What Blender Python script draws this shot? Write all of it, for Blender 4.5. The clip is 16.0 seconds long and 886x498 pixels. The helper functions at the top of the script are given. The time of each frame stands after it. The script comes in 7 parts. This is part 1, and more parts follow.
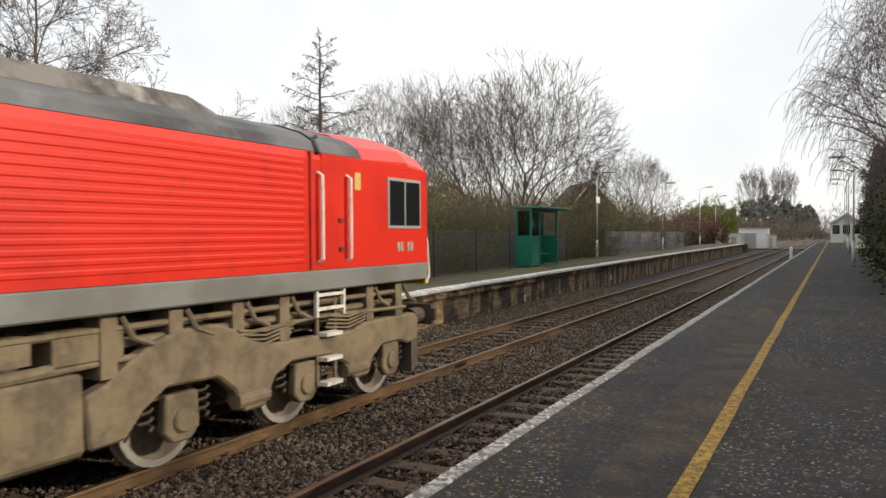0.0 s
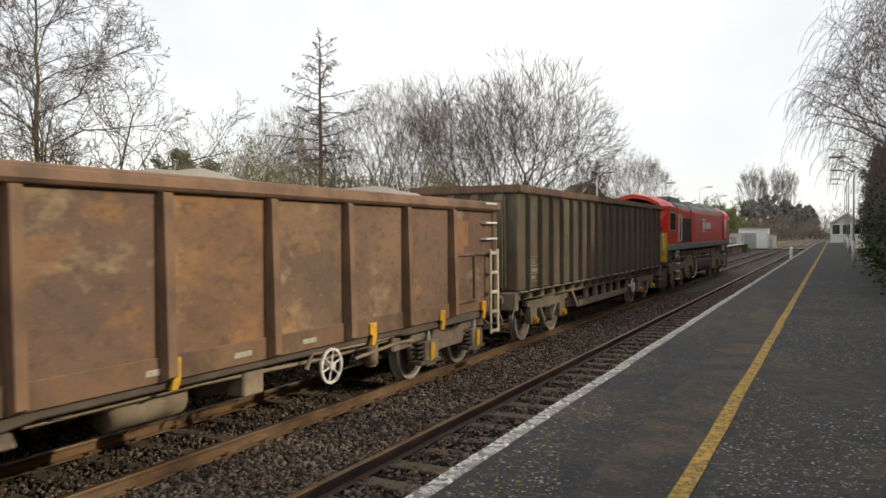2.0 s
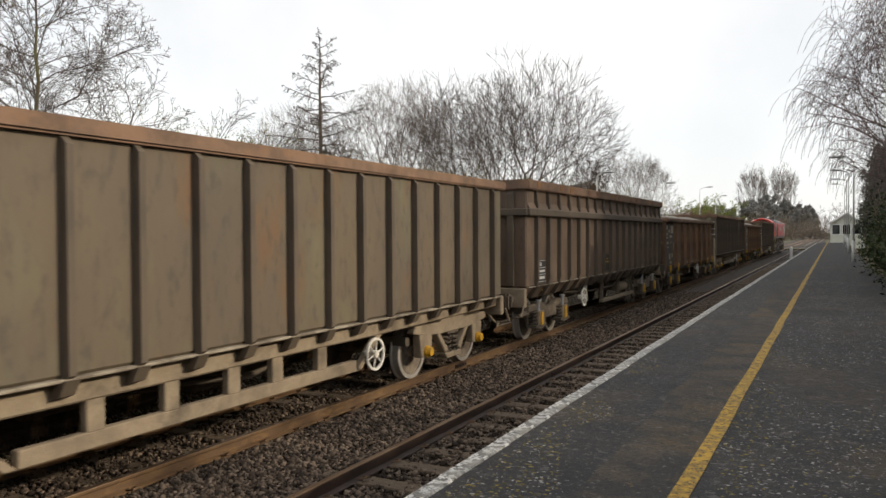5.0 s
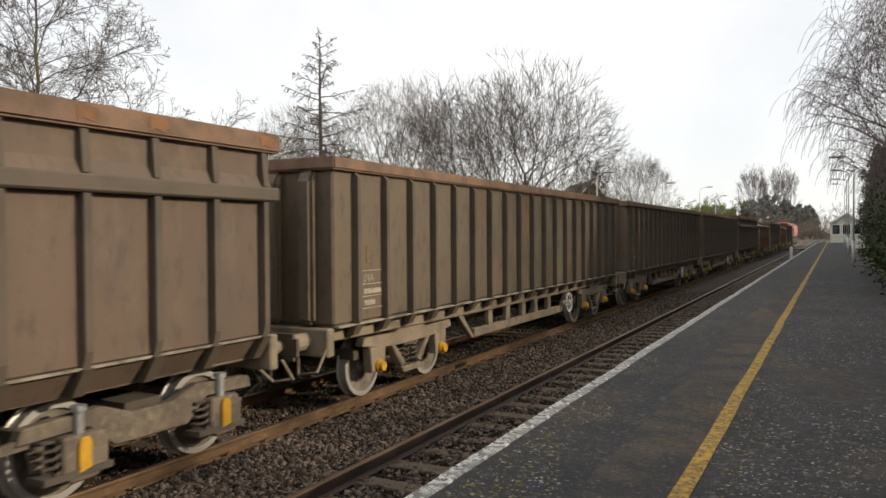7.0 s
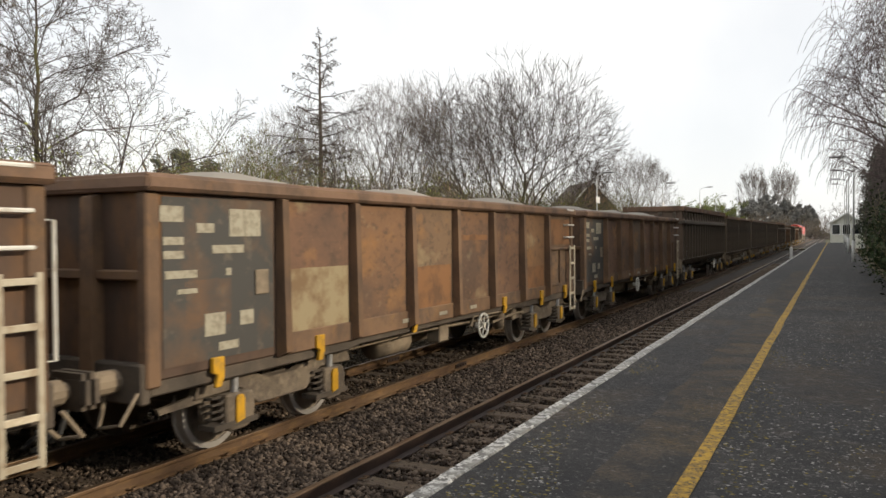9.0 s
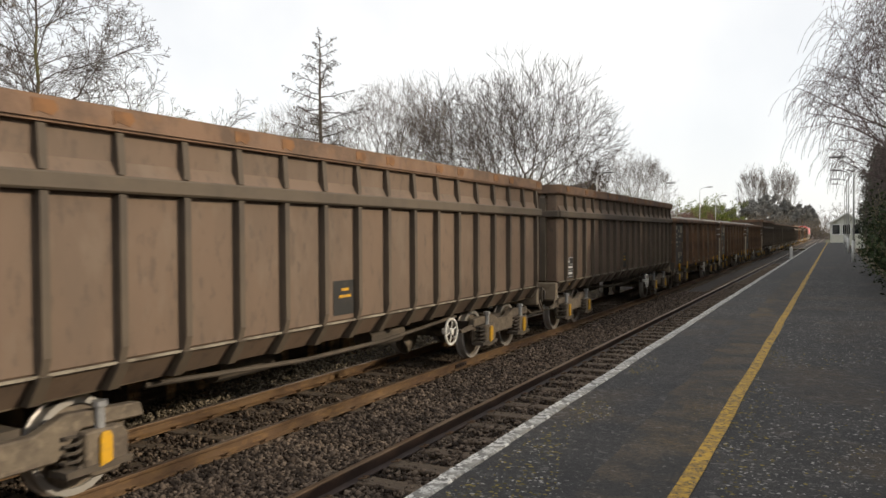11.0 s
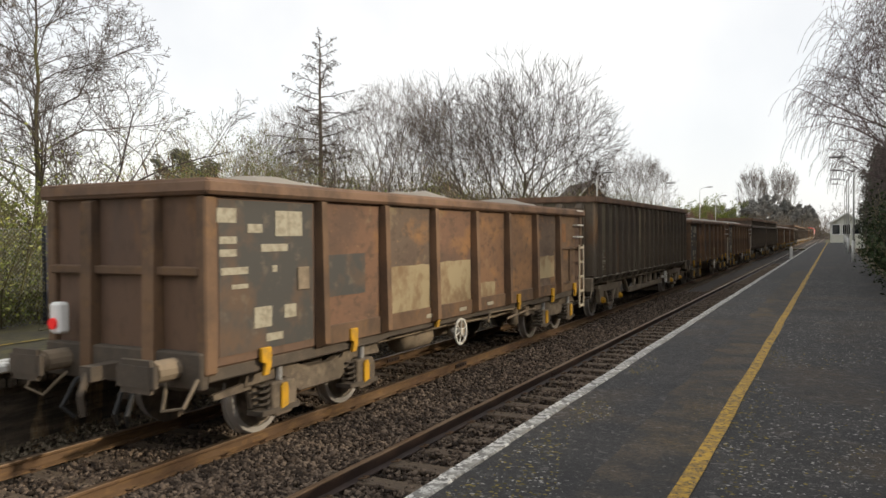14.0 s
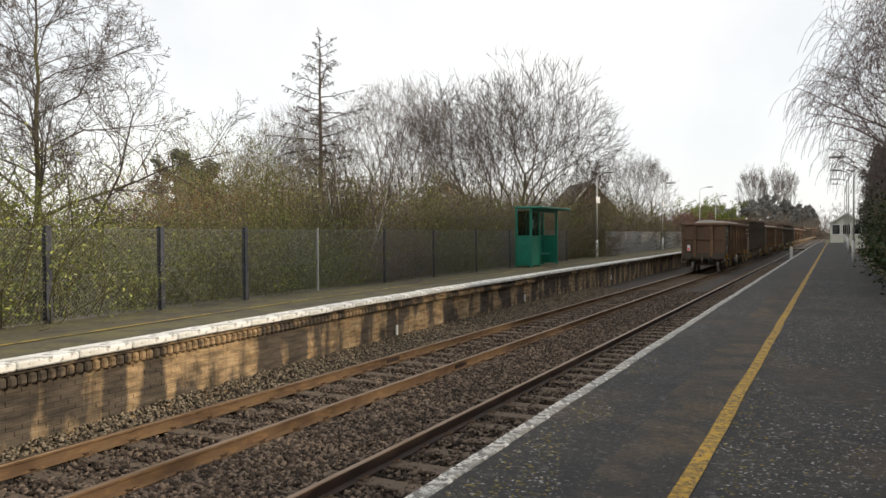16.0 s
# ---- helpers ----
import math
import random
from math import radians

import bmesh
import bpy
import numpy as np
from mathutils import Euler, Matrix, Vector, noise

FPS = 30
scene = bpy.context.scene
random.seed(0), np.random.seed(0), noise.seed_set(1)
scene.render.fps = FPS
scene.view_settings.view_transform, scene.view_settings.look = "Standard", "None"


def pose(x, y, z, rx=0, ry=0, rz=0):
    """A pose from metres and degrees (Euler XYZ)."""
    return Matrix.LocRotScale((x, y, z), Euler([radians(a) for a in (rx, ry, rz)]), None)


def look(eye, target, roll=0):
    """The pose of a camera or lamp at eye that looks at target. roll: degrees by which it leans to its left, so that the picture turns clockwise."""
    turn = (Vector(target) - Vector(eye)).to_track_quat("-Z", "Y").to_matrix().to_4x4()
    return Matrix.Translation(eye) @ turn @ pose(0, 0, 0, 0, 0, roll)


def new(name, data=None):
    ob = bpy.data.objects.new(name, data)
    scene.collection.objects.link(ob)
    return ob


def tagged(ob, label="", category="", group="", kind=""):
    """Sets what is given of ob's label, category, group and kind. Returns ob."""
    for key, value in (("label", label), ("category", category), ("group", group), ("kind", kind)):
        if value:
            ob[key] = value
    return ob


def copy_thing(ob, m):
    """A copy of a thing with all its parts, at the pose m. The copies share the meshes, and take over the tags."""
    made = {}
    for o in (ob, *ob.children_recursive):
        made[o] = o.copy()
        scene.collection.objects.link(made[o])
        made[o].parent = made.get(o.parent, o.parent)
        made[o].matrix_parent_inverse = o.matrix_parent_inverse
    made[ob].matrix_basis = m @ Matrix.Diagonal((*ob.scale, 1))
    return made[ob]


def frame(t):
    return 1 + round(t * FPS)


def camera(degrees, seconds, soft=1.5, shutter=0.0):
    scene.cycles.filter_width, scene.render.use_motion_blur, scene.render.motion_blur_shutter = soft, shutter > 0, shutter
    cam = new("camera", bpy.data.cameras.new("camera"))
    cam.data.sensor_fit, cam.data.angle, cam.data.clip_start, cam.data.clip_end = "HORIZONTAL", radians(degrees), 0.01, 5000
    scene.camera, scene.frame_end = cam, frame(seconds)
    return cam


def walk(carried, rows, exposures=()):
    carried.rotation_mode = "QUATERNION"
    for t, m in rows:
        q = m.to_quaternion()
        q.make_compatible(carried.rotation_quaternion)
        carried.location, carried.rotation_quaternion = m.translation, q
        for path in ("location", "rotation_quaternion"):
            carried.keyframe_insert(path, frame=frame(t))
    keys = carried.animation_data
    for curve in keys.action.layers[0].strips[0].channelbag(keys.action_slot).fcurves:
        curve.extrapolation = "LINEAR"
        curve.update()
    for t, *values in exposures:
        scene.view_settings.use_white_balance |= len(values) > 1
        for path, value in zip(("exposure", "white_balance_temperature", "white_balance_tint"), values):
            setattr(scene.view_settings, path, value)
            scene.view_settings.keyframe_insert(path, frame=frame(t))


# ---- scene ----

# ---- the camera: it stands on the platform and does not move ----
cam = camera(60.58, 16.0, soft=1.5, shutter=0.06)
EYE = (7.094, 0.0, 2.406)
_yaw, _pitch = radians(27.25), radians(-1.092)
_aim = (EYE[0] - math.sin(_yaw) * math.cos(_pitch), math.cos(_yaw) * math.cos(_pitch), EYE[2] + math.sin(_pitch))
STAND = look(EYE, _aim, -0.37)
walk(cam, [(0.0, STAND), (16.0, STAND)], exposures=[(0.0, 0.0, 6750, 10.0), (16.0, 0.0, 6750, 10.0)])

# ---- light: bright overcast with a weak low sun behind the near platform ----
SUN_AZ, SUN_EL = 74.0, 22.5   # degrees: direction to the sun, clockwise from +y, and its height
world = bpy.data.worlds.new("overcast")
scene.world = world
world.use_nodes = True
wt = world.node_tree
wt.nodes.clear()
w_out = wt.nodes.new("ShaderNodeOutputWorld")
w_sky = wt.nodes.new("ShaderNodeTexSky")
w_sky.sky_type, w_sky.sun_disc = "NISHITA", False
w_sky.sun_elevation, w_sky.sun_rotation = radians(SUN_EL), radians(SUN_AZ)
w_b1 = wt.nodes.new("ShaderNodeBackground")
w_b1.inputs[1].default_value = 0.025
w_noise = wt.nodes.new("ShaderNodeTexNoise")
w_noise.inputs["Scale"].default_value, w_noise.inputs["Detail"].default_value = 2.6, 6.0
w_ramp = wt.nodes.new("ShaderNodeValToRGB")
w_ramp.color_ramp.elements[0].position, w_ramp.color_ramp.elements[0].color = 0.36, (0.80, 0.82, 0.85, 1)
w_ramp.color_ramp.elements[1].position, w_ramp.color_ramp.elements[1].color = 0.62, (0.97, 0.97, 0.97, 1)
w_tc = wt.nodes.new("ShaderNodeTexCoord")
w_dot = wt.nodes.new("ShaderNodeVectorMath")
w_dot.operation = "DOT_PRODUCT"
w_dot.inputs[1].default_value = (0.12, 0.45, -1.5)
w_low = wt.nodes.new("ShaderNodeMapRange")
w_low.inputs[1].default_value, w_low.inputs[2].default_value, w_low.inputs[4].default_value = 0.05, 0.60, 0.55
w_mix = wt.nodes.new("ShaderNodeMix")
w_mix.data_type = "RGBA"
w_mix.inputs[7].default_value = (0.66, 0.71, 0.78, 1)
w_b2 = wt.nodes.new("ShaderNodeBackground")
w_b2.inputs[1].default_value = 1.06
w_add = wt.nodes.new("ShaderNodeAddShader")
for a, b in ((w_sky.outputs[0], w_b1.inputs[0]), (w_noise.outputs[0], w_ramp.inputs[0]), (w_tc.outputs["Generated"], w_noise.inputs[0]), (w_tc.outputs["Generated"], w_dot.inputs[0]), (w_dot.outputs["Value"], w_low.inputs[0]),
             (w_low.outputs[0], w_mix.inputs[0]), (w_ramp.outputs[0], w_mix.inputs[6]), (w_mix.outputs[2], w_b2.inputs[0]),
             (w_b1.outputs[0], w_add.inputs[0]), (w_b2.outputs[0], w_add.inputs[1]), (w_add.outputs[0], w_out.inputs[0])):
    wt.links.new(a, b)
sun = new("sun", bpy.data.lights.new("sun", "SUN"))
sun.data.energy, sun.data.angle, sun.data.color = 3.2, radians(1.6), (1.0, 0.88, 0.70)
_a, _e = radians(SUN_AZ), radians(SUN_EL)
sun.matrix_world = look((math.sin(_a) * math.cos(_e) * 50, math.cos(_a) * math.cos(_e) * 50, math.sin(_e) * 50), (0, 0, 0))


# ---- materials ----
def mat(name, base, rough=0.8, metal=0.0, spots=(), bump=0.0, bump_scale=40.0, coords="Object", stretch=(1, 1, 1), vary=0.0, spec=0.5, shift=False):
    """A surface: base colour, then spots of (colour, scale, low, high, amount) laid over by noise; bump: fine relief; vary: brightness by object."""
    m = bpy.data.materials.new(name)
    m.use_nodes = True
    nt = m.node_tree
    bsdf = nt.nodes["Principled BSDF"]
    bsdf.inputs["Roughness"].default_value, bsdf.inputs["Metallic"].default_value = rough, metal
    bsdf.inputs["Specular IOR Level"].default_value = spec
    tc = nt.nodes.new("ShaderNodeTexCoord")
    mp = nt.nodes.new("ShaderNodeMapping")
    mp.inputs["Scale"].default_value = stretch
    nt.links.new(tc.outputs[coords], mp.inputs[0])
    oi = nt.nodes.new("ShaderNodeObjectInfo")
    if shift:
        k = nt.nodes.new("ShaderNodeMath")
        k.operation = "MULTIPLY"
        k.inputs[1].default_value = 57.0
        nt.links.new(oi.outputs["Random"], k.inputs[0])
        cx = nt.nodes.new("ShaderNodeCombineXYZ")
        for i in range(3):
            nt.links.new(k.outputs[0], cx.inputs[i])
        nt.links.new(cx.outputs[0], mp.inputs[1])
    col = nt.nodes.new("ShaderNodeRGB")
    col.outputs[0].default_value = (*base, 1)
    cur = col.outputs[0]
    for c, sc, lo, hi, amt in spots:
        n = nt.nodes.new("ShaderNodeTexNoise")
        n.inputs["Scale"].default_value, n.inputs["Detail"].default_value, n.inputs["Roughness"].default_value = sc, 7.0, 0.62
        nt.links.new(mp.outputs[0], n.inputs["Vector"])
        r = nt.nodes.new("ShaderNodeMapRange")
        r.inputs[1].default_value, r.inputs[2].default_value, r.inputs[4].default_value = lo, hi, amt
        nt.links.new(n.outputs[0], r.inputs[0])
        mx = nt.nodes.new("ShaderNodeMix")
        mx.data_type = "RGBA"
        nt.links.new(r.outputs[0], mx.inputs[0])
        nt.links.new(cur, mx.inputs[6])
        mx.inputs[7].default_value = (*c, 1)
        cur = mx.outputs[2]
    if vary:
        h = nt.nodes.new("ShaderNodeHueSaturation")
        r = nt.nodes.new("ShaderNodeMapRange")
        r.inputs[3].default_value, r.inputs[4].default_value = 1 - vary, 1 + vary
        nt.links.new(oi.outputs["Random"], r.inputs[0])
        nt.links.new(r.outputs[0], h.inputs["Value"])
        nt.links.new(cur, h.inputs["Color"])
        cur = h.outputs[0]
    nt.links.new(cur, bsdf.inputs["Base Color"])
    if bump:
        n = nt.nodes.new("ShaderNodeTexNoise")
        n.inputs["Scale"].default_value, n.inputs["Detail"].default_value = bump_scale, 8.0
        nt.links.new(tc.outputs[coords], n.inputs["Vector"])
        b = nt.nodes.new("ShaderNodeBump")
        b.inputs["Strength"].default_value, b.inputs["Distance"].default_value = bump, 0.02
        nt.links.new(n.outputs[0], b.inputs["Height"])
        nt.links.new(b.outputs[0], bsdf.inputs["Normal"])
    return m


def island(name, c1, c2, rough=0.9, mid=None):
    """A surface whose loose pieces differ from each other in colour."""
    m = bpy.data.materials.new(name)
    m.use_nodes = True
    nt = m.node_tree
    g = nt.nodes.new("ShaderNodeNewGeometry")
    r = nt.nodes.new("ShaderNodeValToRGB")
    r.color_ramp.elements[0].color, r.color_ramp.elements[1].color = (*c1, 1), (*c2, 1)
    if mid:
        r.color_ramp.elements.new(0.5).color = (*mid, 1)
    nt.links.new(g.outputs["Random Per Island"], r.inputs[0])
    bsdf = nt.nodes["Principled BSDF"]
    nt.links.new(r.outputs[0], bsdf.inputs["Base Color"])
    bsdf.inputs["Roughness"].default_value = rough
    bsdf.inputs["Specular IOR Level"].default_value = 0.2
    return m


def glow(name, colour, strength):
    m = bpy.data.materials.new(name)
    m.use_nodes = True
    b = m.node_tree.nodes["Principled BSDF"]
    b.inputs["Base Color"].default_value = (*colour, 1)
    b.inputs["Emission Color"].default_value, b.inputs["Emission Strength"].default_value = (*colour, 1), strength
    return m


M_GROUND = mat("grass_ground", (0.07, 0.075, 0.03), 0.95, spots=[((0.10, 0.075, 0.045), 0.6, 0.4, 0.6, 0.8), ((0.04, 0.05, 0.02), 6, 0.45, 0.65, 0.7)], bump=0.8, bump_scale=9)
M_BED = mat("ballast_bed", (0.038, 0.030, 0.025), 0.95, spots=[((0.080, 0.062, 0.048), 30, 0.45, 0.6, 0.8), ((0.02, 0.017, 0.015), 45, 0.5, 0.65, 0.9)], bump=1.0, bump_scale=28)
M_STONE = island("ballast_stone", (0.024, 0.018, 0.014), (0.20, 0.152, 0.115), 0.9, (0.070, 0.052, 0.040))
M_STONE_PALE = island("pale_ballast_stone", (0.075, 0.062, 0.045), (0.28, 0.23, 0.165), 0.9, (0.15, 0.122, 0.088))
M_SLEEPER = mat("sleeper_wood", (0.085, 0.06, 0.04), 0.9, spots=[((0.15, 0.11, 0.07), 7, 0.4, 0.62, 0.7), ((0.03, 0.025, 0.02), 20, 0.5, 0.7, 0.8)], bump=0.5, bump_scale=30, stretch=(1, 6, 1))
M_RAIL_SIDE = mat("rusty_rail", (0.145, 0.085, 0.04), 0.75, 0.1, spots=[((0.07, 0.035, 0.018), 3, 0.42, 0.62, 0.8), ((0.23, 0.13, 0.05), 14, 0.5, 0.66, 0.6)], bump=0.15, stretch=(1, 0.3, 1))
# the platform's shade is put into the near rails' dark colour; fishplates share it
M_RAIL_DARK = mat("shade_dark_rail_and_plate", (0.035, 0.022, 0.018), 0.6, 0.2, spots=[((0.07, 0.04, 0.028), 5, 0.45, 0.65, 0.7)], bump=0.15, stretch=(1, 0.3, 1))
M_RAIL_HEAD = mat("worn_rail_head", (0.24, 0.17, 0.115), 0.42, 0.75, spots=[((0.17, 0.10, 0.055), 4, 0.4, 0.6, 0.7)], stretch=(1, 0.2, 1))
M_CLIP = mat("rail_clip", (0.16, 0.10, 0.06), 0.6, 0.5)
M_ASPHALT = mat("platform_asphalt", (0.019, 0.0185, 0.019), 0.86, spots=[((0.034, 0.031, 0.029), 0.9, 0.42, 0.58, 0.85), ((0.011, 0.011, 0.012), 2.4, 0.47, 0.60, 0.75), ((0.070, 0.048, 0.026), 0.8, 0.52, 0.66, 0.6), ((0.011, 0.011, 0.012), 14, 0.48, 0.60, 0.6), ((0.13, 0.122, 0.11), 13, 0.58, 0.64, 0.6), ((0.17, 0.16, 0.15), 34, 0.60, 0.66, 0.75), ((0.010, 0.010, 0.011), 70, 0.48, 0.60, 0.65), ((0.14, 0.11, 0.03), 15, 0.70, 0.75, 0.6)], bump=0.55, bump_scale=110)
M_ASPHALT_FAR = mat("far_platform_asphalt", (0.08, 0.068, 0.045), 0.9, spots=[((0.13, 0.115, 0.045), 1.2, 0.40, 0.58, 0.8), ((0.04, 0.035, 0.03), 5, 0.5, 0.65, 0.7)], bump=0.4, bump_scale=60)
M_WHITE_EDGE = mat("worn_white_line", (0.60, 0.59, 0.56), 0.8, spots=[((0.06, 0.055, 0.05), 17, 0.46, 0.56, 0.95), ((0.04, 0.037, 0.035), 60, 0.52, 0.6, 0.8), ((0.3, 0.29, 0.26), 5, 0.45, 0.6, 0.6)], bump=0.4, bump_scale=60)
M_COPING = mat("painted_coping", (0.75, 0.74, 0.70), 0.75, spots=[((0.20, 0.18, 0.15), 9, 0.54, 0.62, 0.9), ((0.42, 0.40, 0.34), 1.3, 0.5, 0.66, 0.7)], bump=0.3, bump_scale=40)
M_YELLOW = mat("worn_yellow_line", (0.42, 0.25, 0.022), 0.8, spots=[((0.17, 0.105, 0.03), 11, 0.44, 0.58, 0.8), ((0.035, 0.03, 0.025), 38, 0.52, 0.6, 0.9)], bump=0.4, bump_scale=80)
M_YELLOW_FAR = mat("faded_yellow_line", (0.42, 0.29, 0.05), 0.85, spots=[((0.11, 0.09, 0.05), 3, 0.42, 0.6, 0.9)])
M_BRICK = mat("buff_brick", (0.34, 0.235, 0.125), 0.9, spots=[((0.24, 0.14, 0.065), 7, 0.45, 0.6, 0.7)], bump=0.4, bump_scale=50, vary=0.25)
M_MORTAR = mat("stained_mortar", (0.15, 0.115, 0.075), 0.95, spots=[((0.06, 0.05, 0.04), 4, 0.45, 0.6, 0.8)], bump=0.3)


def stained_wall():
    """Buff brick with broad dark damp streaks that run down the wall."""
    m = mat("damp_stained_brick", (0.34, 0.245, 0.14), 0.9, coords="Object", spots=[((0.27, 0.16, 0.075), 8, 0.42, 0.6, 0.8), ((0.44, 0.36, 0.24), 2.3, 0.56, 0.66, 0.6)], bump=0.4, bump_scale=50, vary=0.0)
    nt = m.node_tree
    bsdf = nt.nodes["Principled BSDF"]
    src = bsdf.inputs["Base Color"].links[0].from_socket
    g = nt.nodes.new("ShaderNodeNewGeometry")
    mp = nt.nodes.new("ShaderNodeMapping")
    mp.inputs["Scale"].default_value = (0.4, 1.0, 0.32)
    nt.links.new(g.outputs["Position"], mp.inputs[0])
    n = nt.nodes.new("ShaderNodeTexNoise")
    n.inputs["Scale"].default_value, n.inputs["Detail"].default_value = 1.7, 5.0
    nt.links.new(mp.outputs[0], n.inputs["Vector"])
    r = nt.nodes.new("ShaderNodeMapRange")
    r.inputs[1].default_value, r.inputs[2].default_value, r.inputs[4].default_value = 0.44, 0.53, 0.9
    nt.links.new(n.outputs[0], r.inputs[0])
    mx = nt.nodes.new("ShaderNodeMix")
    mx.data_type = "RGBA"
    nt.links.new(r.outputs[0], mx.inputs[0])
    nt.links.new(src, mx.inputs[6])
    mx.inputs[7].default_value = (0.045, 0.038, 0.032, 1)
    mp2 = nt.nodes.new("ShaderNodeMapping")
    mp2.inputs["Scale"].default_value = (1.0, 2.2, 13.4)
    nt.links.new(g.outputs["Position"], mp2.inputs[0])
    n2 = nt.nodes.new("ShaderNodeTexNoise")
    n2.inputs["Scale"].default_value, n2.inputs["Detail"].default_value = 1.0, 3.0
    nt.links.new(mp2.outputs[0], n2.inputs["Vector"])
    r2 = nt.nodes.new("ShaderNodeMapRange")
    r2.inputs[1].default_value, r2.inputs[2].default_value, r2.inputs[3].default_value, r2.inputs[4].default_value = 0.35, 0.65, 0.55, 1.35
    nt.links.new(n2.outputs[0], r2.inputs[0])
    hs = nt.nodes.new("ShaderNodeHueSaturation")
    nt.links.new(r2.outputs[0], hs.inputs["Value"])
    nt.links.new(mx.outputs[2], hs.inputs["Color"])
    nt.links.new(hs.outputs[0], bsdf.inputs["Base Color"])
    return m


M_WALL = stained_wall()
M_STEEL = mat("galvanised_steel", (0.42, 0.42, 0.42), 0.5, 0.6, spots=[((0.3, 0.3, 0.3), 9, 0.45, 0.6, 0.6)])
M_FENCE_POST = mat("dark_fence_post", (0.035, 0.037, 0.05), 0.7, spots=[((0.07, 0.07, 0.08), 8, 0.5, 0.6, 0.6)])
M_WIRE = mat("fence_wire", (0.22, 0.23, 0.23), 0.55, 0.3)
M_GREEN = mat("green_shelter_paint", (0.008, 0.16, 0.105), 0.42, spots=[((0.015, 0.21, 0.14), 3, 0.45, 0.6, 0.5)])
M_WHITE = mat("white_paint", (0.78, 0.78, 0.76), 0.5, spots=[((0.6, 0.6, 0.57), 4, 0.5, 0.65, 0.5)])
M_CREAM = mat("cream_boards", (0.62, 0.62, 0.55), 0.7, spots=[((0.5, 0.5, 0.44), 3, 0.45, 0.6, 0.6)])
M_GLASS = mat("dark_glass", (0.012, 0.014, 0.016), 0.06, spec=0.7)
M_CLEAR = bpy.data.materials.new("clear_pane")
M_CLEAR.use_nodes = True
_b = M_CLEAR.node_tree.nodes["Principled BSDF"]
_b.inputs["Transmission Weight"].default_value, _b.inputs["Roughness"].default_value, _b.inputs["IOR"].default_value = 1.0, 0.12, 1.1
_b.inputs["Base Color"].default_value = (0.42, 0.46, 0.44, 1)
M_HOUSE = mat("house_brick", (0.42, 0.27, 0.17), 0.9, spots=[((0.11, 0.07, 0.045), 6, 0.45, 0.6, 0.7)], bump=0.3, bump_scale=12)
M_ROOF = mat("roof_tile", (0.11, 0.08, 0.065), 0.9, spots=[((0.07, 0.055, 0.05), 5, 0.45, 0.6, 0.7)], bump=0.4, bump_scale=10)
M_LAMP_POST = mat("lamp_post_paint", (0.55, 0.55, 0.53), 0.5, 0.2, spots=[((0.4, 0.4, 0.38), 5, 0.5, 0.62, 0.6)])
M_BARK = mat("bark", (0.11, 0.088, 0.07), 0.95, spots=[((0.13, 0.105, 0.08), 7, 0.45, 0.6, 0.7), ((0.075, 0.085, 0.035), 2.0, 0.5, 0.66, 0.6)], bump=0.5, bump_scale=25)
M_TWIG = mat("twig", (0.095, 0.076, 0.064), 0.95, spots=[((0.06, 0.048, 0.04), 1.2, 0.45, 0.6, 0.7)])
M_TWIG_GREY = mat("grey_twig", (0.17, 0.142, 0.122), 0.95, spots=[((0.09, 0.072, 0.06), 0.8, 0.45, 0.6, 0.7)])
M_TWIG_PURPLE = mat("birch_twig", (0.15, 0.112, 0.105), 0.95, spots=[((0.09, 0.068, 0.066), 1.0, 0.45, 0.6, 0.7)])
M_BIRCH = mat("birch_bark", (0.34, 0.32, 0.28), 0.85, spots=[((0.09, 0.07, 0.06), 3, 0.5, 0.62, 0.85), ((0.12, 0.13, 0.06), 1.3, 0.5, 0.65, 0.6)], stretch=(1, 1, 0.5))
M_MOSSY = mat("mossy_bark", (0.12, 0.115, 0.045), 0.95, spots=[((0.08, 0.06, 0.045), 3, 0.45, 0.6, 0.7), ((0.16, 0.16, 0.05), 1.1, 0.5, 0.65, 0.6)], bump=0.5, bump_scale=25)
M_BRAMBLE = mat("bramble_stem", (0.29, 0.235, 0.14), 0.95, spots=[((0.28, 0.265, 0.12), 1.5, 0.45, 0.6, 0.7), ((0.10, 0.075, 0.05), 3, 0.5, 0.6, 0.7)])
M_LEAF = island("scrub_leaf", (0.08, 0.11, 0.028), (0.40, 0.42, 0.11), 0.8, (0.20, 0.235, 0.065))
M_LEAF_BROWN = island("dry_leaf", (0.13, 0.085, 0.05), (0.36, 0.25, 0.11), 0.85, (0.22, 0.165, 0.075))
M_LEAF_RED = island("red_brown_leaf", (0.13, 0.045, 0.02), (0.28, 0.11, 0.05), 0.85, (0.19, 0.075, 0.035))
M_LEAF_DULL_RED = island("dull_red_leaf", (0.13, 0.075, 0.06), (0.22, 0.125, 0.10), 0.9)
M_LEAF_DARK = island("dark_hedge_leaf", (0.012, 0.02, 0.008), (0.045, 0.065, 0.022), 0.7, (0.025, 0.038, 0.013))
M_NEEDLE = island("pine_needle", (0.065, 0.072, 0.055), (0.14, 0.145, 0.105), 0.85)
# distance haze is mixed into the next two pale base colours
M_NEEDLE_FAR = island("haze_tinted_far_foliage", (0.17, 0.17, 0.163), (0.27, 0.262, 0.245), 0.95)
M_TWIG_FAR = mat("haze_tinted_far_twig", (0.30, 0.28, 0.265), 0.95, spots=[((0.22, 0.20, 0.19), 0.5, 0.45, 0.6, 0.7)])
M_LEAF_LIME = island("lime_green_leaf", (0.09, 0.11, 0.02), (0.22, 0.25, 0.05), 0.8)

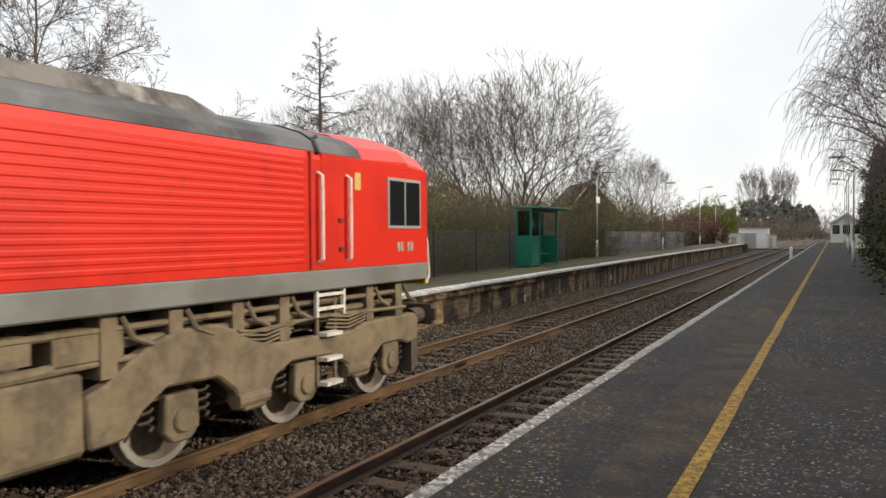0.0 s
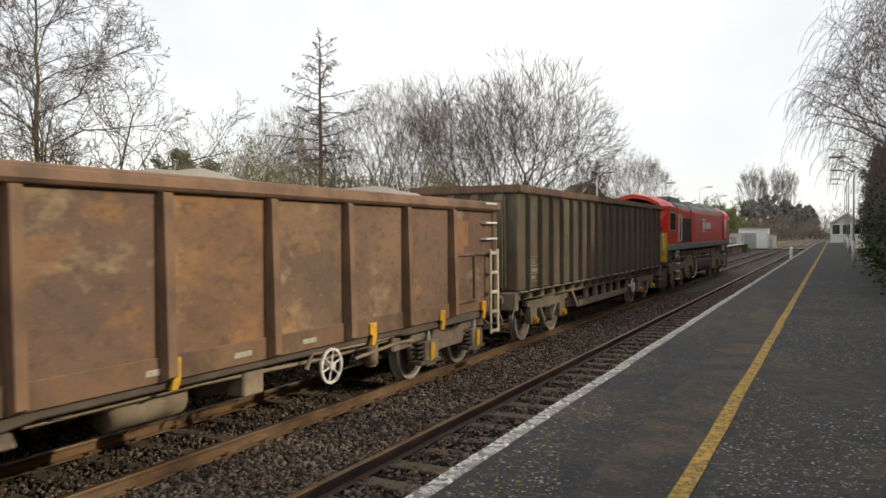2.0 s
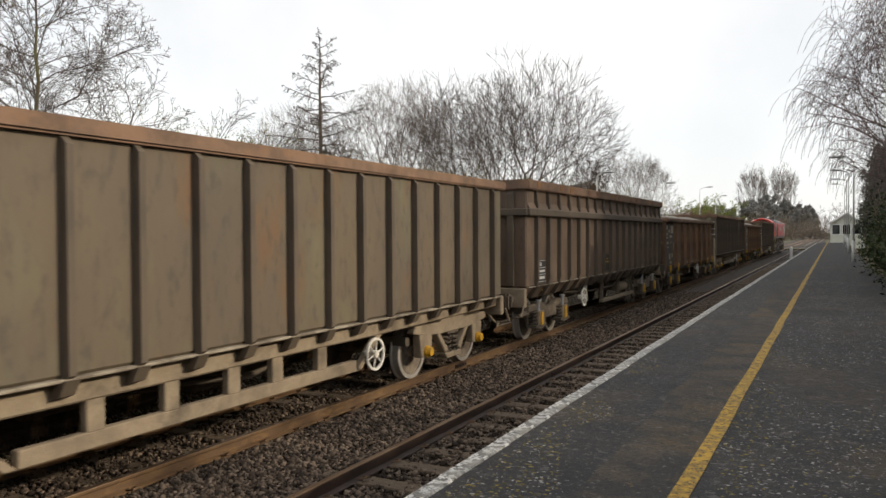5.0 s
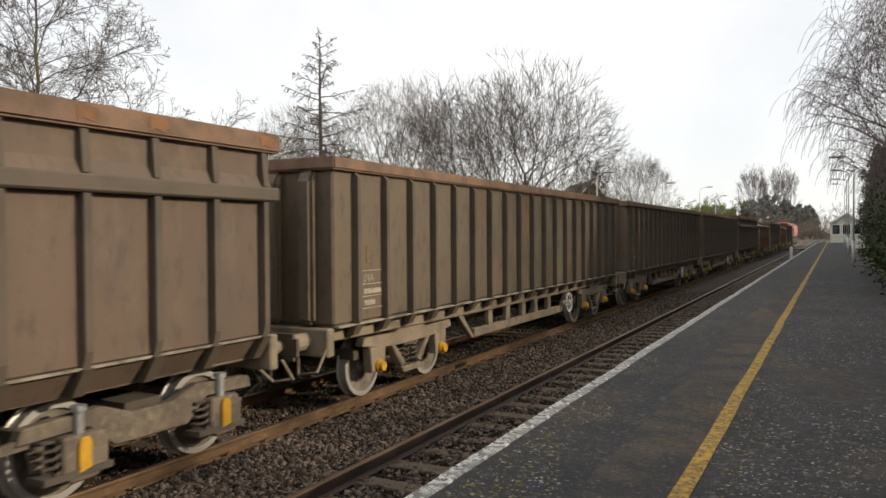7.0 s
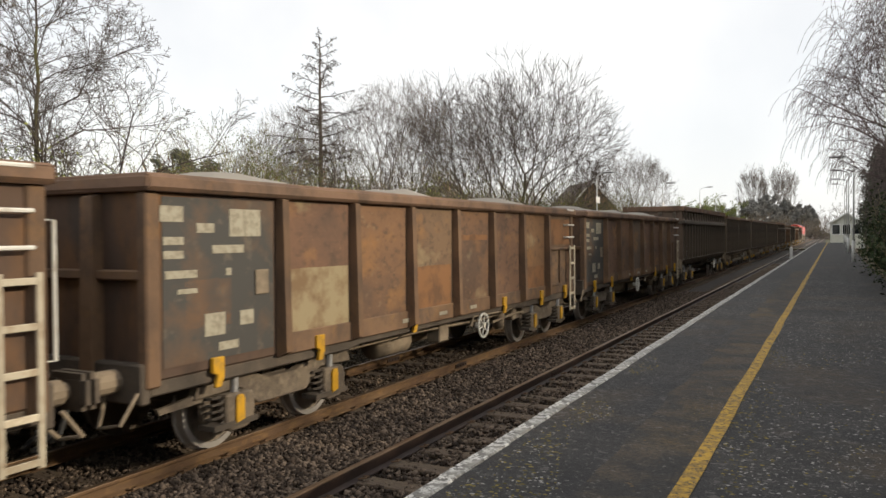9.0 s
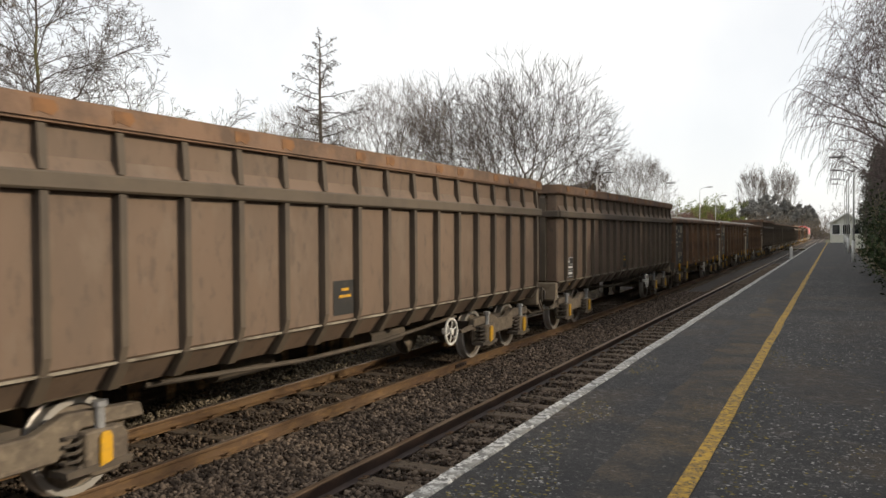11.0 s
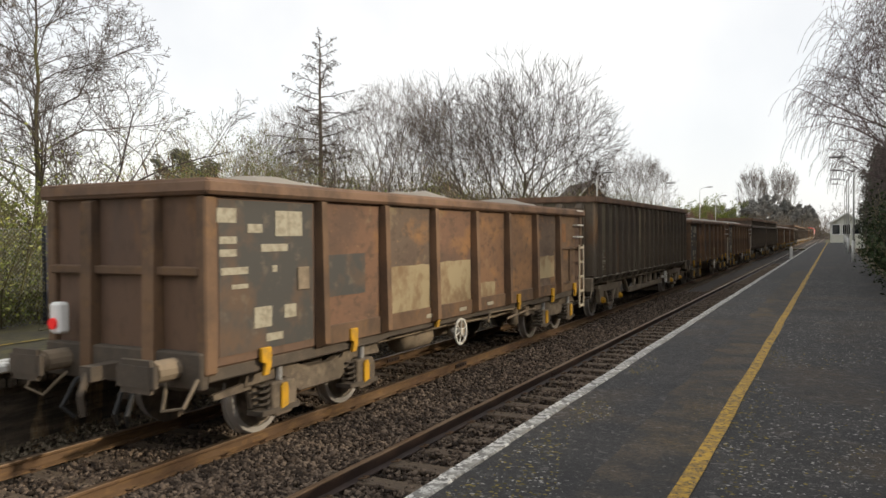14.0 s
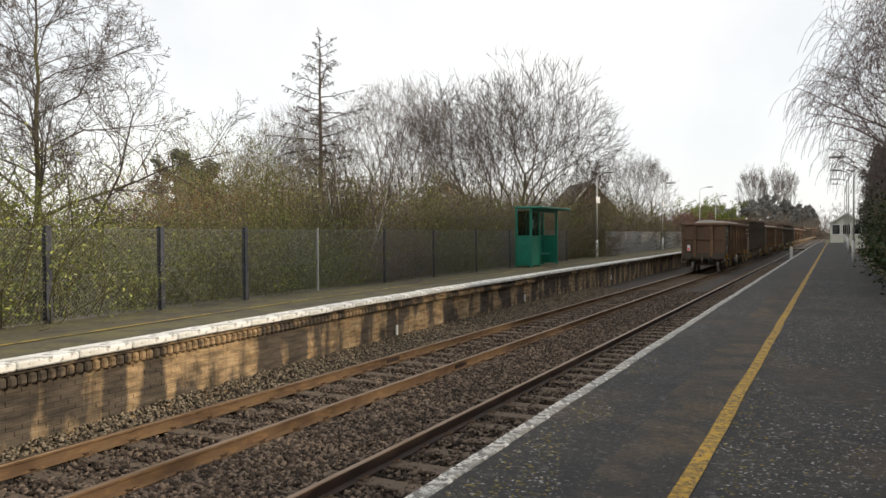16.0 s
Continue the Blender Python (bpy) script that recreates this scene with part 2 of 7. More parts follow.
# the train
M_RED = mat("loco_red_paint", (0.64, 0.026, 0.012), 0.36, spots=[((0.36, 0.012, 0.009), 0.8, 0.5, 0.7, 0.55), ((0.20, 0.03, 0.02), 2.0, 0.62, 0.76, 0.5)])
M_RED_SOOT = mat("sooty_red_paint", (0.33, 0.02, 0.015), 0.5, spots=[((0.06, 0.03, 0.028), 0.9, 0.42, 0.6, 0.8)])
M_LOCO_GREY = mat("loco_grey_paint", (0.20, 0.205, 0.20), 0.5, spots=[((0.13, 0.125, 0.115), 1.2, 0.45, 0.62, 0.7)])
M_ROOF_GREY = mat("loco_roof_grey", (0.115, 0.118, 0.12), 0.5, spots=[((0.03, 0.028, 0.027), 0.55, 0.45, 0.60, 0.9), ((0.20, 0.20, 0.20), 2, 0.58, 0.7, 0.5)])
M_DIRTY_METAL = mat("dusty_silencer", (0.20, 0.185, 0.17), 0.5, 0.4, spots=[((0.05, 0.045, 0.04), 1.6, 0.42, 0.58, 0.9), ((0.45, 0.43, 0.40), 0.9, 0.56, 0.66, 0.8)])
M_BLACK = mat("black_grille", (0.012, 0.012, 0.013), 0.6)
M_TAN = mat("tan_dusty_underframe", (0.205, 0.160, 0.10), 0.9, spots=[((0.09, 0.07, 0.05), 2.2, 0.42, 0.62, 0.8), ((0.24, 0.19, 0.13), 6, 0.5, 0.65, 0.5)], bump=0.3, bump_scale=30)
M_FRAME = mat("dusty_underframe", (0.25, 0.195, 0.135), 0.9, spots=[((0.12, 0.094, 0.068), 2.2, 0.45, 0.65, 0.7), ((0.32, 0.26, 0.18), 6, 0.5, 0.65, 0.5)], bump=0.3, bump_scale=30)
M_FRAME_MID = mat("brown_dusty_frame", (0.165, 0.13, 0.092), 0.9, spots=[((0.085, 0.066, 0.05), 3.5, 0.42, 0.60, 0.85), ((0.24, 0.19, 0.135), 9, 0.54, 0.66, 0.6)], bump=0.3, bump_scale=30)
M_FRAME_DARK = mat("grimy_underframe", (0.075, 0.06, 0.046), 0.9, spots=[((0.12, 0.092, 0.066), 3, 0.45, 0.65, 0.7)], bump=0.3, bump_scale=30)
M_WHEEL = mat("dusty_wheel", (0.24, 0.195, 0.15), 0.8, 0.2, spots=[((0.08, 0.065, 0.05), 4, 0.45, 0.62, 0.7)])
M_TYRE = mat("bright_tyre", (0.55, 0.52, 0.48), 0.45, 0.6)
M_CAB_YELLOW = mat("cab_yellow", (0.62, 0.40, 0.015), 0.45, spots=[((0.28, 0.19, 0.04), 2, 0.5, 0.68, 0.7)])
M_YELLOW_BIT = mat("yellow_fitting", (0.55, 0.29, 0.012), 0.6, spots=[((0.3, 0.18, 0.04), 9, 0.5, 0.64, 0.7)], vary=0.15)
M_RAIL_WHITE = mat("white_handrail", (0.70, 0.68, 0.62), 0.5, spots=[((0.4, 0.33, 0.24), 6, 0.5, 0.66, 0.7)])
M_LADDER = mat("cream_ladder", (0.50, 0.44, 0.33), 0.6, spots=[((0.28, 0.20, 0.12), 5, 0.48, 0.66, 0.7)], shift=True, vary=0.25)
M_LETTER = mat("white_lettering", (0.74, 0.72, 0.70), 0.5)
M_LETTER_DULL = mat("faded_lettering", (0.36, 0.33, 0.25), 0.7, spots=[((0.2, 0.17, 0.12), 12, 0.45, 0.6, 0.7)])
M_SILVER = mat("window_frame_silver", (0.5, 0.5, 0.49), 0.4, 0.5)
M_MONSTER = mat("brown_grey_wagon", (0.138, 0.102, 0.064), 0.72, shift=True, vary=0.12, spots=[((0.105, 0.082, 0.06), 0.5, 0.42, 0.62, 0.8), ((0.165, 0.158, 0.095), 0.45, 0.52, 0.66, 0.7), ((0.17, 0.085, 0.035), 1.3, 0.56, 0.68, 0.65), ((0.05, 0.042, 0.036), 7, 0.52, 0.66, 0.5)], bump=0.12, bump_scale=6, stretch=(1, 1, 0.45))
M_MON_RIB = mat("wagon_rib", (0.105, 0.080, 0.056), 0.8, spots=[((0.07, 0.055, 0.042), 1.0, 0.42, 0.62, 0.8), ((0.12, 0.085, 0.055), 3, 0.55, 0.7, 0.5)], bump=0.1, bump_scale=10)
M_RIM = mat("rusty_wagon_rim", (0.20, 0.120, 0.076), 0.85, spots=[((0.09, 0.06, 0.042), 1.5, 0.42, 0.62, 0.8), ((0.21, 0.115, 0.06), 5, 0.52, 0.68, 0.6)], bump=0.25, bump_scale=18)
M_TALL = mat("brown_wagon_side", (0.150, 0.100, 0.068), 0.75, shift=True, vary=0.10, spots=[((0.11, 0.078, 0.056), 0.6, 0.42, 0.62, 0.8), ((0.17, 0.125, 0.09), 2.5, 0.54, 0.66, 0.5), ((0.07, 0.052, 0.04), 8, 0.54, 0.66, 0.5)], bump=0.12, bump_scale=6, stretch=(1, 1, 0.45))
M_DUST = mat("pale_dust_ledge", (0.30, 0.26, 0.20), 0.95, spots=[((0.12, 0.095, 0.07), 3.0, 0.42, 0.6, 0.85)])


def painted_panel():
    """Weathered side sheets: each one took its own coat of paint and its own rust."""
    m = mat("weathered_side_sheet", (0.2, 0.1, 0.05), 0.85, shift=True, spots=[((0.085, 0.055, 0.04), 0.8, 0.46, 0.64, 0.75), ((0.27, 0.135, 0.05), 1.3, 0.54, 0.66, 0.75), ((0.32, 0.25, 0.14), 1.1, 0.60, 0.69, 0.6), ((0.06, 0.042, 0.03), 7, 0.52, 0.66, 0.6), ((0.24, 0.15, 0.08), 16, 0.60, 0.68, 0.5)], bump=0.15, bump_scale=12, stretch=(1, 0.7, 1.1))
    nt = m.node_tree
    first = [n for n in nt.nodes if n.type == "RGB"][0]
    oi = [n for n in nt.nodes if n.type == "OBJECT_INFO"][0]
    ramp = nt.nodes.new("ShaderNodeValToRGB")
    ramp.color_ramp.interpolation = "CONSTANT"
    cols = ((0.0, (0.165, 0.090, 0.054)), (0.25, (0.19, 0.102, 0.053)), (0.45, (0.14, 0.083, 0.055)), (0.65, (0.12, 0.084, 0.059)), (0.80, (0.175, 0.108, 0.061)), (0.92, (0.205, 0.110, 0.052)))
    el = ramp.color_ramp.elements
    el[0].color, el[1].position, el[1].color = (*cols[0][1], 1), cols[1][0], (*cols[1][1], 1)
    for p, c in cols[2:]:
        el.new(p).color = (*c, 1)
    nt.links.new(oi.outputs["Random"], ramp.inputs[0])
    for l in list(first.outputs[0].links):
        nt.links.new(ramp.outputs[0], l.to_socket)
    return m


M_SHEET = painted_panel()
M_RUST = mat("rusty_wagon_side", (0.125, 0.074, 0.046), 0.85, shift=True, vary=0.26, spots=[((0.105, 0.066, 0.047), 0.7, 0.42, 0.62, 0.85), ((0.25, 0.12, 0.042), 0.9, 0.55, 0.68, 0.75), ((0.055, 0.05, 0.046), 0.55, 0.56, 0.66, 0.7), ((0.07, 0.045, 0.03), 6, 0.5, 0.66, 0.55)], bump=0.15, bump_scale=12, stretch=(1, 1, 0.5))
M_RUST_RIB = mat("rusty_wagon_rib", (0.17, 0.10, 0.056), 0.85, vary=0.2, spots=[((0.075, 0.05, 0.035), 1.4, 0.42, 0.62, 0.8), ((0.22, 0.12, 0.05), 3.5, 0.54, 0.68, 0.6)], bump=0.15, bump_scale=15)
M_PANEL_DARK = mat("repainted_dark_panel", (0.055, 0.052, 0.047), 0.7, shift=True, spots=[((0.13, 0.075, 0.042), 1.1, 0.5, 0.64, 0.8), ((0.16, 0.13, 0.09), 5, 0.58, 0.68, 0.5)])
M_PANEL_BLACK = mat("black_data_panel", (0.022, 0.021, 0.020), 0.6, spots=[((0.07, 0.055, 0.04), 4, 0.5, 0.66, 0.6)])
M_PATCH_CREAM = mat("pale_paint_patch", (0.30, 0.24, 0.14), 0.8, shift=True, spots=[((0.17, 0.10, 0.05), 2.5, 0.45, 0.62, 0.85)])
M_PATCH_RUST = mat("orange_rust_patch", (0.225, 0.108, 0.045), 0.9, shift=True, spots=[((0.12, 0.065, 0.035), 3.0, 0.45, 0.62, 0.8)])
M_STONE_LOAD = island("stone_load", (0.20, 0.18, 0.155), (0.42, 0.39, 0.34), 0.95)
M_TAIL_LAMP = glow("red_tail_lens", (0.75, 0.02, 0.02), 0.25)
M_RUBBER = mat("black_hose", (0.02, 0.02, 0.02), 0.7)


# ---- mesh helpers ----
def box(bm, x0, x1, y0, y1, z0, z1):
    v = [bm.verts.new((x, y, z)) for x in (x0, x1) for y in (y0, y1) for z in (z0, z1)]
    for f in ((0, 1, 3, 2), (4, 6, 7, 5), (0, 4, 5, 1), (2, 3, 7, 6), (0, 2, 6, 4), (1, 5, 7, 3)):
        bm.faces.new([v[i] for i in f])
    return bm


def loft(bm, rings, close=True):
    """Skin over rings of equal length."""
    vs = [[bm.verts.new(p) for p in r] for r in rings]
    n = len(vs[0])
    for a, b in zip(vs, vs[1:]):
        for i in range(n if close else n - 1):
            j = (i + 1) % n
            bm.faces.new((a[i], a[j], b[j], b[i]))
    if close:
        bm.faces.new(list(reversed(vs[0])))
        bm.faces.new(vs[-1])
    return bm


def extr_y(bm, pts, y0, y1):
    return loft(bm, [[(x, y, z) for x, z in pts] for y in (y0, y1)])


def extr_x(bm, pts, x0, x1):
    return loft(bm, [[(x, y, z) for y, z in pts] for x in (x0, x1)])


def rod(bm, a, b, r, n=8, r2=None):
    a, b = Vector(a), Vector(b)
    d = (b - a).normalized()
    u = d.orthogonal().normalized()
    w = d.cross(u)
    r2 = r if r2 is None else r2
    return loft(bm, [[p + (u * math.cos(k * math.tau / n) + w * math.sin(k * math.tau / n)) * q for k in range(n)] for p, q in ((a, r), (b, r2))])


def pipe(bm, pts, r, n=6):
    """One bent tube through the points."""
    ps = [Vector(p) for p in pts]
    ts = [(ps[min(i + 1, len(ps) - 1)] - ps[max(i - 1, 0)]).normalized() for i in range(len(ps))]
    u = ts[0].orthogonal().normalized()
    rings = []
    for p, t in zip(ps, ts):
        u = (u - t * u.dot(t)).normalized()
        w = t.cross(u)
        rings.append([p + (u * math.cos(k * math.tau / n) + w * math.sin(k * math.tau / n)) * r for k in range(n)])
    return loft(bm, rings)


def ring_x(bm, c, r, w, x0, x1, n=24):
    """A flat ring that faces x: radius r, band w wide, from x0 to x1."""
    rs = []
    for k in range(n):
        a = k * math.tau / n
        cy, cz = math.cos(a), math.sin(a)
        rs.append([bm.verts.new((x, c[0] + cy * q, c[1] + cz * q)) for q, x in ((r, x0), (r, x1), (r - w, x1), (r - w, x0))])
    for k in range(n):
        a, b = rs[k], rs[(k + 1) % n]
        for i in range(4):
            bm.faces.new((a[i], a[(i + 1) % 4], b[(i + 1) % 4], b[i]))
    return bm


def disc_x(bm, c, r, x0, x1, n=24):
    return rod(bm, (x0, c[0], c[1]), (x1, c[0], c[1]), r, n)


def soften(bm, width, segments=1):
    bmesh.ops.recalc_face_normals(bm, faces=bm.faces)
    bmesh.ops.bevel(bm, geom=[e for e in bm.edges if e.is_manifold and e.calc_face_angle(0) > 0.6], offset=width, segments=segments, affect="EDGES")
    return bm


def part(name, bm, material, parent=None, label="", smooth=False):
    me = bpy.data.meshes.new(name)
    bmesh.ops.recalc_face_normals(bm, faces=bm.faces)
    if smooth:
        for f in bm.faces:
            f.smooth = True
    bm.to_mesh(me)
    bm.free()
    me.materials.append(material)
    ob = new(name, me)
    ob.parent = parent
    return tagged(ob, label)


def share(name, me, parent, m=None, label=""):
    ob = new(name, me)
    ob.parent = parent
    if m is not None:
        ob.matrix_basis = m
    return tagged(ob, label)


def nb():
    return bmesh.new()


def mesh_np(name, verts, faces, material):
    """A mesh from arrays; faces are rows of equal length."""
    me = bpy.data.meshes.new(name)
    k = faces.shape[1]
    me.vertices.add(len(verts))
    me.vertices.foreach_set("co", np.asarray(verts, np.float32).ravel())
    me.loops.add(faces.size)
    me.loops.foreach_set("vertex_index", faces.astype(np.int32).ravel())
    me.polygons.add(len(faces))
    me.polygons.foreach_set("loop_start", np.arange(len(faces), dtype=np.int32) * k)
    me.update(calc_edges=True)
    me.materials.append(material)
    return me

# ---- ground, tracks and platforms; rail heads lie at z = 0, the train runs along +y on x = 0 ----
def edge_x(y):
    """The far platform's edge: it draws slowly away from the rails."""
    pts = ((-40, -1.15), (5, -1.34), (9.4, -1.76), (13, -2.05), (18.8, -2.33), (29.5, -2.62), (60, -3.2), (110, -3.3))
    for (a, p), (b, q) in zip(pts, pts[1:]):
        if y <= b:
            return p + (q - p) * (y - a) / (b - a)
    return pts[-1][1]


def fence_x(y):
    return -4.9 - 0.03 * (y - 8.4) if y < 40 else -5.85 - 0.025 * (y - 40)


def ground():
    bm = nb()
    bmesh.ops.create_grid(bm, x_segments=60, y_segments=60, size=1)
    for v in bm.verts:
        x, y = v.co.x, v.co.y
        v.co.x, v.co.y = math.copysign(abs(x) ** 3, x) * 2500, math.copysign(abs(y) ** 3, y) * 2500
        v.co.z = -0.42
    tagged(part("ground", bm, M_GROUND), "rough grass and earth ground beside the railway", "ground", kind="structure")


def track_bed():
    bm = nb()
    ys = [-30 + 0.35 * i for i in range(200)] + [40 + 8 * i for i in range(70)]
    xs = [-4.0, -3.0, -2.2, -1.7, -1.3, -0.9, -0.5, 0, 0.5, 0.9, 1.3, 1.7, 2.1, 2.5, 3, 3.4, 4, 4.6, 5.0]
    rows = []
    for y in ys:
        rows.append([bm.verts.new((x, y, -0.225 + 0.03 * noise.noise((x * 1.1, y * 0.7, 0)) + (0.04 if 1.2 < x < 2.2 else 0) - (0.05 if x > 4.2 else 0))) for x in xs])
    for a, b in zip(rows, rows[1:]):
        for i in range(len(xs) - 1):
            bm.faces.new((a[i], a[i + 1], b[i + 1], b[i]))
    return tagged(part("ballast", bm, M_BED), "brown-grey stone ballast bed under the tracks", "ballast", kind="structure")


def rail(x, side, label):
    ob = tagged(new("rail"), label, "rail", "running rails", "structure")
    y0, y1 = -30.0, 620.0
    web = [(-0.07, -0.159), (0.07, -0.159), (0.07, -0.146), (0.012, -0.125), (0.010, -0.05), (0.033, -0.036), (0.035, -0.012), (-0.035, -0.012), (-0.033, -0.036), (-0.010, -0.05), (-0.012, -0.125), (-0.07, -0.146)]
    part("web", extr_y(nb(), [(x + a, z) for a, z in web], y0, y1), side, ob)
    part("head", extr_y(nb(), [(x + a, z) for a, z in ((-0.035, -0.012), (0.035, -0.012), (0.033, -0.003), (0.024, 0.0), (-0.024, 0.0), (-0.033, -0.003))], y0, y1), M_RAIL_HEAD, ob, "worn steel running surface")
    joint = nb()
    for k in (13.0, 31.3, 49.6):
        for s in (-1, 1):
            box(joint, x + s * 0.012 - 0.014, x + s * 0.012 + 0.014, k - 0.23, k + 0.23, -0.12, -0.05)
            for j in (-0.17, -0.06, 0.06, 0.17):
                disc_x(joint, (k + j, -0.085), 0.014, x + s * 0.03 - 0.02, x + s * 0.03 + 0.02, 6)
    part("fishplate", joint, M_RAIL_DARK, ob, "dark bolted fishplate")
    return ob


def sleepers(xc, top, material):
    me = soft_box_mesh("sleeper", 1.3, 0.125, 0.07, 0.012, material)
    ob = tagged(new("sleeper_row"), "old timber sleepers sunk in the ballast", "sleepers", "sleepers", "structure")
    r = random.Random(int(xc * 10))
    for i in range(100):
        y = 2.0 + i * 0.66 + r.uniform(-0.02, 0.02)
        s = share("sleeper", me, ob, pose(xc + r.uniform(-0.02, 0.02), y, top - 0.07 + r.uniform(-0.008, 0.008), r.uniform(-1, 1), 0, r.uniform(-0.6, 0.6)))
    clip = nb()
    box(clip, -0.09, 0.09, -0.06, 0.06, -0.02, 0.0)
    for s in (-1, 1):
        pipe(clip, [(s * 0.05, -0.05, 0.02), (s * 0.13, -0.03, 0.035), (s * 0.13, 0.03, 0.035), (s * 0.05, 0.05, 0.02)], 0.010, 5)
    clip_me = to_mesh("chair", clip, M_CLIP)
    for i in range(60):
        for sx in (-0.7525, 0.7525):
            share("rail_chair", clip_me, ob, pose(xc + sx, 2.0 + i * 0.66, -0.152))
    return ob


def to_mesh(name, bm, material):
    me = bpy.data.meshes.new(name)
    bmesh.ops.recalc_face_normals(bm, faces=bm.faces)
    bm.to_mesh(me)
    bm.free()
    me.materials.append(material)
    return me


def soft_box_mesh(name, hx, hy, hz, bevel, material):
    return to_mesh(name, soften(box(nb(), -hx, hx, -hy, hy, -hz, hz), bevel), material)


def near_platform():
    bm = nb()
    xs = [4.93, 5.3, 5.8, 6.3, 6.8, 7.3, 7.8, 8.6]
    ys = [-14 + i for i in range(60)] + [46 + 4 * i for i in range(20)]
    rows = [[bm.verts.new((x, y, 0.9)) for x in xs] for y in ys]
    for a, b in zip(rows, rows[1:]):
        for i in range(len(xs) - 1):
            bm.faces.new((a[i], a[i + 1], b[i + 1], b[i]))
    top = part("pavement", bm, M_ASPHALT)
    tagged(top, "dark worn asphalt platform surface with pale specks", "platform", kind="structure")
    ob = tagged(new("platform_edge"), "platform edge wall with worn white edge stones", "platform edge", kind="structure")
    part("edge_wall", box(nb(), 5.02, 5.25, -14, 122, -0.4, 0.80), M_WALL, ob)
    slab = [soft_box_mesh("edge_stone", 0.060, 0.448, 0.045, 0.008, M_WHITE_EDGE), soft_box_mesh("edge_stone", 0.060, 0.448, 0.045, 0.012, M_WHITE_EDGE)]
    r = random.Random(4)
    for i in range(145):
        share("edge_stone", slab[i % 2], ob, pose(4.972 + r.uniform(-0.006, 0.006), -8 + i * 0.9, 0.866 + r.uniform(-0.004, 0.004), 0, 0, r.uniform(-0.3, 0.3)))
    line = nb()
    rows = []
    for i in range(261):
        y = -8 + i * 0.5
        x = 6.318 + 0.02 * noise.noise((y * 0.6, 0, 9))
        rows.append([line.verts.new((x - 0.055 + 0.008 * noise.noise((y * 5, 2, 0)), y, 0.9065)), line.verts.new((x + 0.055 + 0.008 * noise.noise((y * 5, 7, 0)), y, 0.9065))])
    for a, b in zip(rows, rows[1:]):
        line.faces.new((a[0], a[1], b[1], b[0]))
    tagged(part("yellow_line", line, M_YELLOW), "worn yellow safety line painted on asphalt", "platform line", kind="structure")
    patch = nb()
    rows = []
    for i in range(121):
        y = 2.5 + i * 0.25
        a, b = 5.76 + 0.10 * noise.noise((y * 1.3, 1, 0)), 6.30 + 0.01 * noise.noise((y * 0.8, 4, 0))
        rows.append([patch.verts.new((a, y, 0.9035)), patch.verts.new((b, y, 0.9035))])
    for a, b in zip(rows, rows[1:]):
        patch.faces.new((a[0], a[1], b[1], b[0]))
    tagged(part("trench_patch", patch, M_TRENCH), "brownish strip of older patched asphalt", "asphalt patch", kind="structure")
    bmr = nb()
    box(bmr, 8.55, 8.75, -14, 122, 0.6, 0.98)
    tagged(part("kerb", bmr, M_MORTAR), "low dark kerb along the back of the platform", "kerb", kind="structure")


M_TRENCH = mat("old_asphalt_strip", (0.058, 0.044, 0.030), 0.9, spots=[((0.020, 0.020, 0.020), 2.2, 0.42, 0.56, 0.9), ((0.085, 0.055, 0.020), 1.3, 0.52, 0.64, 0.7), ((0.012, 0.012, 0.012), 30, 0.48, 0.6, 0.7), ((0.15, 0.14, 0.125), 26, 0.60, 0.67, 0.7), ((0.16, 0.10, 0.03), 18, 0.63, 0.69, 0.6)], bump=0.5, bump_scale=80)


def far_platform():
    bm = nb()
    ys = [-30 + 1.5 * i for i in range(92)]
    rows = []
    for y in ys:
        e, f = edge_x(y), fence_x(y) - 0.9
        rows.append([bm.verts.new((e + (f - e) * k / 6 - (0.30 if k == 0 else 0), y, 0.92 - (0.02 if k == 6 else 0) + 0.012 * noise.noise((k, y * 0.4, 0)))) for k in range(7)])
    for a, b in zip(rows, rows[1:]):
        for i in range(6):
            bm.faces.new((a[i], a[i + 1], b[i + 1], b[i]))
    tagged(part("far_pavement", bm, M_ASPHALT_FAR), "brown mossy asphalt of the far platform", "platform", kind="structure")
    line = nb()
    rows = [[line.verts.new((edge_x(y) - 1.52 + d, y, 0.938)) for d in (-0.035, 0.035)] for y in ys]
    for a, b in zip(rows, rows[1:]):
        line.faces.new((a[0], a[1], b[1], b[0]))
    tagged(part("far_yellow_line", line, M_YELLOW_FAR), "faded yellow line along the far platform", "platform line", kind="structure")
    ramp = nb()
    loft(ramp, [[(-3.0, y, z) for y, z in ((106.5, -0.4), (106.5, 0.92), (113, -0.3), (113, -0.4))], [(-8, y, z) for y, z in ((106.5, -0.4), (106.5, 0.92), (113, -0.3), (113, -0.4))]])
    tagged(part("platform_ramp", ramp, M_ASPHALT_FAR), "asphalt ramp at the far platform's end", "ramp", kind="structure")


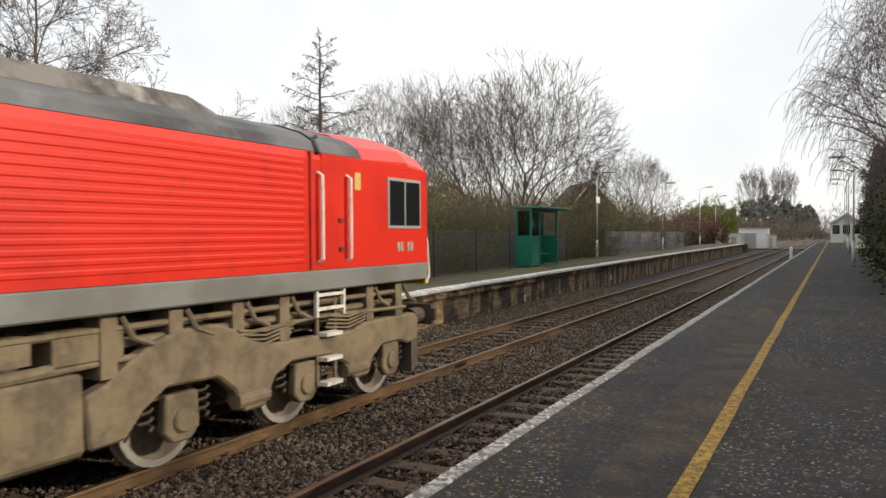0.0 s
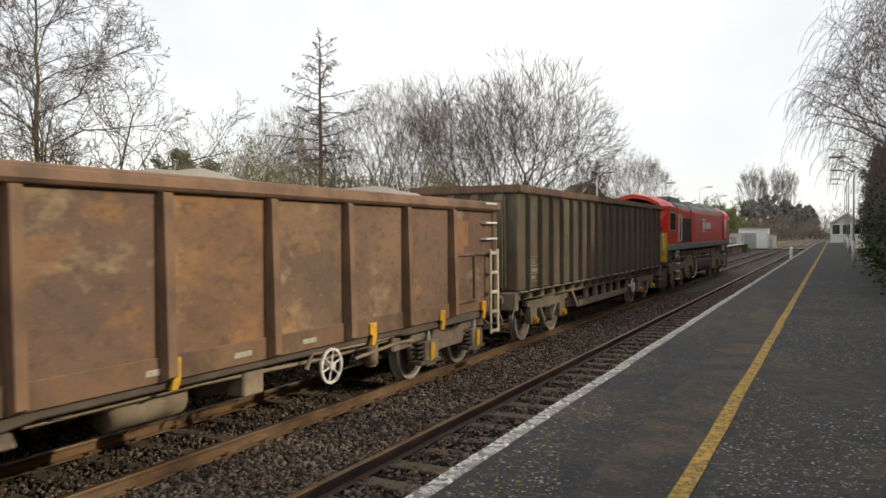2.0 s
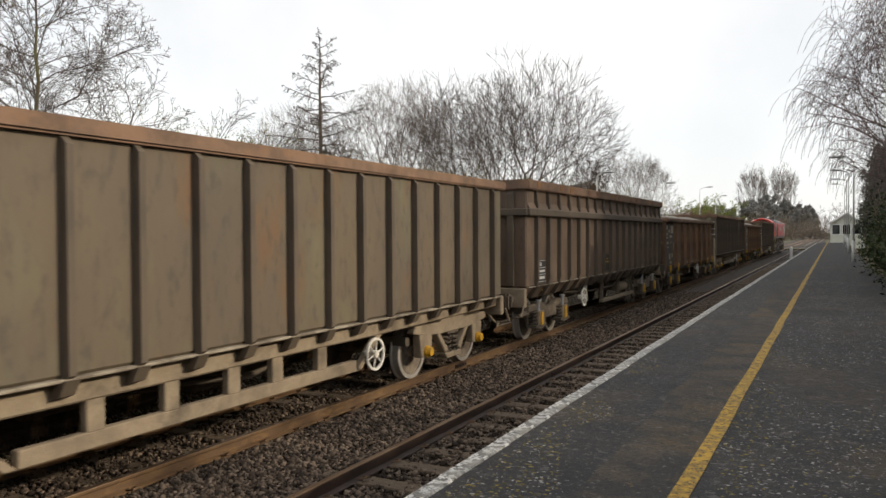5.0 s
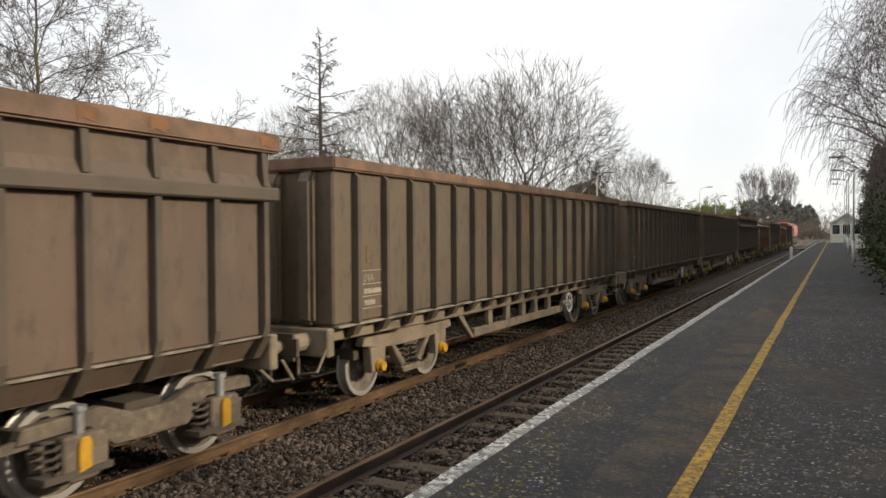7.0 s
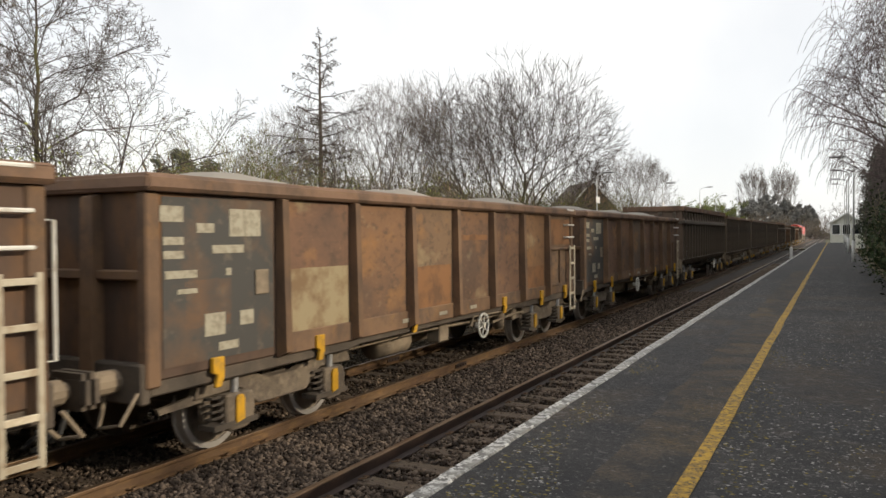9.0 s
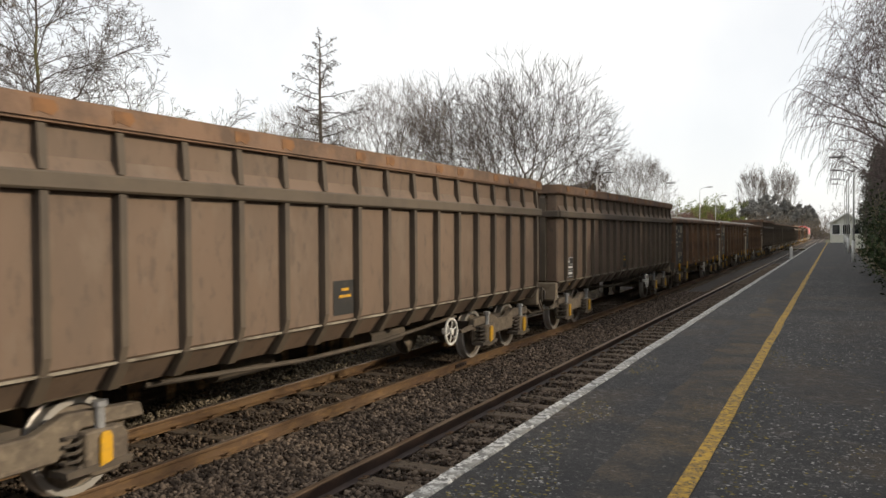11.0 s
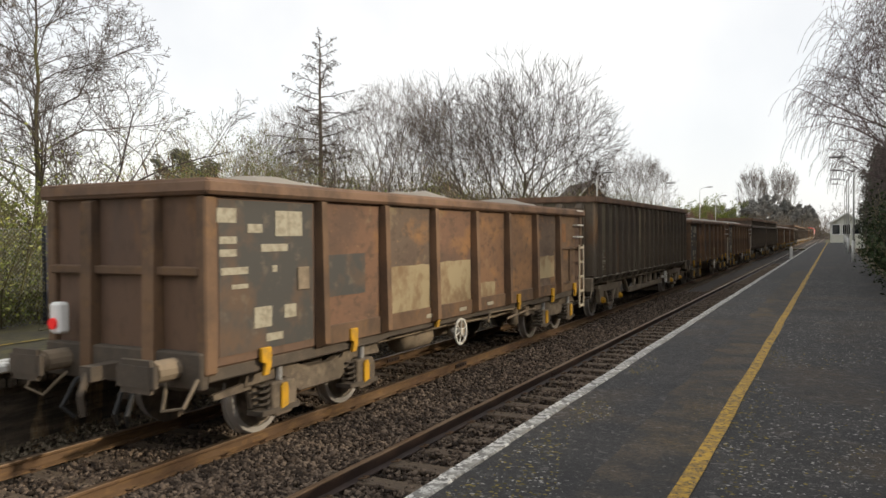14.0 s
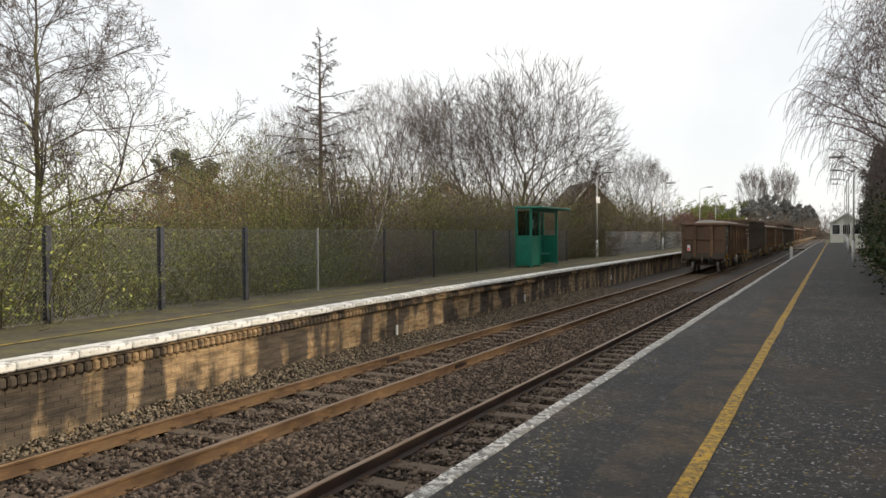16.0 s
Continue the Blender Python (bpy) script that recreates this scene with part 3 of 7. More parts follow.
def fence():
    """Chain-link fence between dark posts behind the far platform."""
    cols = [2.2, 5.3, 8.45, 11.0, 13.55, 16.45, 20.0, 23.45, 27.25, 31.0, 35.3, 39.85]
    ob = tagged(new("chain_link_fence"), "chain-link fence on dark posts behind the far platform", "fence", kind="structure")
    for y in cols:
        x = fence_x(y)
        pale = abs(y - 16.45) < 0.1
        w = 0.025 if pale else (0.055 if y < 16 else 0.035)
        bm = soften(box(nb(), x - w, x + w, y - w, y + w, 0.5, 2.60), 0.008)
        bm2 = part("post", bm, M_STEEL if pale else M_FENCE_POST, ob, "pale steel post" if pale else "")
    for a, b in zip(cols, cols[1:]):
        net = nb()
        n = int((b - a) / 0.075) + 1
        h = 1.66
        for i in range(-int(h / 0.075), n):
            for s in (1, -1):
                t0, t1 = a + i * 0.075, a + i * 0.075 + h
                z0, z1 = 0.90, 0.90 + h
                lo, hi = max(t0, a), min(t1, b)
                if hi - lo < 0.05:
                    continue
                p, q = z0 + (lo - t0), z0 + (hi - t0)
                if s < 0:
                    p, q = z1 - (lo - t0), z1 - (hi - t0)
                rod(net, (fence_x(lo), lo, p), (fence_x(hi), hi, q), 0.0026, 3)
        for z in (0.95, 1.72, 2.54):
            rod(net, (fence_x(a), a, z), (fence_x(b), b, z), 0.004, 3)
        part("chain_link", net, M_WIRE, ob, "galvanised diamond wire mesh")


def mesh_fence():
    """The pale palisade further along."""
    ob = tagged(new("palisade_fence"), "pale grey steel palisade fence behind the far platform", "fence", kind="structure")
    pale = nb()
    extr_y(pale, [(-0.01, 0), (0.01, 0), (0.01, 1.95), (-0.01, 1.95)], -0.033, 0.033)
    me = to_mesh("pale", pale, M_STEEL)
    y = 50.7
    while y < 86:
        share("pale", me, ob, pose(fence_x(y) - 0.5, y, 0.6))
        y += 0.145
    for z in (1.0, 2.2):
        part("rail_bar", loft(nb(), [[(fence_x(y) - 0.53, y, z), (fence_x(y) - 0.57, y, z), (fence_x(y) - 0.57, y, z + 0.05), (fence_x(y) - 0.53, y, z + 0.05)] for y in (50.5, 68, 86)]), M_STEEL, ob)


def shelter():
    """Green steel waiting shelter: three walls with panes, flat roof and a bench."""
    ob = tagged(new("waiting_shelter"), "green steel waiting shelter with glazed upper panels and bench", "shelter")
    ob.matrix_basis = pose(-4.86, 31.75, 0.92, 0, 0, 0)
    W, L, H = 0.68, 3.5, 2.62    # depth, length, height
    for x, y in ((0, 0), (0, L), (-W, 0), (-W, L), (0, L * 0.30)):
        part("post", soften(box(nb(), x - 0.05, x + 0.05, y - 0.05, y + 0.05, 0, H), 0.01), M_GREEN, ob)
    part("end_panel", box(nb(), -W + 0.052, -0.052, -0.015, 0.015, 0.08, 1.38), M_GREEN, ob)
    part("end_panel", box(nb(), -W + 0.052, -0.052, L - 0.015, L + 0.015, 0.08, 1.38), M_GREEN, ob)
    part("back_panel", box(nb(), -W - 0.02, -W + 0.01, 0.052, L - 0.052, 0.08, 1.38), M_GREEN, ob)
    part("front_panel", box(nb(), -0.015, 0.015, 0.052, L * 0.30 - 0.052, 0.08, 1.38), M_GREEN, ob)
    pane = part("pane", box(nb(), -W + 0.06, -0.06, -0.006, 0.006, 1.42, H - 0.1), M_CLEAR, ob, "scratched clear pane")
    pane.visible_shadow = False
    pane = part("pane", box(nb(), -0.006, 0.006, 0.06, L * 0.30 - 0.06, 1.42, H - 0.1), M_CLEAR, ob, "scratched clear pane")
    for k in range(3):
        pane = part("pane", box(nb(), -W - 0.006, -W + 0.006, 0.06 + k * L / 3, L / 3 * (k + 1) - 0.06, 1.42, H - 0.1), M_CLEAR, ob, "scratched clear pane")
        if k:
            part("mullion", box(nb(), -W - 0.03, -W + 0.03, k * L / 3 - 0.04, k * L / 3 + 0.04, 0.05, H - 0.02), M_GREEN, ob)
    for y in (0, L):
        part("rail_bar", box(nb(), -W + 0.052, -0.052, y - 0.03, y + 0.03, 1.38, 1.42), M_GREEN, ob)
    part("fascia", box(nb(), -0.04, 0.04, 0.05, L - 0.05, H - 0.14, H - 0.01), M_GREEN, ob)
    part("roof", soften(box(nb(), -W - 0.08, 0.55, -0.1, L + 0.5, H, H + 0.09), 0.02), M_GREEN, ob)
    bench = part("bench", soften(box(nb(), -W + 0.06, -W + 0.46, 0.3, L - 0.3, 0.50, 0.56), 0.01), M_GREEN, ob)
    part("bench_bracket", box(nb(), -W + 0.06, -W + 0.4, L * 0.5 - 0.03, L * 0.5 + 0.03, 0.3, 0.5), M_GREEN, bench)
    part("notice", box(nb(), -W + 0.03, -W + 0.04, 1.75, 2.05, 1.75, 2.15), M_WHITE, ob, "small white paper notice")


def lamp_post(x, y, z, h, arm, sign, reach=-1):
    ob = tagged(new("street_lamp"), "pale steel platform lamp post with curved arm" + (" and white sign" if sign else ""), "lamp post", "platform lamps")
    ob.matrix_basis = pose(x, y, z)
    part("base", rod(nb(), (0, 0, -0.2), (0, 0, 1.1), 0.085, 10), M_WHITE if sign else M_LAMP_POST, ob, smooth=True)
    part("column", rod(nb(), (0, 0, 1.1), (0, 0, h), 0.05, 10, 0.035), M_LAMP_POST, ob, smooth=True)
    bm = nb()
    pts = [(0, 0, h)] + [(reach * arm * (1 - math.cos(k * 0.39)), 0, h + 0.35 * math.sin(k * 0.39)) for k in range(1, 5)]
    pipe(bm, pts, 0.028, 6)
    part("arm", bm, M_LAMP_POST, ob)
    e = pts[-1]
    head = nb()
    loft(head, [[(e[0] + reach * k, w * math.cos(a), e[2] + 0.02 + hh * math.sin(a)) for a in (0, 0.8, 1.57, 2.34, 3.14, 4.0, 5.4)] for k, w, hh in ((-0.15, 0.05, 0.04), (0.05, 0.13, 0.08), (0.4, 0.13, 0.08), (0.62, 0.05, 0.03))])
    part("lantern", head, M_STEEL, ob, "grey lantern head")
    if sign:
        part("sign", soften(box(nb(), 0.06, 0.085, -0.42, 0.42, h * 0.69, h * 0.69 + 0.4), 0.01), M_WHITE, ob, "white blank-looking sign")
    return ob


def gable_house(name, x, y, w, d, eaves, ridge, label, rz=0.0):
    ob = tagged(new(name), label, "house")
    ob.matrix_basis = pose(x, y, -0.4, 0, 0, rz)
    bm = nb()
    extr_y(bm, [(-w / 2, 0), (w / 2, 0), (w / 2, eaves), (0, ridge), (-w / 2, eaves)], 0, d)
    part("wall", bm, M_HOUSE, ob)
    for s in (-1, 1):
        rf = nb()
        loft(rf, [[(s * (w / 2 + 0.5), yy, eaves - 0.5 * (ridge - eaves) / (w / 2)), (0, yy, ridge + 0.02), (0, yy, ridge + 0.2), (s * (w / 2 + 0.5), yy, eaves - 0.5 * (ridge - eaves) / (w / 2) + 0.18)] for yy in (-0.4, d + 0.4)])
        part("roof", rf, M_ROOF, ob)
        bb = nb()
        loft(bb, [[(s * (w / 2 + 0.55), yy, eaves - 0.55 * (ridge - eaves) / (w / 2) - 0.06), (0, yy, ridge - 0.04), (0, yy, ridge + 0.24), (s * (w / 2 + 0.55), yy, eaves - 0.55 * (ridge - eaves) / (w / 2) + 0.2)] for yy in (-0.47, -0.41)])
        part("bargeboard", bb, M_WHITE, ob, "white bargeboard")
    win = part("window", box(nb(), -0.6, 0.6, -0.05, 0.05, eaves * 0.55, eaves * 0.55 + 1.2), M_WHITE, ob, "white framed window")
    part("pane", box(nb(), -0.5, 0.5, -0.07, -0.052, eaves * 0.55 + 0.1, eaves * 0.55 + 1.1), M_GLASS, win)
    if w > 7:
        part("chimney", box(nb(), -0.35, 0.35, d * 0.5, d * 0.5 + 0.9, ridge - 0.3, ridge + 1.0), M_HOUSE, ob)
    return ob


def signal_box():
    ob = tagged(new("signal_box"), "cream timber signal box with pitched roof at the crossing", "signal box")
    ob.matrix_basis = pose(8.2, 150.0, -0.4)
    part("base_wall", box(nb(), -1.6, 3.4, 0, 5, 0, 2.0), M_CREAM, ob)
    part("upper_wall", extr_y(nb(), [(-1.6, 2.0), (3.4, 2.0), (3.4, 4.4), (0.9, 6.0), (-1.6, 4.4)], 0.02, 4.98), M_CREAM, ob)
    for s in (-1, 1):
        part("roof", loft(nb(), [[(0.9 + s * 3.1, y, 3.98), (0.9, y, 6.02), (0.9, y, 6.2), (0.9 + s * 3.1, y, 4.14)] for y in (-0.5, 5.5)]), M_ROOF, ob)
        part("bargeboard", loft(nb(), [[(0.9 + s * 3.15, y, 3.9), (0.9, y, 5.95), (0.9, y, 6.25), (0.9 + s * 3.15, y, 4.2)] for y in (-0.56, -0.51)]), M_WHITE, ob)
    for k in range(3):
        w = part("window", box(nb(), -1.45 + k * 1.62, 0.0 + k * 1.62, -0.06, 0.0, 2.3, 4.2), M_WHITE, ob, "white framed window")
        part("pane", box(nb(), -1.3 + k * 1.62, -0.15 + k * 1.62, -0.08, -0.062, 2.45, 4.05), M_GLASS, w)
    w = part("window", box(nb(), -1.66, -1.6, 0.4, 4.6, 2.3, 4.2), M_WHITE, ob, "white framed window")
    part("pane", box(nb(), -1.68, -1.662, 0.55, 4.45, 2.45, 4.05), M_GLASS, w)


def crossing():
    road = nb()
    box(road, -60, 60, 121.5, 129, -0.5, -0.004)
    tagged(part("road", road, M_ASPHALT_FAR), "grey road over the level crossing", "road", kind="structure")
    for x, y, sx, sy, h, label in ((-9.2, 124, 1.6, 1.4, 3.2, "white relay cabinet beside the level crossing"), (-4.4, 133, 4.4, 3.2, 3.4, "white equipment building beside the level crossing"), (-1.6, 131, 1.3, 1.2, 2.4, "cream relay cabinet beside the level crossing"), (-7.0, 131, 2.0, 1.6, 2.6, "grey equipment cabinet beside the level crossing")):
        ob = tagged(new("relay_cabinet"), label, "cabinet", "crossing cabinets")
        ob.matrix_basis = pose(x, y, -0.4)
        part("body", soften(box(nb(), -sx / 2, sx / 2, -sy / 2, sy / 2, 0, h), 0.04), M_WHITE if "white" in label else M_CREAM, ob)
        part("roof", soften(box(nb(), -sx / 2 - 0.12, sx / 2 + 0.12, -sy / 2 - 0.12, sy / 2 + 0.12, h, h + 0.12), 0.03), M_STEEL, ob)
        part("door", box(nb(), -sx * 0.3, sx * 0.1, -sy / 2 - 0.03, -sy / 2, 0.15, h * 0.8), M_STEEL, ob, "grey steel door")
    for x, y in ((3.3, 84),):
        ob = tagged(new("marker_post"), "short white marker post beside the track", "post")
        ob.matrix_basis = pose(x, y, -0.35)
        part("shaft", rod(nb(), (0, 0, 0), (0, 0, 1.15), 0.16, 8), M_WHITE, ob)
        part("cap", rod(nb(), (0, 0, 1.15), (0, 0, 1.28), 0.16, 8, 0.06), M_WHITE, ob)
    for x, y, s in ((-11.5, 121, 1), (11.0, 129.5, -1)):
        ob = tagged(new("barrier_machine"), "level crossing barrier post with red and white arm raised", "barrier", "crossing barriers")
        ob.matrix_basis = pose(x, y, -0.4)
        part("pedestal", soften(box(nb(), -0.3, 0.3, -0.3, 0.3, 0, 1.1), 0.03), M_WHITE, ob)
        part("arm", rod(nb(), (0, 0.2, 1.0), (s * 0.4, 0.2, 6.0), 0.07, 6, 0.04), M_WHITE, ob)


def wall_marker(x, y, z):
    ob = tagged(new("wall_marker"), "small white marker plate on the platform wall", "marker", "wall markers")
    ob.matrix_basis = pose(x, y, z)
    part("plate", soften(box(nb(), -0.02, 0.02, -0.03, 0.03, -0.12, 0.12), 0.006), M_WHITE, ob)
    part("bracket", box(nb(), -0.09, -0.021, -0.015, 0.015, -0.02, 0.02), M_STEEL, ob)


ground()
track_bed()
for _x, _m, _l in ((-0.7525, M_RAIL_SIDE, "rusty brown running rail of the far track"), (0.7525, M_RAIL_SIDE, "rusty brown running rail of the far track"), (2.6525, M_RAIL_DARK, "running rail of the near track, coloured dark for platform shade"), (4.1575, M_RAIL_DARK, "running rail of the near track, coloured dark for platform shade")):
    rail(_x, _m, _l)
sleepers(0.0, -0.165, M_SLEEPER)
sleepers(3.405, -0.152, M_SLEEPER)
near_platform()
far_platform()
fence()
mesh_fence()
shelter()
lamp_post(-5.95, 46.2, 0.9, 4.9, 0.5, True, 1)
lamp_post(-6.5, 69.3, 0.9, 5.6, 0.5, True, 1)
lamp_post(-7.2, 95.2, 0.9, 6.6, 0.9, True, 1)
lamp_post(-7.6, 112.0, 0.2, 7.0, 0.9, False, 1)
lamp_post(7.98, 43.0, 0.9, 4.9, 0.5, False)
lamp_post(8.05, 62.0, 0.9, 5.6, 0.6, False)
lamp_post(8.2, 82.0, 0.9, 6.2, 0.7, False)
lamp_post(8.3, 108.0, 0.9, 7.2, 0.9, False)
gable_house("house", -14.3, 74.0, 5.4, 9.0, 5.0, 7.9, "brown brick house with white bargeboards among trees", 32)
gable_house("house", -32.0, 74.0, 9.0, 9.0, 4.2, 7.9, "brown brick house with white bargeboards among trees", 12)
signal_box()
crossing()
wall_marker(edge_x(15.8) - 0.13, 15.8, 0.1)
wall_marker(edge_x(25.2) - 0.13, 25.2, 0.15)
wall_marker(edge_x(38.0) - 0.13, 38.0, 0.2)

# ---- plants: bare winter trees, scrub behind the fence, the hedge by the near platform ----
class Sticks:
    def __init__(self):
        self.rows = []
        self.tips = []

    def add(self, a, b, r0, r1):
        self.rows.append((*a, *b, r0, r1))

    def mesh(self, name, material, sides, lo, hi):
        s = np.array([r for r in self.rows if lo <= r[6] < hi], float)
        if not len(s):
            return None
        a, b = s[:, 0:3], s[:, 3:6]
        d = b - a
        d /= np.linalg.norm(d, axis=1)[:, None] + 1e-9
        ref = np.where(np.abs(d[:, 2:3]) < 0.9, np.array([[0, 0, 1.0]]), np.array([[1.0, 0, 0]]))
        u = np.cross(d, ref)
        u /= np.linalg.norm(u, axis=1)[:, None] + 1e-9
        w = np.cross(d, u)
        ang = np.arange(sides) * math.tau / sides
        off = u[:, None, :] * np.cos(ang)[None, :, None] + w[:, None, :] * np.sin(ang)[None, :, None]
        v = np.concatenate([a[:, None, :] + off * s[:, 6][:, None, None], b[:, None, :] + off * s[:, 7][:, None, None]], 1)
        base = np.arange(len(s))[:, None, None] * (2 * sides)
        k = np.arange(sides)
        q = np.stack([k, (k + 1) % sides, (k + 1) % sides + sides, k + sides], 1)[None]
        return mesh_np(name, v.reshape(-1, 3), (base + q).reshape(-1, 4), material)

    def leaves(self, name, material, count, size, jitter, seed, flat=0.0):
        g = np.random.default_rng(seed)
        t = np.array(self.tips, float)
        c = t[g.integers(0, len(t), count)] + g.normal(0, jitter, (count, 3))
        n = g.normal(0, 1, (count, 3))
        n /= np.linalg.norm(n, axis=1)[:, None]
        u = np.cross(n, g.normal(0, 1, (count, 3)))
        u /= np.linalg.norm(u, axis=1)[:, None]
        w = np.cross(n, u)
        sz = (size * g.uniform(0.5, 1.3, count))[:, None]
        v = np.stack([c - u * sz, c + w * sz * 0.55 + n * sz * 0.2, c + u * sz, c - w * sz * 0.55 + n * sz * 0.2], 1)
        return mesh_np(name, v.reshape(-1, 3), np.arange(count * 4).reshape(-1, 4), material)


def grow(S, rnd, p, d, length, r, lev, kids, spread, ratio, lift, wander, start=0.25, rmin=0.004):
    n = 6 if lev == 0 else (4 if lev < len(kids) else 2)
    pts, rs, ds = [p], [r], [d]
    for i in range(n):
        d = (d + Vector((rnd.gauss(0, wander), rnd.gauss(0, wander), rnd.gauss(0, wander) + lift[min(lev, len(lift) - 1)]))).normalized()
        q = p + d * (length / n)
        r1 = max(rmin, r * (1 - 0.7 * (i + 1) / n))
        S.add(p, q, rs[-1], r1)
        p = q
        pts.append(p), rs.append(r1), ds.append(d)
    if lev >= len(kids):
        S.tips.append(tuple(p))
        S.tips.append(tuple(pts[1]))
        return
    k = kids[lev]
    for j in range(k):
        t = start + (1 - start) * (j + rnd.random()) / k
        x = min(n - 1, int(t * n))
        f = t * n - x
        o = pts[x].lerp(pts[x + 1], f)
        base = ds[x + 1]
        side = base.orthogonal().normalized()
        side.rotate(Matrix.Rotation(rnd.uniform(0, math.tau), 3, base))
        a = spread[lev] * rnd.uniform(0.7, 1.25)
        nd = (base * math.cos(a) + side * math.sin(a)).normalized()
        grow(S, rnd, o, nd, length * ratio[lev] * rnd.uniform(0.7, 1.15) * (1.15 - 0.55 * t), max(rmin, (rs[x] + (rs[x + 1] - rs[x]) * f) * 0.62), lev + 1, kids, spread, ratio, lift, wander, 0.2, rmin)


def make_tree(name, S, label, bark, twig, cut=0.028, leaves=None):
    ob = tagged(new(name), label, "tree")
    me = S.mesh("trunk", bark, 6, cut, 9)
    if me:
        share("trunk", me, ob)
    me = S.mesh("crown", twig, 3, 0, cut)
    if me:
        share("crown", me, ob, None, "bare twiggy crown")
    if leaves:
        share("foliage", leaves, ob, None, "small leaves and buds")
    return ob


UP = Vector((0, 0, 1))


def round_tree(seed, h, stems=8, label="bare rounded tree with many fanned branches", name="tree", bark=M_BARK, twig=M_TWIG, width=0.42, dense=(9, 6, 5), rmin=0.007, fork=0.14):
    """A domed crown: the main limbs fan out from a low fork and end on an ellipsoid."""
    S, rnd = Sticks(), random.Random(seed)
    p = Vector((0, 0, -0.3))
    S.add(p, p + UP * (h * fork + 0.3), h * 0.020, h * 0.017)
    b, ax = h * 0.47, h * width
    for k in range(stems):
        a = k * 2.39996 + rnd.uniform(-0.3, 0.3)
        th = math.radians(4 + 58 * math.sqrt((k + 0.5) / stems)) * rnd.uniform(0.85, 1.1)
        d = Vector((math.sin(th) * math.cos(a), math.sin(th) * math.sin(a), math.cos(th)))
        o = UP * (h * fork * rnd.uniform(0.7, 1.05))
        cz = h - b - o.z
        A, B, C = (math.sin(th) / ax) ** 2 + (math.cos(th) / b) ** 2, -2 * math.cos(th) * cz / b ** 2, (cz / b) ** 2 - 1
        L = (-B + math.sqrt(max(0.0, B * B - 4 * A * C))) / (2 * A)
        grow(S, rnd, o, d, L * rnd.uniform(0.9, 1.04), h * 0.0085, 0, dense, (0.72, 0.75, 0.8), (0.30, 0.5, 0.55), (0.0, 0.03, 0.02, 0.0), 0.04, 0.25, rmin)
    return make_tree(name, S, label, bark, twig)


def fork_tree(seed, h, width, label, name="tree", fork=0.16, limbs=9, step=0.15, open_to=62, bark=M_BARK, twig=M_TWIG_GREY, rmin=0.011, droop=0.0, turn=0.30, thick=0.011, most=26000, top=0.5):
    """A crown of limbs that divide again and again until they meet a domed outline; twigs may hang from the ends."""
    S, rnd = Sticks(), random.Random(seed)
    S.add((0, 0, -0.3), (0, 0, h * fork), h * 0.019, h * 0.016)
    b, ax = h * top, h * width
    cz = h - b
    todo = []
    for k in range(limbs):
        a = k * 2.39996 + rnd.uniform(-0.3, 0.3)
        th = math.radians(6 + open_to * math.sqrt((k + 0.5) / limbs))
        todo.append((Vector((0, 0, h * fork * rnd.uniform(0.75, 1.0))), Vector((math.sin(th) * math.cos(a), math.sin(th) * math.sin(a), math.cos(th))), h * thick, 0))
    while todo and len(S.rows) < most:
        p, d, r, lev = todo.pop(0)
        L = h * step * rnd.uniform(0.7, 1.25) * (0.9 ** lev)
        gap = (p.x / ax) ** 2 + (p.y / ax) ** 2 + ((p.z - cz) / b) ** 2
        L *= max(0.30, min(1.0, 1.35 - gap))
        mid = None
        for j in range(3):
            d = (d + Vector((rnd.gauss(0, 0.07), rnd.gauss(0, 0.07), rnd.gauss(0, 0.05) + 0.035))).normalized()
            q = p + d * (L / 3)
            S.add(p, q, r, max(rmin, r * 0.94))
            p, r = q, max(rmin, r * 0.94)
            mid = mid or q
        e = (p.x / ax) ** 2 + (p.y / ax) ** 2 + ((p.z - cz) / b) ** 2
        if not droop and lev >= 3:
            for o in (mid,):
                g = (d + Vector((rnd.gauss(0, 0.4), rnd.gauss(0, 0.4), rnd.gauss(0, 0.3)))).normalized()
                c = o + g * h * 0.03
                S.add(o, c, rmin, rmin)
                S.add(c, c + (g + UP * 0.2) * h * 0.025, rmin, rmin * 0.7)
        if droop and lev >= 3:
            for o in ((p, mid) if lev > 3 else (p,)):
                c, g = o, (d + Vector((rnd.gauss(0, 0.4), rnd.gauss(0, 0.4), 0))).normalized()
                long = droop * rnd.uniform(0.5, 1.3)
                for j in range(5):
                    g = (g + Vector((rnd.gauss(0, 0.1), rnd.gauss(0, 0.1), -0.55))).normalized()
                    S.add(c, c + g * long / 5, rmin, rmin * 0.8)
                    c = c + g * long / 5
        if (e > rnd.uniform(0.80, 1.06) and lev >= 4) or lev > 7:
            S.tips.append(tuple(p))
            continue
        n = 2 if rnd.random() < 0.93 else 3
        side = d.orthogonal().normalized()
        side.rotate(Matrix.Rotation(rnd.uniform(0, math.tau), 3, d))
        for j in range(n):
            s = side.copy()
            s.rotate(Matrix.Rotation(math.tau * j / n + rnd.uniform(-0.4, 0.4), 3, d))
            an = turn * rnd.uniform(0.6, 1.4) * (0.6 if j == 0 else 1.15)
            todo.append((p, (d * math.cos(an) + s * math.sin(an)).normalized(), max(rmin, r * (0.80 if j == 0 else 0.60)), lev + 1))
    return make_tree(name, S, label, bark, twig)


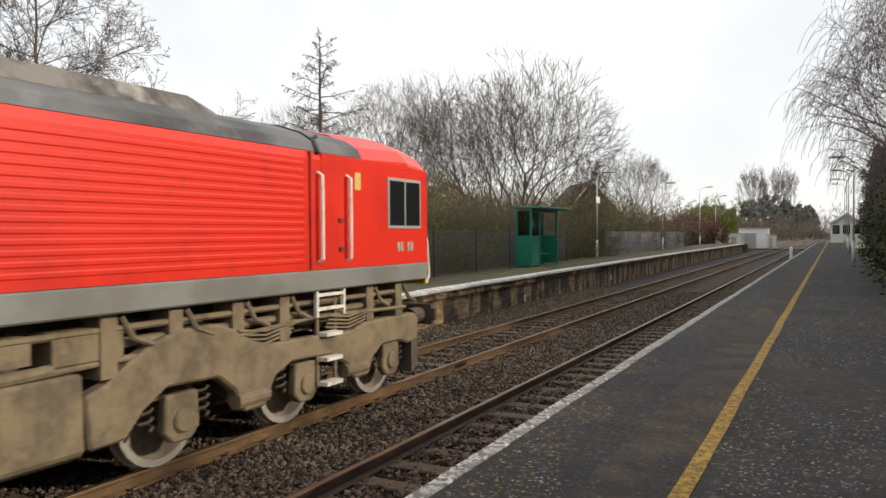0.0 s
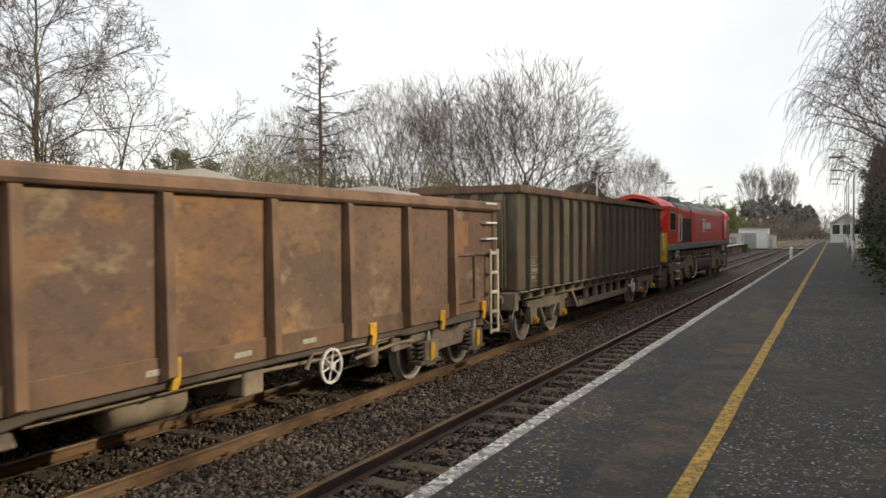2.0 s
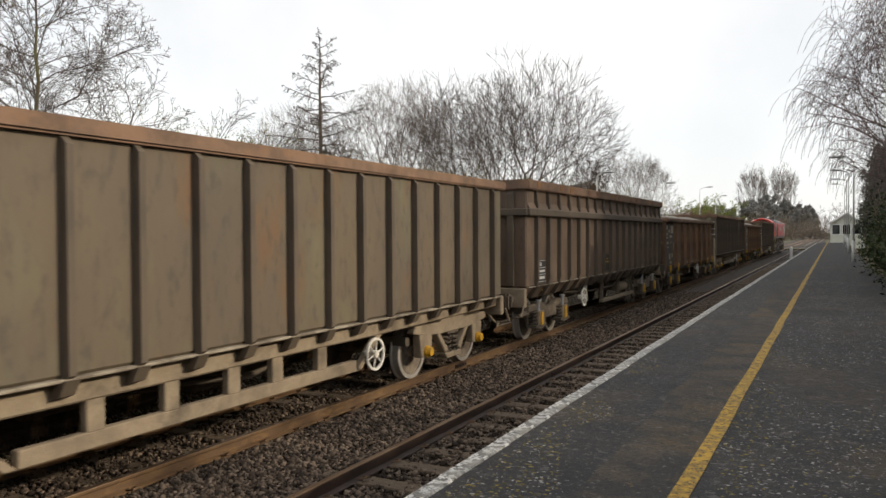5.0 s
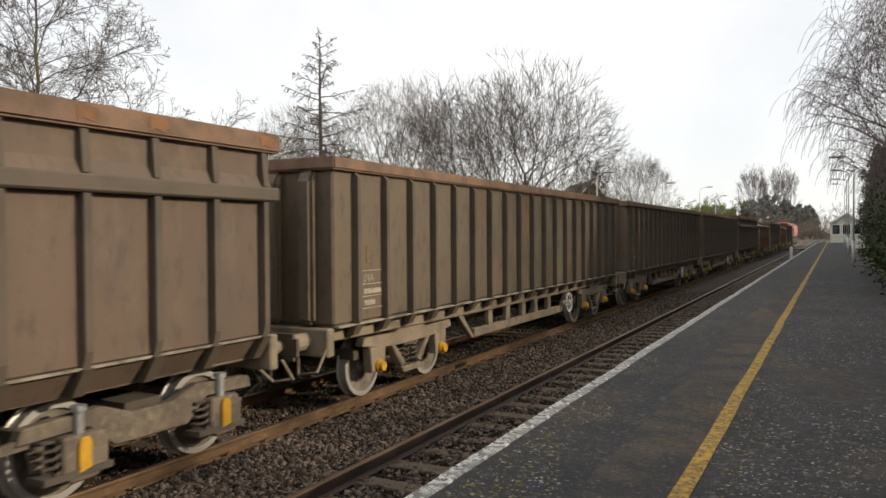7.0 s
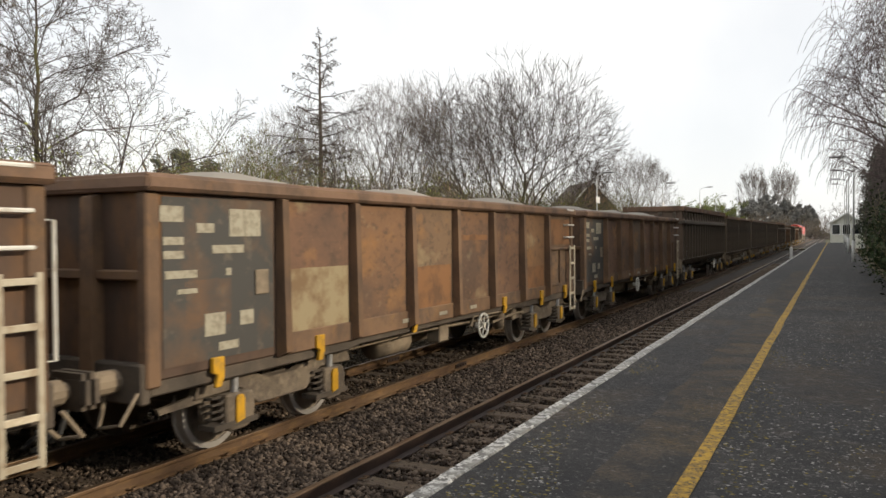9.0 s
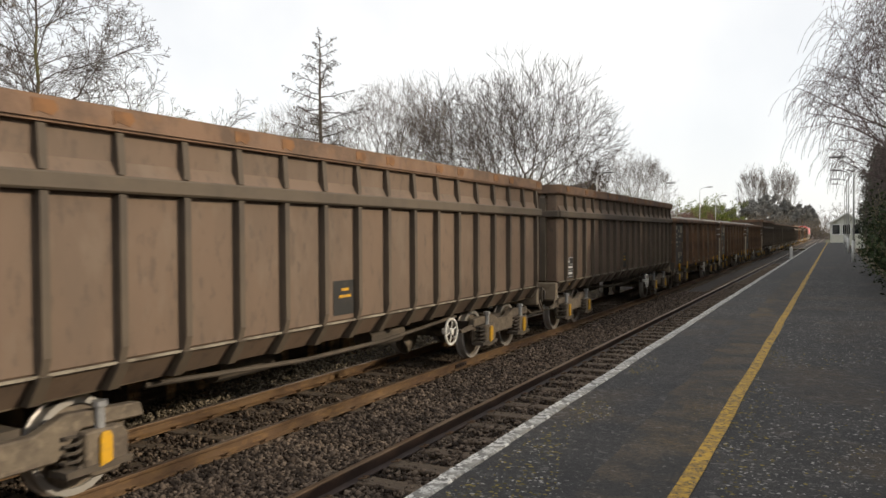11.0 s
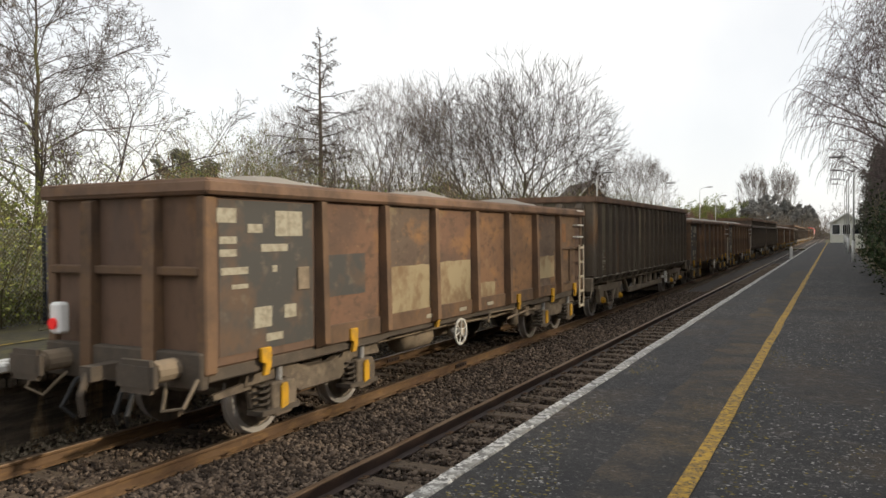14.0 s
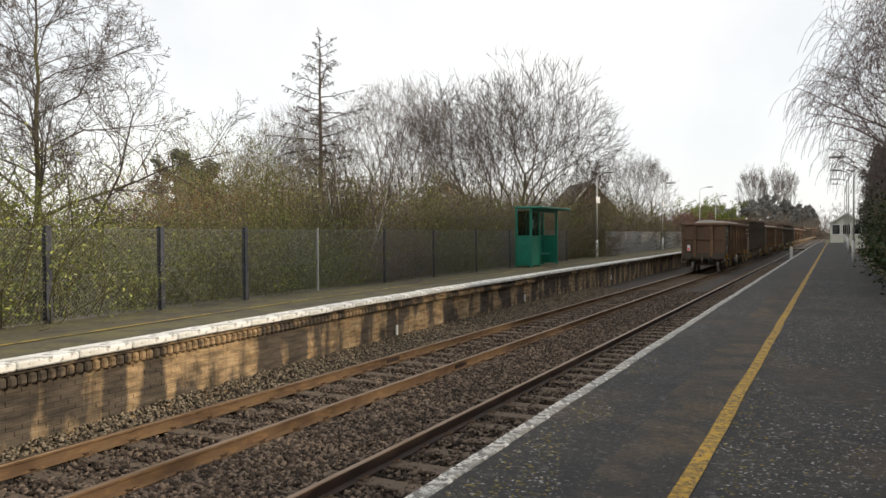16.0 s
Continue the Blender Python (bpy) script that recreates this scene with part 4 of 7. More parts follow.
def larch(seed, h):
    S, rnd = Sticks(), random.Random(seed)
    n = 14
    for i in range(n):
        S.add((0.02 * math.sin(i), 0, h * i / n - 0.3), (0.02 * math.sin(i + 1), 0, h * (i + 1) / n - 0.3), 0.2 * (1 - i / n) + 0.03, 0.2 * (1 - (i + 1) / n) + 0.02)
    for i in range(62):
        t = 0.20 + 0.79 * i / 62
        a = i * 2.4 + rnd.uniform(-0.4, 0.4)
        L = ((1 - t) * 5.6 + 0.8) * rnd.uniform(0.5, 1.25)
        d = Vector((math.cos(a), math.sin(a), 0.35 - 0.5 * (1 - t))).normalized()
        grow(S, rnd, Vector((0, 0, h * t)), d, L * rnd.uniform(0.8, 1.1), 0.05 * (1 - t) + 0.028, 0, (12, 5), (0.8, 0.7), (0.32, 0.45), (0.02, -0.24, -0.14), 0.10, 0.25, 0.010)
    return make_tree("larch_tree", S, "tall bare larch with drooping side branches", M_BARK, M_TWIG, 0.04)


def scrub(seed, h, w, leafmat, leaf_n, label, stem=None, stems=44, size=0.032):
    """A tangled bush of arching stems with leaves."""
    S, rnd = Sticks(), random.Random(seed)
    for k in range(stems):
        a, q = rnd.uniform(0, math.tau), w * 0.45 * math.sqrt(rnd.random())
        o = Vector((math.cos(a) * q, math.sin(a) * q, -0.2))
        d = Vector((math.cos(a) * rnd.uniform(0, 0.6), math.sin(a) * rnd.uniform(0, 0.6), 1)).normalized()
        grow(S, rnd, o, d, h * rnd.uniform(0.55, 1.1), 0.022, 0, (6, 4), (0.7, 0.8), (0.5, 0.5), (-0.02, -0.03, -0.02), 0.13, 0.12, 0.0045)
    ob = tagged(new("bush"), label, "bush", "scrub behind the fence")
    share("stem_tangle", S.mesh("stem_tangle", stem or M_BRAMBLE, 3, 0, 9), ob)
    share("foliage", S.leaves("foliage", leafmat, leaf_n, size, 0.12, seed), ob, None, "small leaves")
    return ob


def place(ob, spots, group="", label=""):
    """Set a plant at its first spot and copies at the rest: (x, y, z, turn, scale)."""
    out = []
    for i, (x, y, z, rz, s) in enumerate(spots):
        o = ob if i == 0 else copy_thing(ob, pose(0, 0, 0))
        o.matrix_basis = pose(x, y, z, 0, 0, rz) @ Matrix.Diagonal((s, s, s, 1))
        tagged(o, label, group=group)
        out.append(o)
    return out


# the tree by the fence, low down mossy: an upright leader with wide-reaching side limbs
S0, R0 = Sticks(), random.Random(29)
_p, _d, _r = Vector((0, 0, -0.5)), Vector((0.01, 0.0, 1)), 0.15
for _i in range(15):
    _q = _p + Vector((R0.gauss(0, 0.03), R0.gauss(0, 0.03), 0.62))
    S0.add(_p, _q, _r, _r * 0.87)
    if _p.z > 1.3:
        for _j in range(2 if _p.z < 2.2 else 3):
            _a = (_i * 3 + _j) * 2.39996 + R0.uniform(-0.5, 0.5)
            _rise = 0.25 + 0.07 * _p.z + R0.uniform(-0.25, 0.45)
            grow(S0, R0, _p.lerp(_q, R0.random()), Vector((math.cos(_a), math.sin(_a), _rise)).normalized(), (4.7 - 0.30 * _p.z) * R0.uniform(0.65, 1.15), max(0.014, _r * 0.46), 0, (12, 7, 4), (0.85, 0.8, 0.8), (0.46, 0.46, 0.48), (0.0, 0.05, 0.04, 0.02), 0.17, 0.15, 0.0046)
    _p, _r = _q, _r * 0.87
_t = make_tree("hawthorn_tree", S0, "bare spreading tree with mossy trunk behind the fence", M_MOSSY, M_TWIG, 0.03, S0.leaves("foliage", M_LEAF_BROWN, 320, 0.03, 0.05, 3))
_t.matrix_basis = pose(-8.7, 11.0, 0.2, 0, 0, 40)

place(larch(5, 14.6), [(-20.5, 37.5, 0, 0, 1.0)])
place(fork_tree(11, 14.4, 0.47, "bare rounded tree with many fanned branches", fork=0.12, limbs=9, step=0.15, open_to=84, rmin=0.0092, turn=0.50, thick=0.0135, twig=M_TWIG, top=0.47, most=21000), [(-12.6, 48.4, 0.0, 0, 1.14)])
place(fork_tree(12, 11.0, 0.34, "bare slender tree with fine twigs", fork=0.16, limbs=5, step=0.16, open_to=52, rmin=0.0055, thick=0.009, turn=0.42, most=8500), [(-17.8, 42.0, 0, 30, 1.15), (-24.8, 38.4, 0, 120, 0.84), (-27.5, 41.0, 0, 200, 0.76), (-15.6, 46.0, 0, 75, 0.86), (-14.0, 96.0, 0, 10, 1.08), (-21.0, 92.0, 0, 70, 1.0), (-35.0, 46.0, 0, 40, 0.6), (-9.3, 70.5, 0, 100, 0.9), (-10.8, 74.0, 0, 300, 0.98), (-22.5, 37.8, 0, 15, 0.98)])
place(fork_tree(31, 11.5, 0.36, "slim grey birch with hanging twigs", "birch_tree", 0.16, 5, 0.16, 52, M_BIRCH, M_TWIG_GREY, 0.0060, 1.0, turn=0.42, most=7500), [(-18.7, 41.5, 0, 0, 1.10), (-14.9, 43.6, 0, 130, 1.04), (-20.6, 39.4, 0, 250, 0.95)])
# thin pale birch close behind the fence
S1, R1 = Sticks(), random.Random(8)
for _a in (0.3, 2.6, 4.5):
    grow(S1, R1, Vector((math.cos(_a) * 0.25, math.sin(_a) * 0.25, -0.3)), Vector((math.cos(_a) * 0.14, math.sin(_a) * 0.14, 1)).normalized(), 6.2 - _a * 0.3, 0.055, 0, (12, 6, 4), (0.6, 0.6, 0.7), (0.32, 0.5, 0.5), (0.03, 0.05, 0.0, 0.0), 0.06, 0.35, 0.0045)
_t = make_tree("young_birch_tree", S1, "young multi-stemmed birch with pale bark", M_BIRCH, M_TWIG, 0.02)
_t.matrix_basis = pose(-7.6, 21.6, 0.2)

# scrub
_rs = random.Random(77)
G1 = scrub(41, 3.0, 2.6, M_LEAF, 5200, "olive green brambles and scrub behind the fence", M_MOSSY, 52)
G2 = scrub(42, 3.6, 2.8, M_LEAF_BROWN, 3000, "brown and olive winter scrub behind the fence", M_TWIG_GREY, 52)
G3 = scrub(43, 3.4, 2.8, M_LEAF, 1500, "thin mossy green saplings behind the fence", M_MOSSY, 56)
G4 = scrub(44, 3.3, 3.0, M_LEAF_RED, 5000, "red-brown leafy bush behind the fence", stems=44)
G6 = scrub(46, 4.2, 3.2, M_LEAF_LIME, 9000, "bright yellow-green leafy evergreen bush", M_MOSSY, 22, 0.075)
G7 = scrub(47, 3.4, 2.8, M_LEAF_DULL_RED, 8000, "dull red-brown leafy bush near the crossing", M_BARK, 22, 0.07)
G5 = scrub(45, 4.2, 3.2, M_LEAF_LIME, 6000, "bright yellow-green leafy evergreen bush", stems=44)
sp1, sp2 = [], []
sp3 = [(-10.2, 64.0, 0.2, 20, 1.6), (-12.0, 66.0, 0.2, 120, 1.7), (-9.6, 69.0, 0.2, 220, 1.5), (-13.5, 62.0, 0.2, 300, 1.6), (-11.5, 72.0, 0.2, 60, 1.5)]
for y in [1.5 + 1.45 * i for i in range(16)]:
    (sp1 if y < 20 else sp2).append((fence_x(y) - 1.75 + _rs.uniform(-0.3, 0.3), y, 0.15, _rs.uniform(0, 360), _rs.uniform(0.98, 1.12) if y < 10 else _rs.uniform(0.72, 0.95)))
for y in [2.0 + 2.0 * i for i in range(11)]:
    (sp1 if _rs.random() < 0.55 else sp2).append((fence_x(y) - 3.6 + _rs.uniform(-0.5, 0.5), y, 0.3, _rs.uniform(0, 360), _rs.uniform(1.15, 1.3) if y < 11 else _rs.uniform(0.8, 0.98)))
for y in [24.0 + 2.1 * i for i in range(14)]:
    (sp3 if _rs.random() < 0.6 else sp2).append((fence_x(y) - 2.3 + _rs.uniform(-0.4, 0.4), y, 0.1, _rs.uniform(0, 360), _rs.uniform(0.85, 1.15)))
for y in [20.0 + 2.6 * i for i in range(16)]:
    (sp2 if _rs.random() < 0.7 else sp3).append((fence_x(y) - 4.2 + _rs.uniform(-0.7, 0.7), y, 0.2, _rs.uniform(0, 360), _rs.uniform(1.1, 1.5)))
for y in [6.0 + 3.2 * i for i in range(18)]:
    (sp2 if _rs.random() < 0.75 else sp1).append((fence_x(y) - 7.5 + _rs.uniform(-1, 1), y, 0.2, _rs.uniform(0, 360), _rs.uniform(0.8, 1.0) if y < 27 else _rs.uniform(1.15, 1.45)))
for y in [14.0 + 4.0 * i for i in range(16)]:
    sp2.append((-17.5 + _rs.uniform(-1.5, 1.5), y, 0.2, _rs.uniform(0, 360), _rs.uniform(0.8, 1.0) if y < 30 else _rs.uniform(1.2, 1.5)))
for y in [56 + 4 * i for i in range(10)]:
    sp2.append((fence_x(y) - 3 + _rs.uniform(-0.5, 0.5), y, 0.2, _rs.uniform(0, 360), _rs.uniform(0.9, 1.3)))
sp2 += [(-50 + 4.6 * i + _rs.uniform(-1, 1), 200 + 9 * i + _rs.uniform(-6, 6), -0.5, _rs.uniform(0, 360), _rs.uniform(1.6, 2.6)) for i in range(13)]
sp2 += [(-14 - 3 * i, 118 + 5 * (i % 4), -0.4, _rs.uniform(0, 360), _rs.uniform(1.2, 1.7)) for i in range(12)]
place(G1, sp1)
place(G2, sp2)
place(G3, sp3)
place(G4, [(-22.5, 29.5, 0.3, 0, 1.25), (-20.5, 30.5, 0.3, 90, 1.15), (-24.5, 30, 0.3, 200, 1.2), (-15.2, 22.4, 0.3, 30, 1.4), (-16.0, 22.0, 0.3, 130, 1.35), (-14.2, 22.9, 0.3, 230, 1.25)])
place(G7, [(-10.8, 112, 0, 0, 1.6), (-12.4, 114, 0, 100, 1.6), (-11.6, 110, 0, 200, 1.5), (-9.9, 113, 0, 300, 1.35)])
place(G6, [(-13.4, 145.0, 0, 40, 1.8), (-15.8, 147.0, 0, 130, 1.75), (-11.4, 146.0, 0, 230, 1.6), (-14.4, 143.0, 0, 330, 1.6)])
place(G5, [(-28.0, 38.0, 0.2, 0, 2.0), (-26.2, 37.0, 0.2, 80, 1.7), (-18.6, 26.0, 0.2, 80, 1.6)])


def pine(seed, h, label="dark green evergreen pine among bare trees", needle=M_NEEDLE, size=0.15, count=6000):
    S, rnd = Sticks(), random.Random(seed)
    grow(S, rnd, Vector((0, 0, -0.3)), UP.copy(), h, h * 0.02, 0, (30, 6, 3), (1.15, 0.6, 0.7), (0.28, 0.5, 0.5), (0.02, 0.04, 0.03), 0.06, 0.12, 0.01)
    return make_tree("pine_tree", S, label, M_BARK, M_BARK, 0.03, S.leaves("foliage", needle, count, size, 0.2, seed))


place(pine(61, 10.0), [(-46.5, 51.5, 0, 0, 1.0), (-41.0, 49.0, 0, 60, 0.86), (-50, 57, 0, 100, 0.9)])
place(pine(63, 10.0, "dark evergreen tree in the far distance, haze in its colour", M_NEEDLE_FAR, 0.26, 7000), [(-22.7, 311.7, -1, 200, 1.39), (-18.7, 324.1, -1, 30, 1.56), (-16.1, 337.0, -1, 160, 1.72), (-11.2, 327.9, -1, 300, 1.52), (-8.1, 335.3, -1, 90, 1.48), (-5.0, 342.5, -1, 200, 1.36), (-2.2, 353.8, -1, 330, 1.25), (0.2, 363.9, -1, 40, 1.05), (-25.4, 298.4, -1, 70, 1.17), (-29.5, 283.9, -1, 170, 1.21), (-33.4, 270.1, -1, 250, 1.17), (-11.3, 304.6, -1, 110, 1.25), (-5.6, 310.3, -1, 290, 1.09)])


place(fork_tree(71, 31.0, 0.165, "tall slim bare poplar in the distance", "poplar_tree", 0.10, 6, 0.15, 22, M_TWIG_GREY, M_TWIG_GREY, 0.026, 0.0, 0.26, most=5200, top=0.46), [(-24.6, 355, 0, 0, 1.2), (-12.0, 361, 0, 120, 1.2)])
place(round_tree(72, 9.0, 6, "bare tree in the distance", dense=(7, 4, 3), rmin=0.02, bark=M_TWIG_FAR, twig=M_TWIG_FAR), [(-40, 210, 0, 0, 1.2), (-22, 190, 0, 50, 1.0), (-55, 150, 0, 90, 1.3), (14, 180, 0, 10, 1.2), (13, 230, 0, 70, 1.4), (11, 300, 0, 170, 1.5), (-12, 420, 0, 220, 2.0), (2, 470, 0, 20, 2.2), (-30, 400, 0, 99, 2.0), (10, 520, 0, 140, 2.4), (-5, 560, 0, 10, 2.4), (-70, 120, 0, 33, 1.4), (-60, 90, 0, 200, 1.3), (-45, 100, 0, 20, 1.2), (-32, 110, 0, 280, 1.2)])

# the near platform's back: a dark clipped hedge and a weeping birch over it
H1 = scrub(51, 2.6, 1.1, M_LEAF_DARK, 5500, "dark evergreen hedge by the platform, partly added unseen for shade", stems=26, size=0.055)
_spots = []
for y in [17.5 + 1.1 * i for i in range(17)]:
    _spots.append((10.1 + _rs.uniform(-0.1, 0.1), y, 0.6, _rs.uniform(0, 360), _rs.uniform(0.95, 1.1)))
# added out of view: taller hedge copies that only shade the platform
for y in [-14 + 1.6 * i for i in range(19)]:
    _spots.append((11.8 + _rs.uniform(-0.2, 0.2), y, -0.3, _rs.uniform(0, 360), _rs.uniform(1.6, 1.8)))
place(H1, _spots, "platform hedge")
W1 = fork_tree(81, 12.5, 0.45, "weeping birch with hanging purple-brown twigs beside the platform", "birch_tree", 0.20, 12, 0.145, 72, M_BARK, M_TWIG_PURPLE, 0.0056, 0.95, 0.50, 0.0075, most=24000, top=0.48)
place(W1, [(12.0, 24.5, 0.2, 0, 1.0), (12.5, 30.0, 0.2, 140, 1.0), (13.2, 21.0, 0.2, 200, 1.0), (12.8, 42.0, 0.2, 250, 0.85), (13.2, 58.0, 0.2, 60, 0.8)])
# invented evergreens, nearly all unseen, added to shade the train further off
place(pine(62, 9.5, "tall dark evergreen added behind the hedge for shade", M_NEEDLE, 0.17, 8000), [(15.0 + _rs.uniform(-0.8, 0.8), 26.0 + 2.3 * i, -0.4, _rs.uniform(0, 360), _rs.uniform(1.15, 1.45)) for i in range(50)], "evergreens behind the hedge")

M_SCREEN = mat("tinted_windscreen", (0.012, 0.014, 0.016), 0.25, spec=0.2)
M_WARN = mat("pale_warning_sign", (0.55, 0.42, 0.12), 0.6)
# ---- the train: origin of each vehicle at its front end, rail level; it reaches back along -y ----
def wheel_mesh(r):
    bm = nb()
    n = 28
    for s in (-1, 1):
        prof = [(0.0, 0.10), (0.09, 0.10), (0.10, 0.04), (r * 0.55, 0.015), (r * 0.86, 0.03), (r * 0.86, 0.065), (r, 0.065), (r, -0.05), (r + 0.028, -0.055), (r + 0.026, -0.08), (0.1, -0.06)]
        rings = [[(s * (0.7525 + x), math.cos(a * math.tau / n) * q, math.sin(a * math.tau / n) * q) for a in range(n)] for q, x in prof[1:]]
        loft(bm, rings)
    rod(bm, (-0.75, 0, 0), (0.75, 0, 0), 0.085, 10)
    for s in (-1, 1):
        for k in range(3):
            a = k * 2.094
            disc_x(bm, (math.cos(a) * r * 0.35, math.sin(a) * r * 0.35), 0.025, s * 0.74, s * 0.80, 6)
    me = to_mesh("wheelset", bm, M_WHEEL)
    me.materials.append(M_TYRE)
    for f in me.polygons:
        c = f.center
        if math.hypot(c.y, c.z) > r * 0.80:
            f.material_index = 1
    return me


WHEEL = {r: wheel_mesh(r) for r in (0.46, 0.53)}


def add_wheels(bogie, ys, r):
    for y in ys:
        share("wheelset", WHEEL[r], bogie, pose(0, y, r), "dusty wheels with bright worn tyres")


def spring(bm, x, y, z0, z1, r):
    pts = []
    for k in range(25):
        a = k * math.tau / 6
        pts.append((x + r * math.cos(a), y + r * math.sin(a), z0 + (z1 - z0) * k / 24))
    pipe(bm, pts, 0.016, 5)


def bogie_y25(parent, yc, wb, heavy):
    """Two-axle bogie. heavy: cast side frame with yellow round hubs; else a pressed frame with coil springs and yellow axlebox flaps."""
    b = new("bogie")
    b.parent = parent
    b.matrix_basis = pose(0, yc, 0)
    h = wb / 2
    add_wheels(b, (-h, h), 0.46)
    for s in (-1, 1):
        if heavy:
            bm = nb()
            for x0, x1 in ((0.95, 1.10),):
                a, c = sorted((s * x0, s * x1))
                extr_x(bm, [(-h - 0.42, 0.80), (-h - 0.36, 0.92), (-0.5, 0.90), (-0.35, 0.98), (0.35, 0.98), (0.5, 0.90), (h + 0.36, 0.92), (h + 0.42, 0.80), (h + 0.05, 0.74), (0.52, 0.70), (-0.52, 0.70), (-h - 0.05, 0.74)], a, c)
                extr_x(bm, [(-0.62, 0.72), (-0.50, 0.72), (-0.18, 0.40), (-0.30, 0.34)], a, c)
                extr_x(bm, [(0.62, 0.72), (0.50, 0.72), (0.18, 0.40), (0.30, 0.34)], a, c)
                extr_x(bm, [(-0.32, 0.34), (0.32, 0.34), (0.24, 0.24), (-0.24, 0.24)], a, c)
                for e in (-1, 1):
                    extr_x(bm, [(e * (h - 0.22), 0.76), (e * (h + 0.22), 0.76), (e * (h + 0.17), 0.38), (e * (h - 0.17), 0.38)], a, c)
            part("side_frame", soften(bm, 0.015), M_FRAME, b)
            bm = nb()
            for y in (-0.12, 0.12):
                spring(bm, s * 1.02, y, 0.36, 0.68, 0.085)
            box(bm, min(s * 0.93, s * 1.09), max(s * 0.93, s * 1.09), -0.22, 0.22, 0.66, 0.71)
            part("spring", bm, M_FRAME_DARK, b)
            for e in (-1, 1):
                hub = nb()
                rod(hub, (s * 1.10, e * h, 0.47), (s * 1.14, e * h, 0.47), 0.10, 14)
                rod(hub, (s * 1.14, e * h, 0.47), (s * 1.20, e * h, 0.47), 0.085, 14, 0.07)
                part("hub", hub, M_YELLOW_BIT, b, "yellow axlebox end cap")
        else:
            a, c = sorted((s * 0.97, s * 1.10))
            bm = nb()
            extr_x(bm, [(-h - 0.55, 0.66), (-h - 0.50, 0.80), (-h + 0.3, 0.84), (-0.25, 0.72), (0.25, 0.72), (h - 0.3, 0.84), (h + 0.50, 0.80), (h + 0.55, 0.66), (h - 0.15, 0.68), (0.45, 0.44), (-0.45, 0.44), (-h + 0.15, 0.68)], a, c)
            for e in (-1, 1):
                extr_x(bm, [(e * (h - 0.30), 0.70), (e * (h + 0.42), 0.70), (e * (h + 0.34), 0.36), (e * (h - 0.22), 0.30)], s * 0.94, s * 1.0)
            part("side_frame", soften(bm, 0.015), M_FRAME_MID, b)
            arm = extr_x(nb(), [(-h - 0.40, 0.72), (-h - 0.42, 0.62), (-h - 1.0, 0.60), (-h - 1.02, 0.66)], s * 1.02, s * 1.07)
            part("brake_arm", arm, M_FRAME_MID, b)
            for e in (-1, 1):
                bm = nb()
                spring(bm, s * 1.10, e * h - 0.27, 0.36, 0.66, 0.095)
                box(bm, min(s * 0.98, s * 1.22), max(s * 0.98, s * 1.22), e * h - 0.39, e * h + 0.30, 0.30, 0.36)
                part("spring", bm, M_FRAME_DARK, b)
                bm = nb()
                extr_x(bm, [(e * h - 0.19, 0.66), (e * h + 0.22, 0.66), (e * h + 0.28, 0.56), (e * h + 0.27, 0.36), (e * h + 0.16, 0.25), (e * h - 0.12, 0.24), (e * h - 0.19, 0.32)], s * 1.05, s * 1.20)
                part("axlebox", soften(bm, 0.02), M_FRAME_MID, b)
                flap = nb()
                extr_x(flap, [(e * h - 0.055, 0.60), (e * h - 0.03, 0.64), (e * h + 0.05, 0.64), (e * h + 0.075, 0.58), (e * h + 0.07, 0.36), (e * h - 0.06, 0.33)], s * 1.20, s * 1.235)
                part("flap", soften(flap, 0.008), M_YELLOW_BIT, b, "yellow painted axlebox cover")
                cap = nb()
                rod(cap, (s * 1.12, e * h + 0.02, 0.64), (s * 1.12, e * h + 0.02, 0.86), 0.045, 8)
                rod(cap, (s * 1.12, e * h + 0.02, 0.86), (s * 1.12, e * h + 0.02, 0.91), 0.07, 8)
                part("damper", cap, M_STEEL, b, "pale damper cap")
    part("bolster", box(nb(), -0.95, 0.95, -0.22, 0.22, 0.5, 0.78), M_FRAME_DARK, b)
    for e in (-1, 1):
        part("end_beam", box(nb(), -0.95, 0.95, e * (h + 0.38) - 0.06, e * (h + 0.38) + 0.06, 0.6, 0.75), M_FRAME_DARK, b)
    return b


def hand_wheel(parent, y, z, r):
    bm = nb()
    ring_x(bm, (y, z), r, 0.032, 1.245, 1.275, 26)
    for k in range(6):
        a = k * math.tau / 6 + 0.3
        rod(bm, (1.26, y, z), (1.26, y + math.cos(a) * (r - 0.03), z + math.sin(a) * (r - 0.03)), 0.011, 5)
    disc_x(bm, (y, z), 0.055, 1.1, 1.29, 10)
    return part("hand_wheel", bm, M_RAIL_WHITE, parent, "white spoked handbrake wheel")


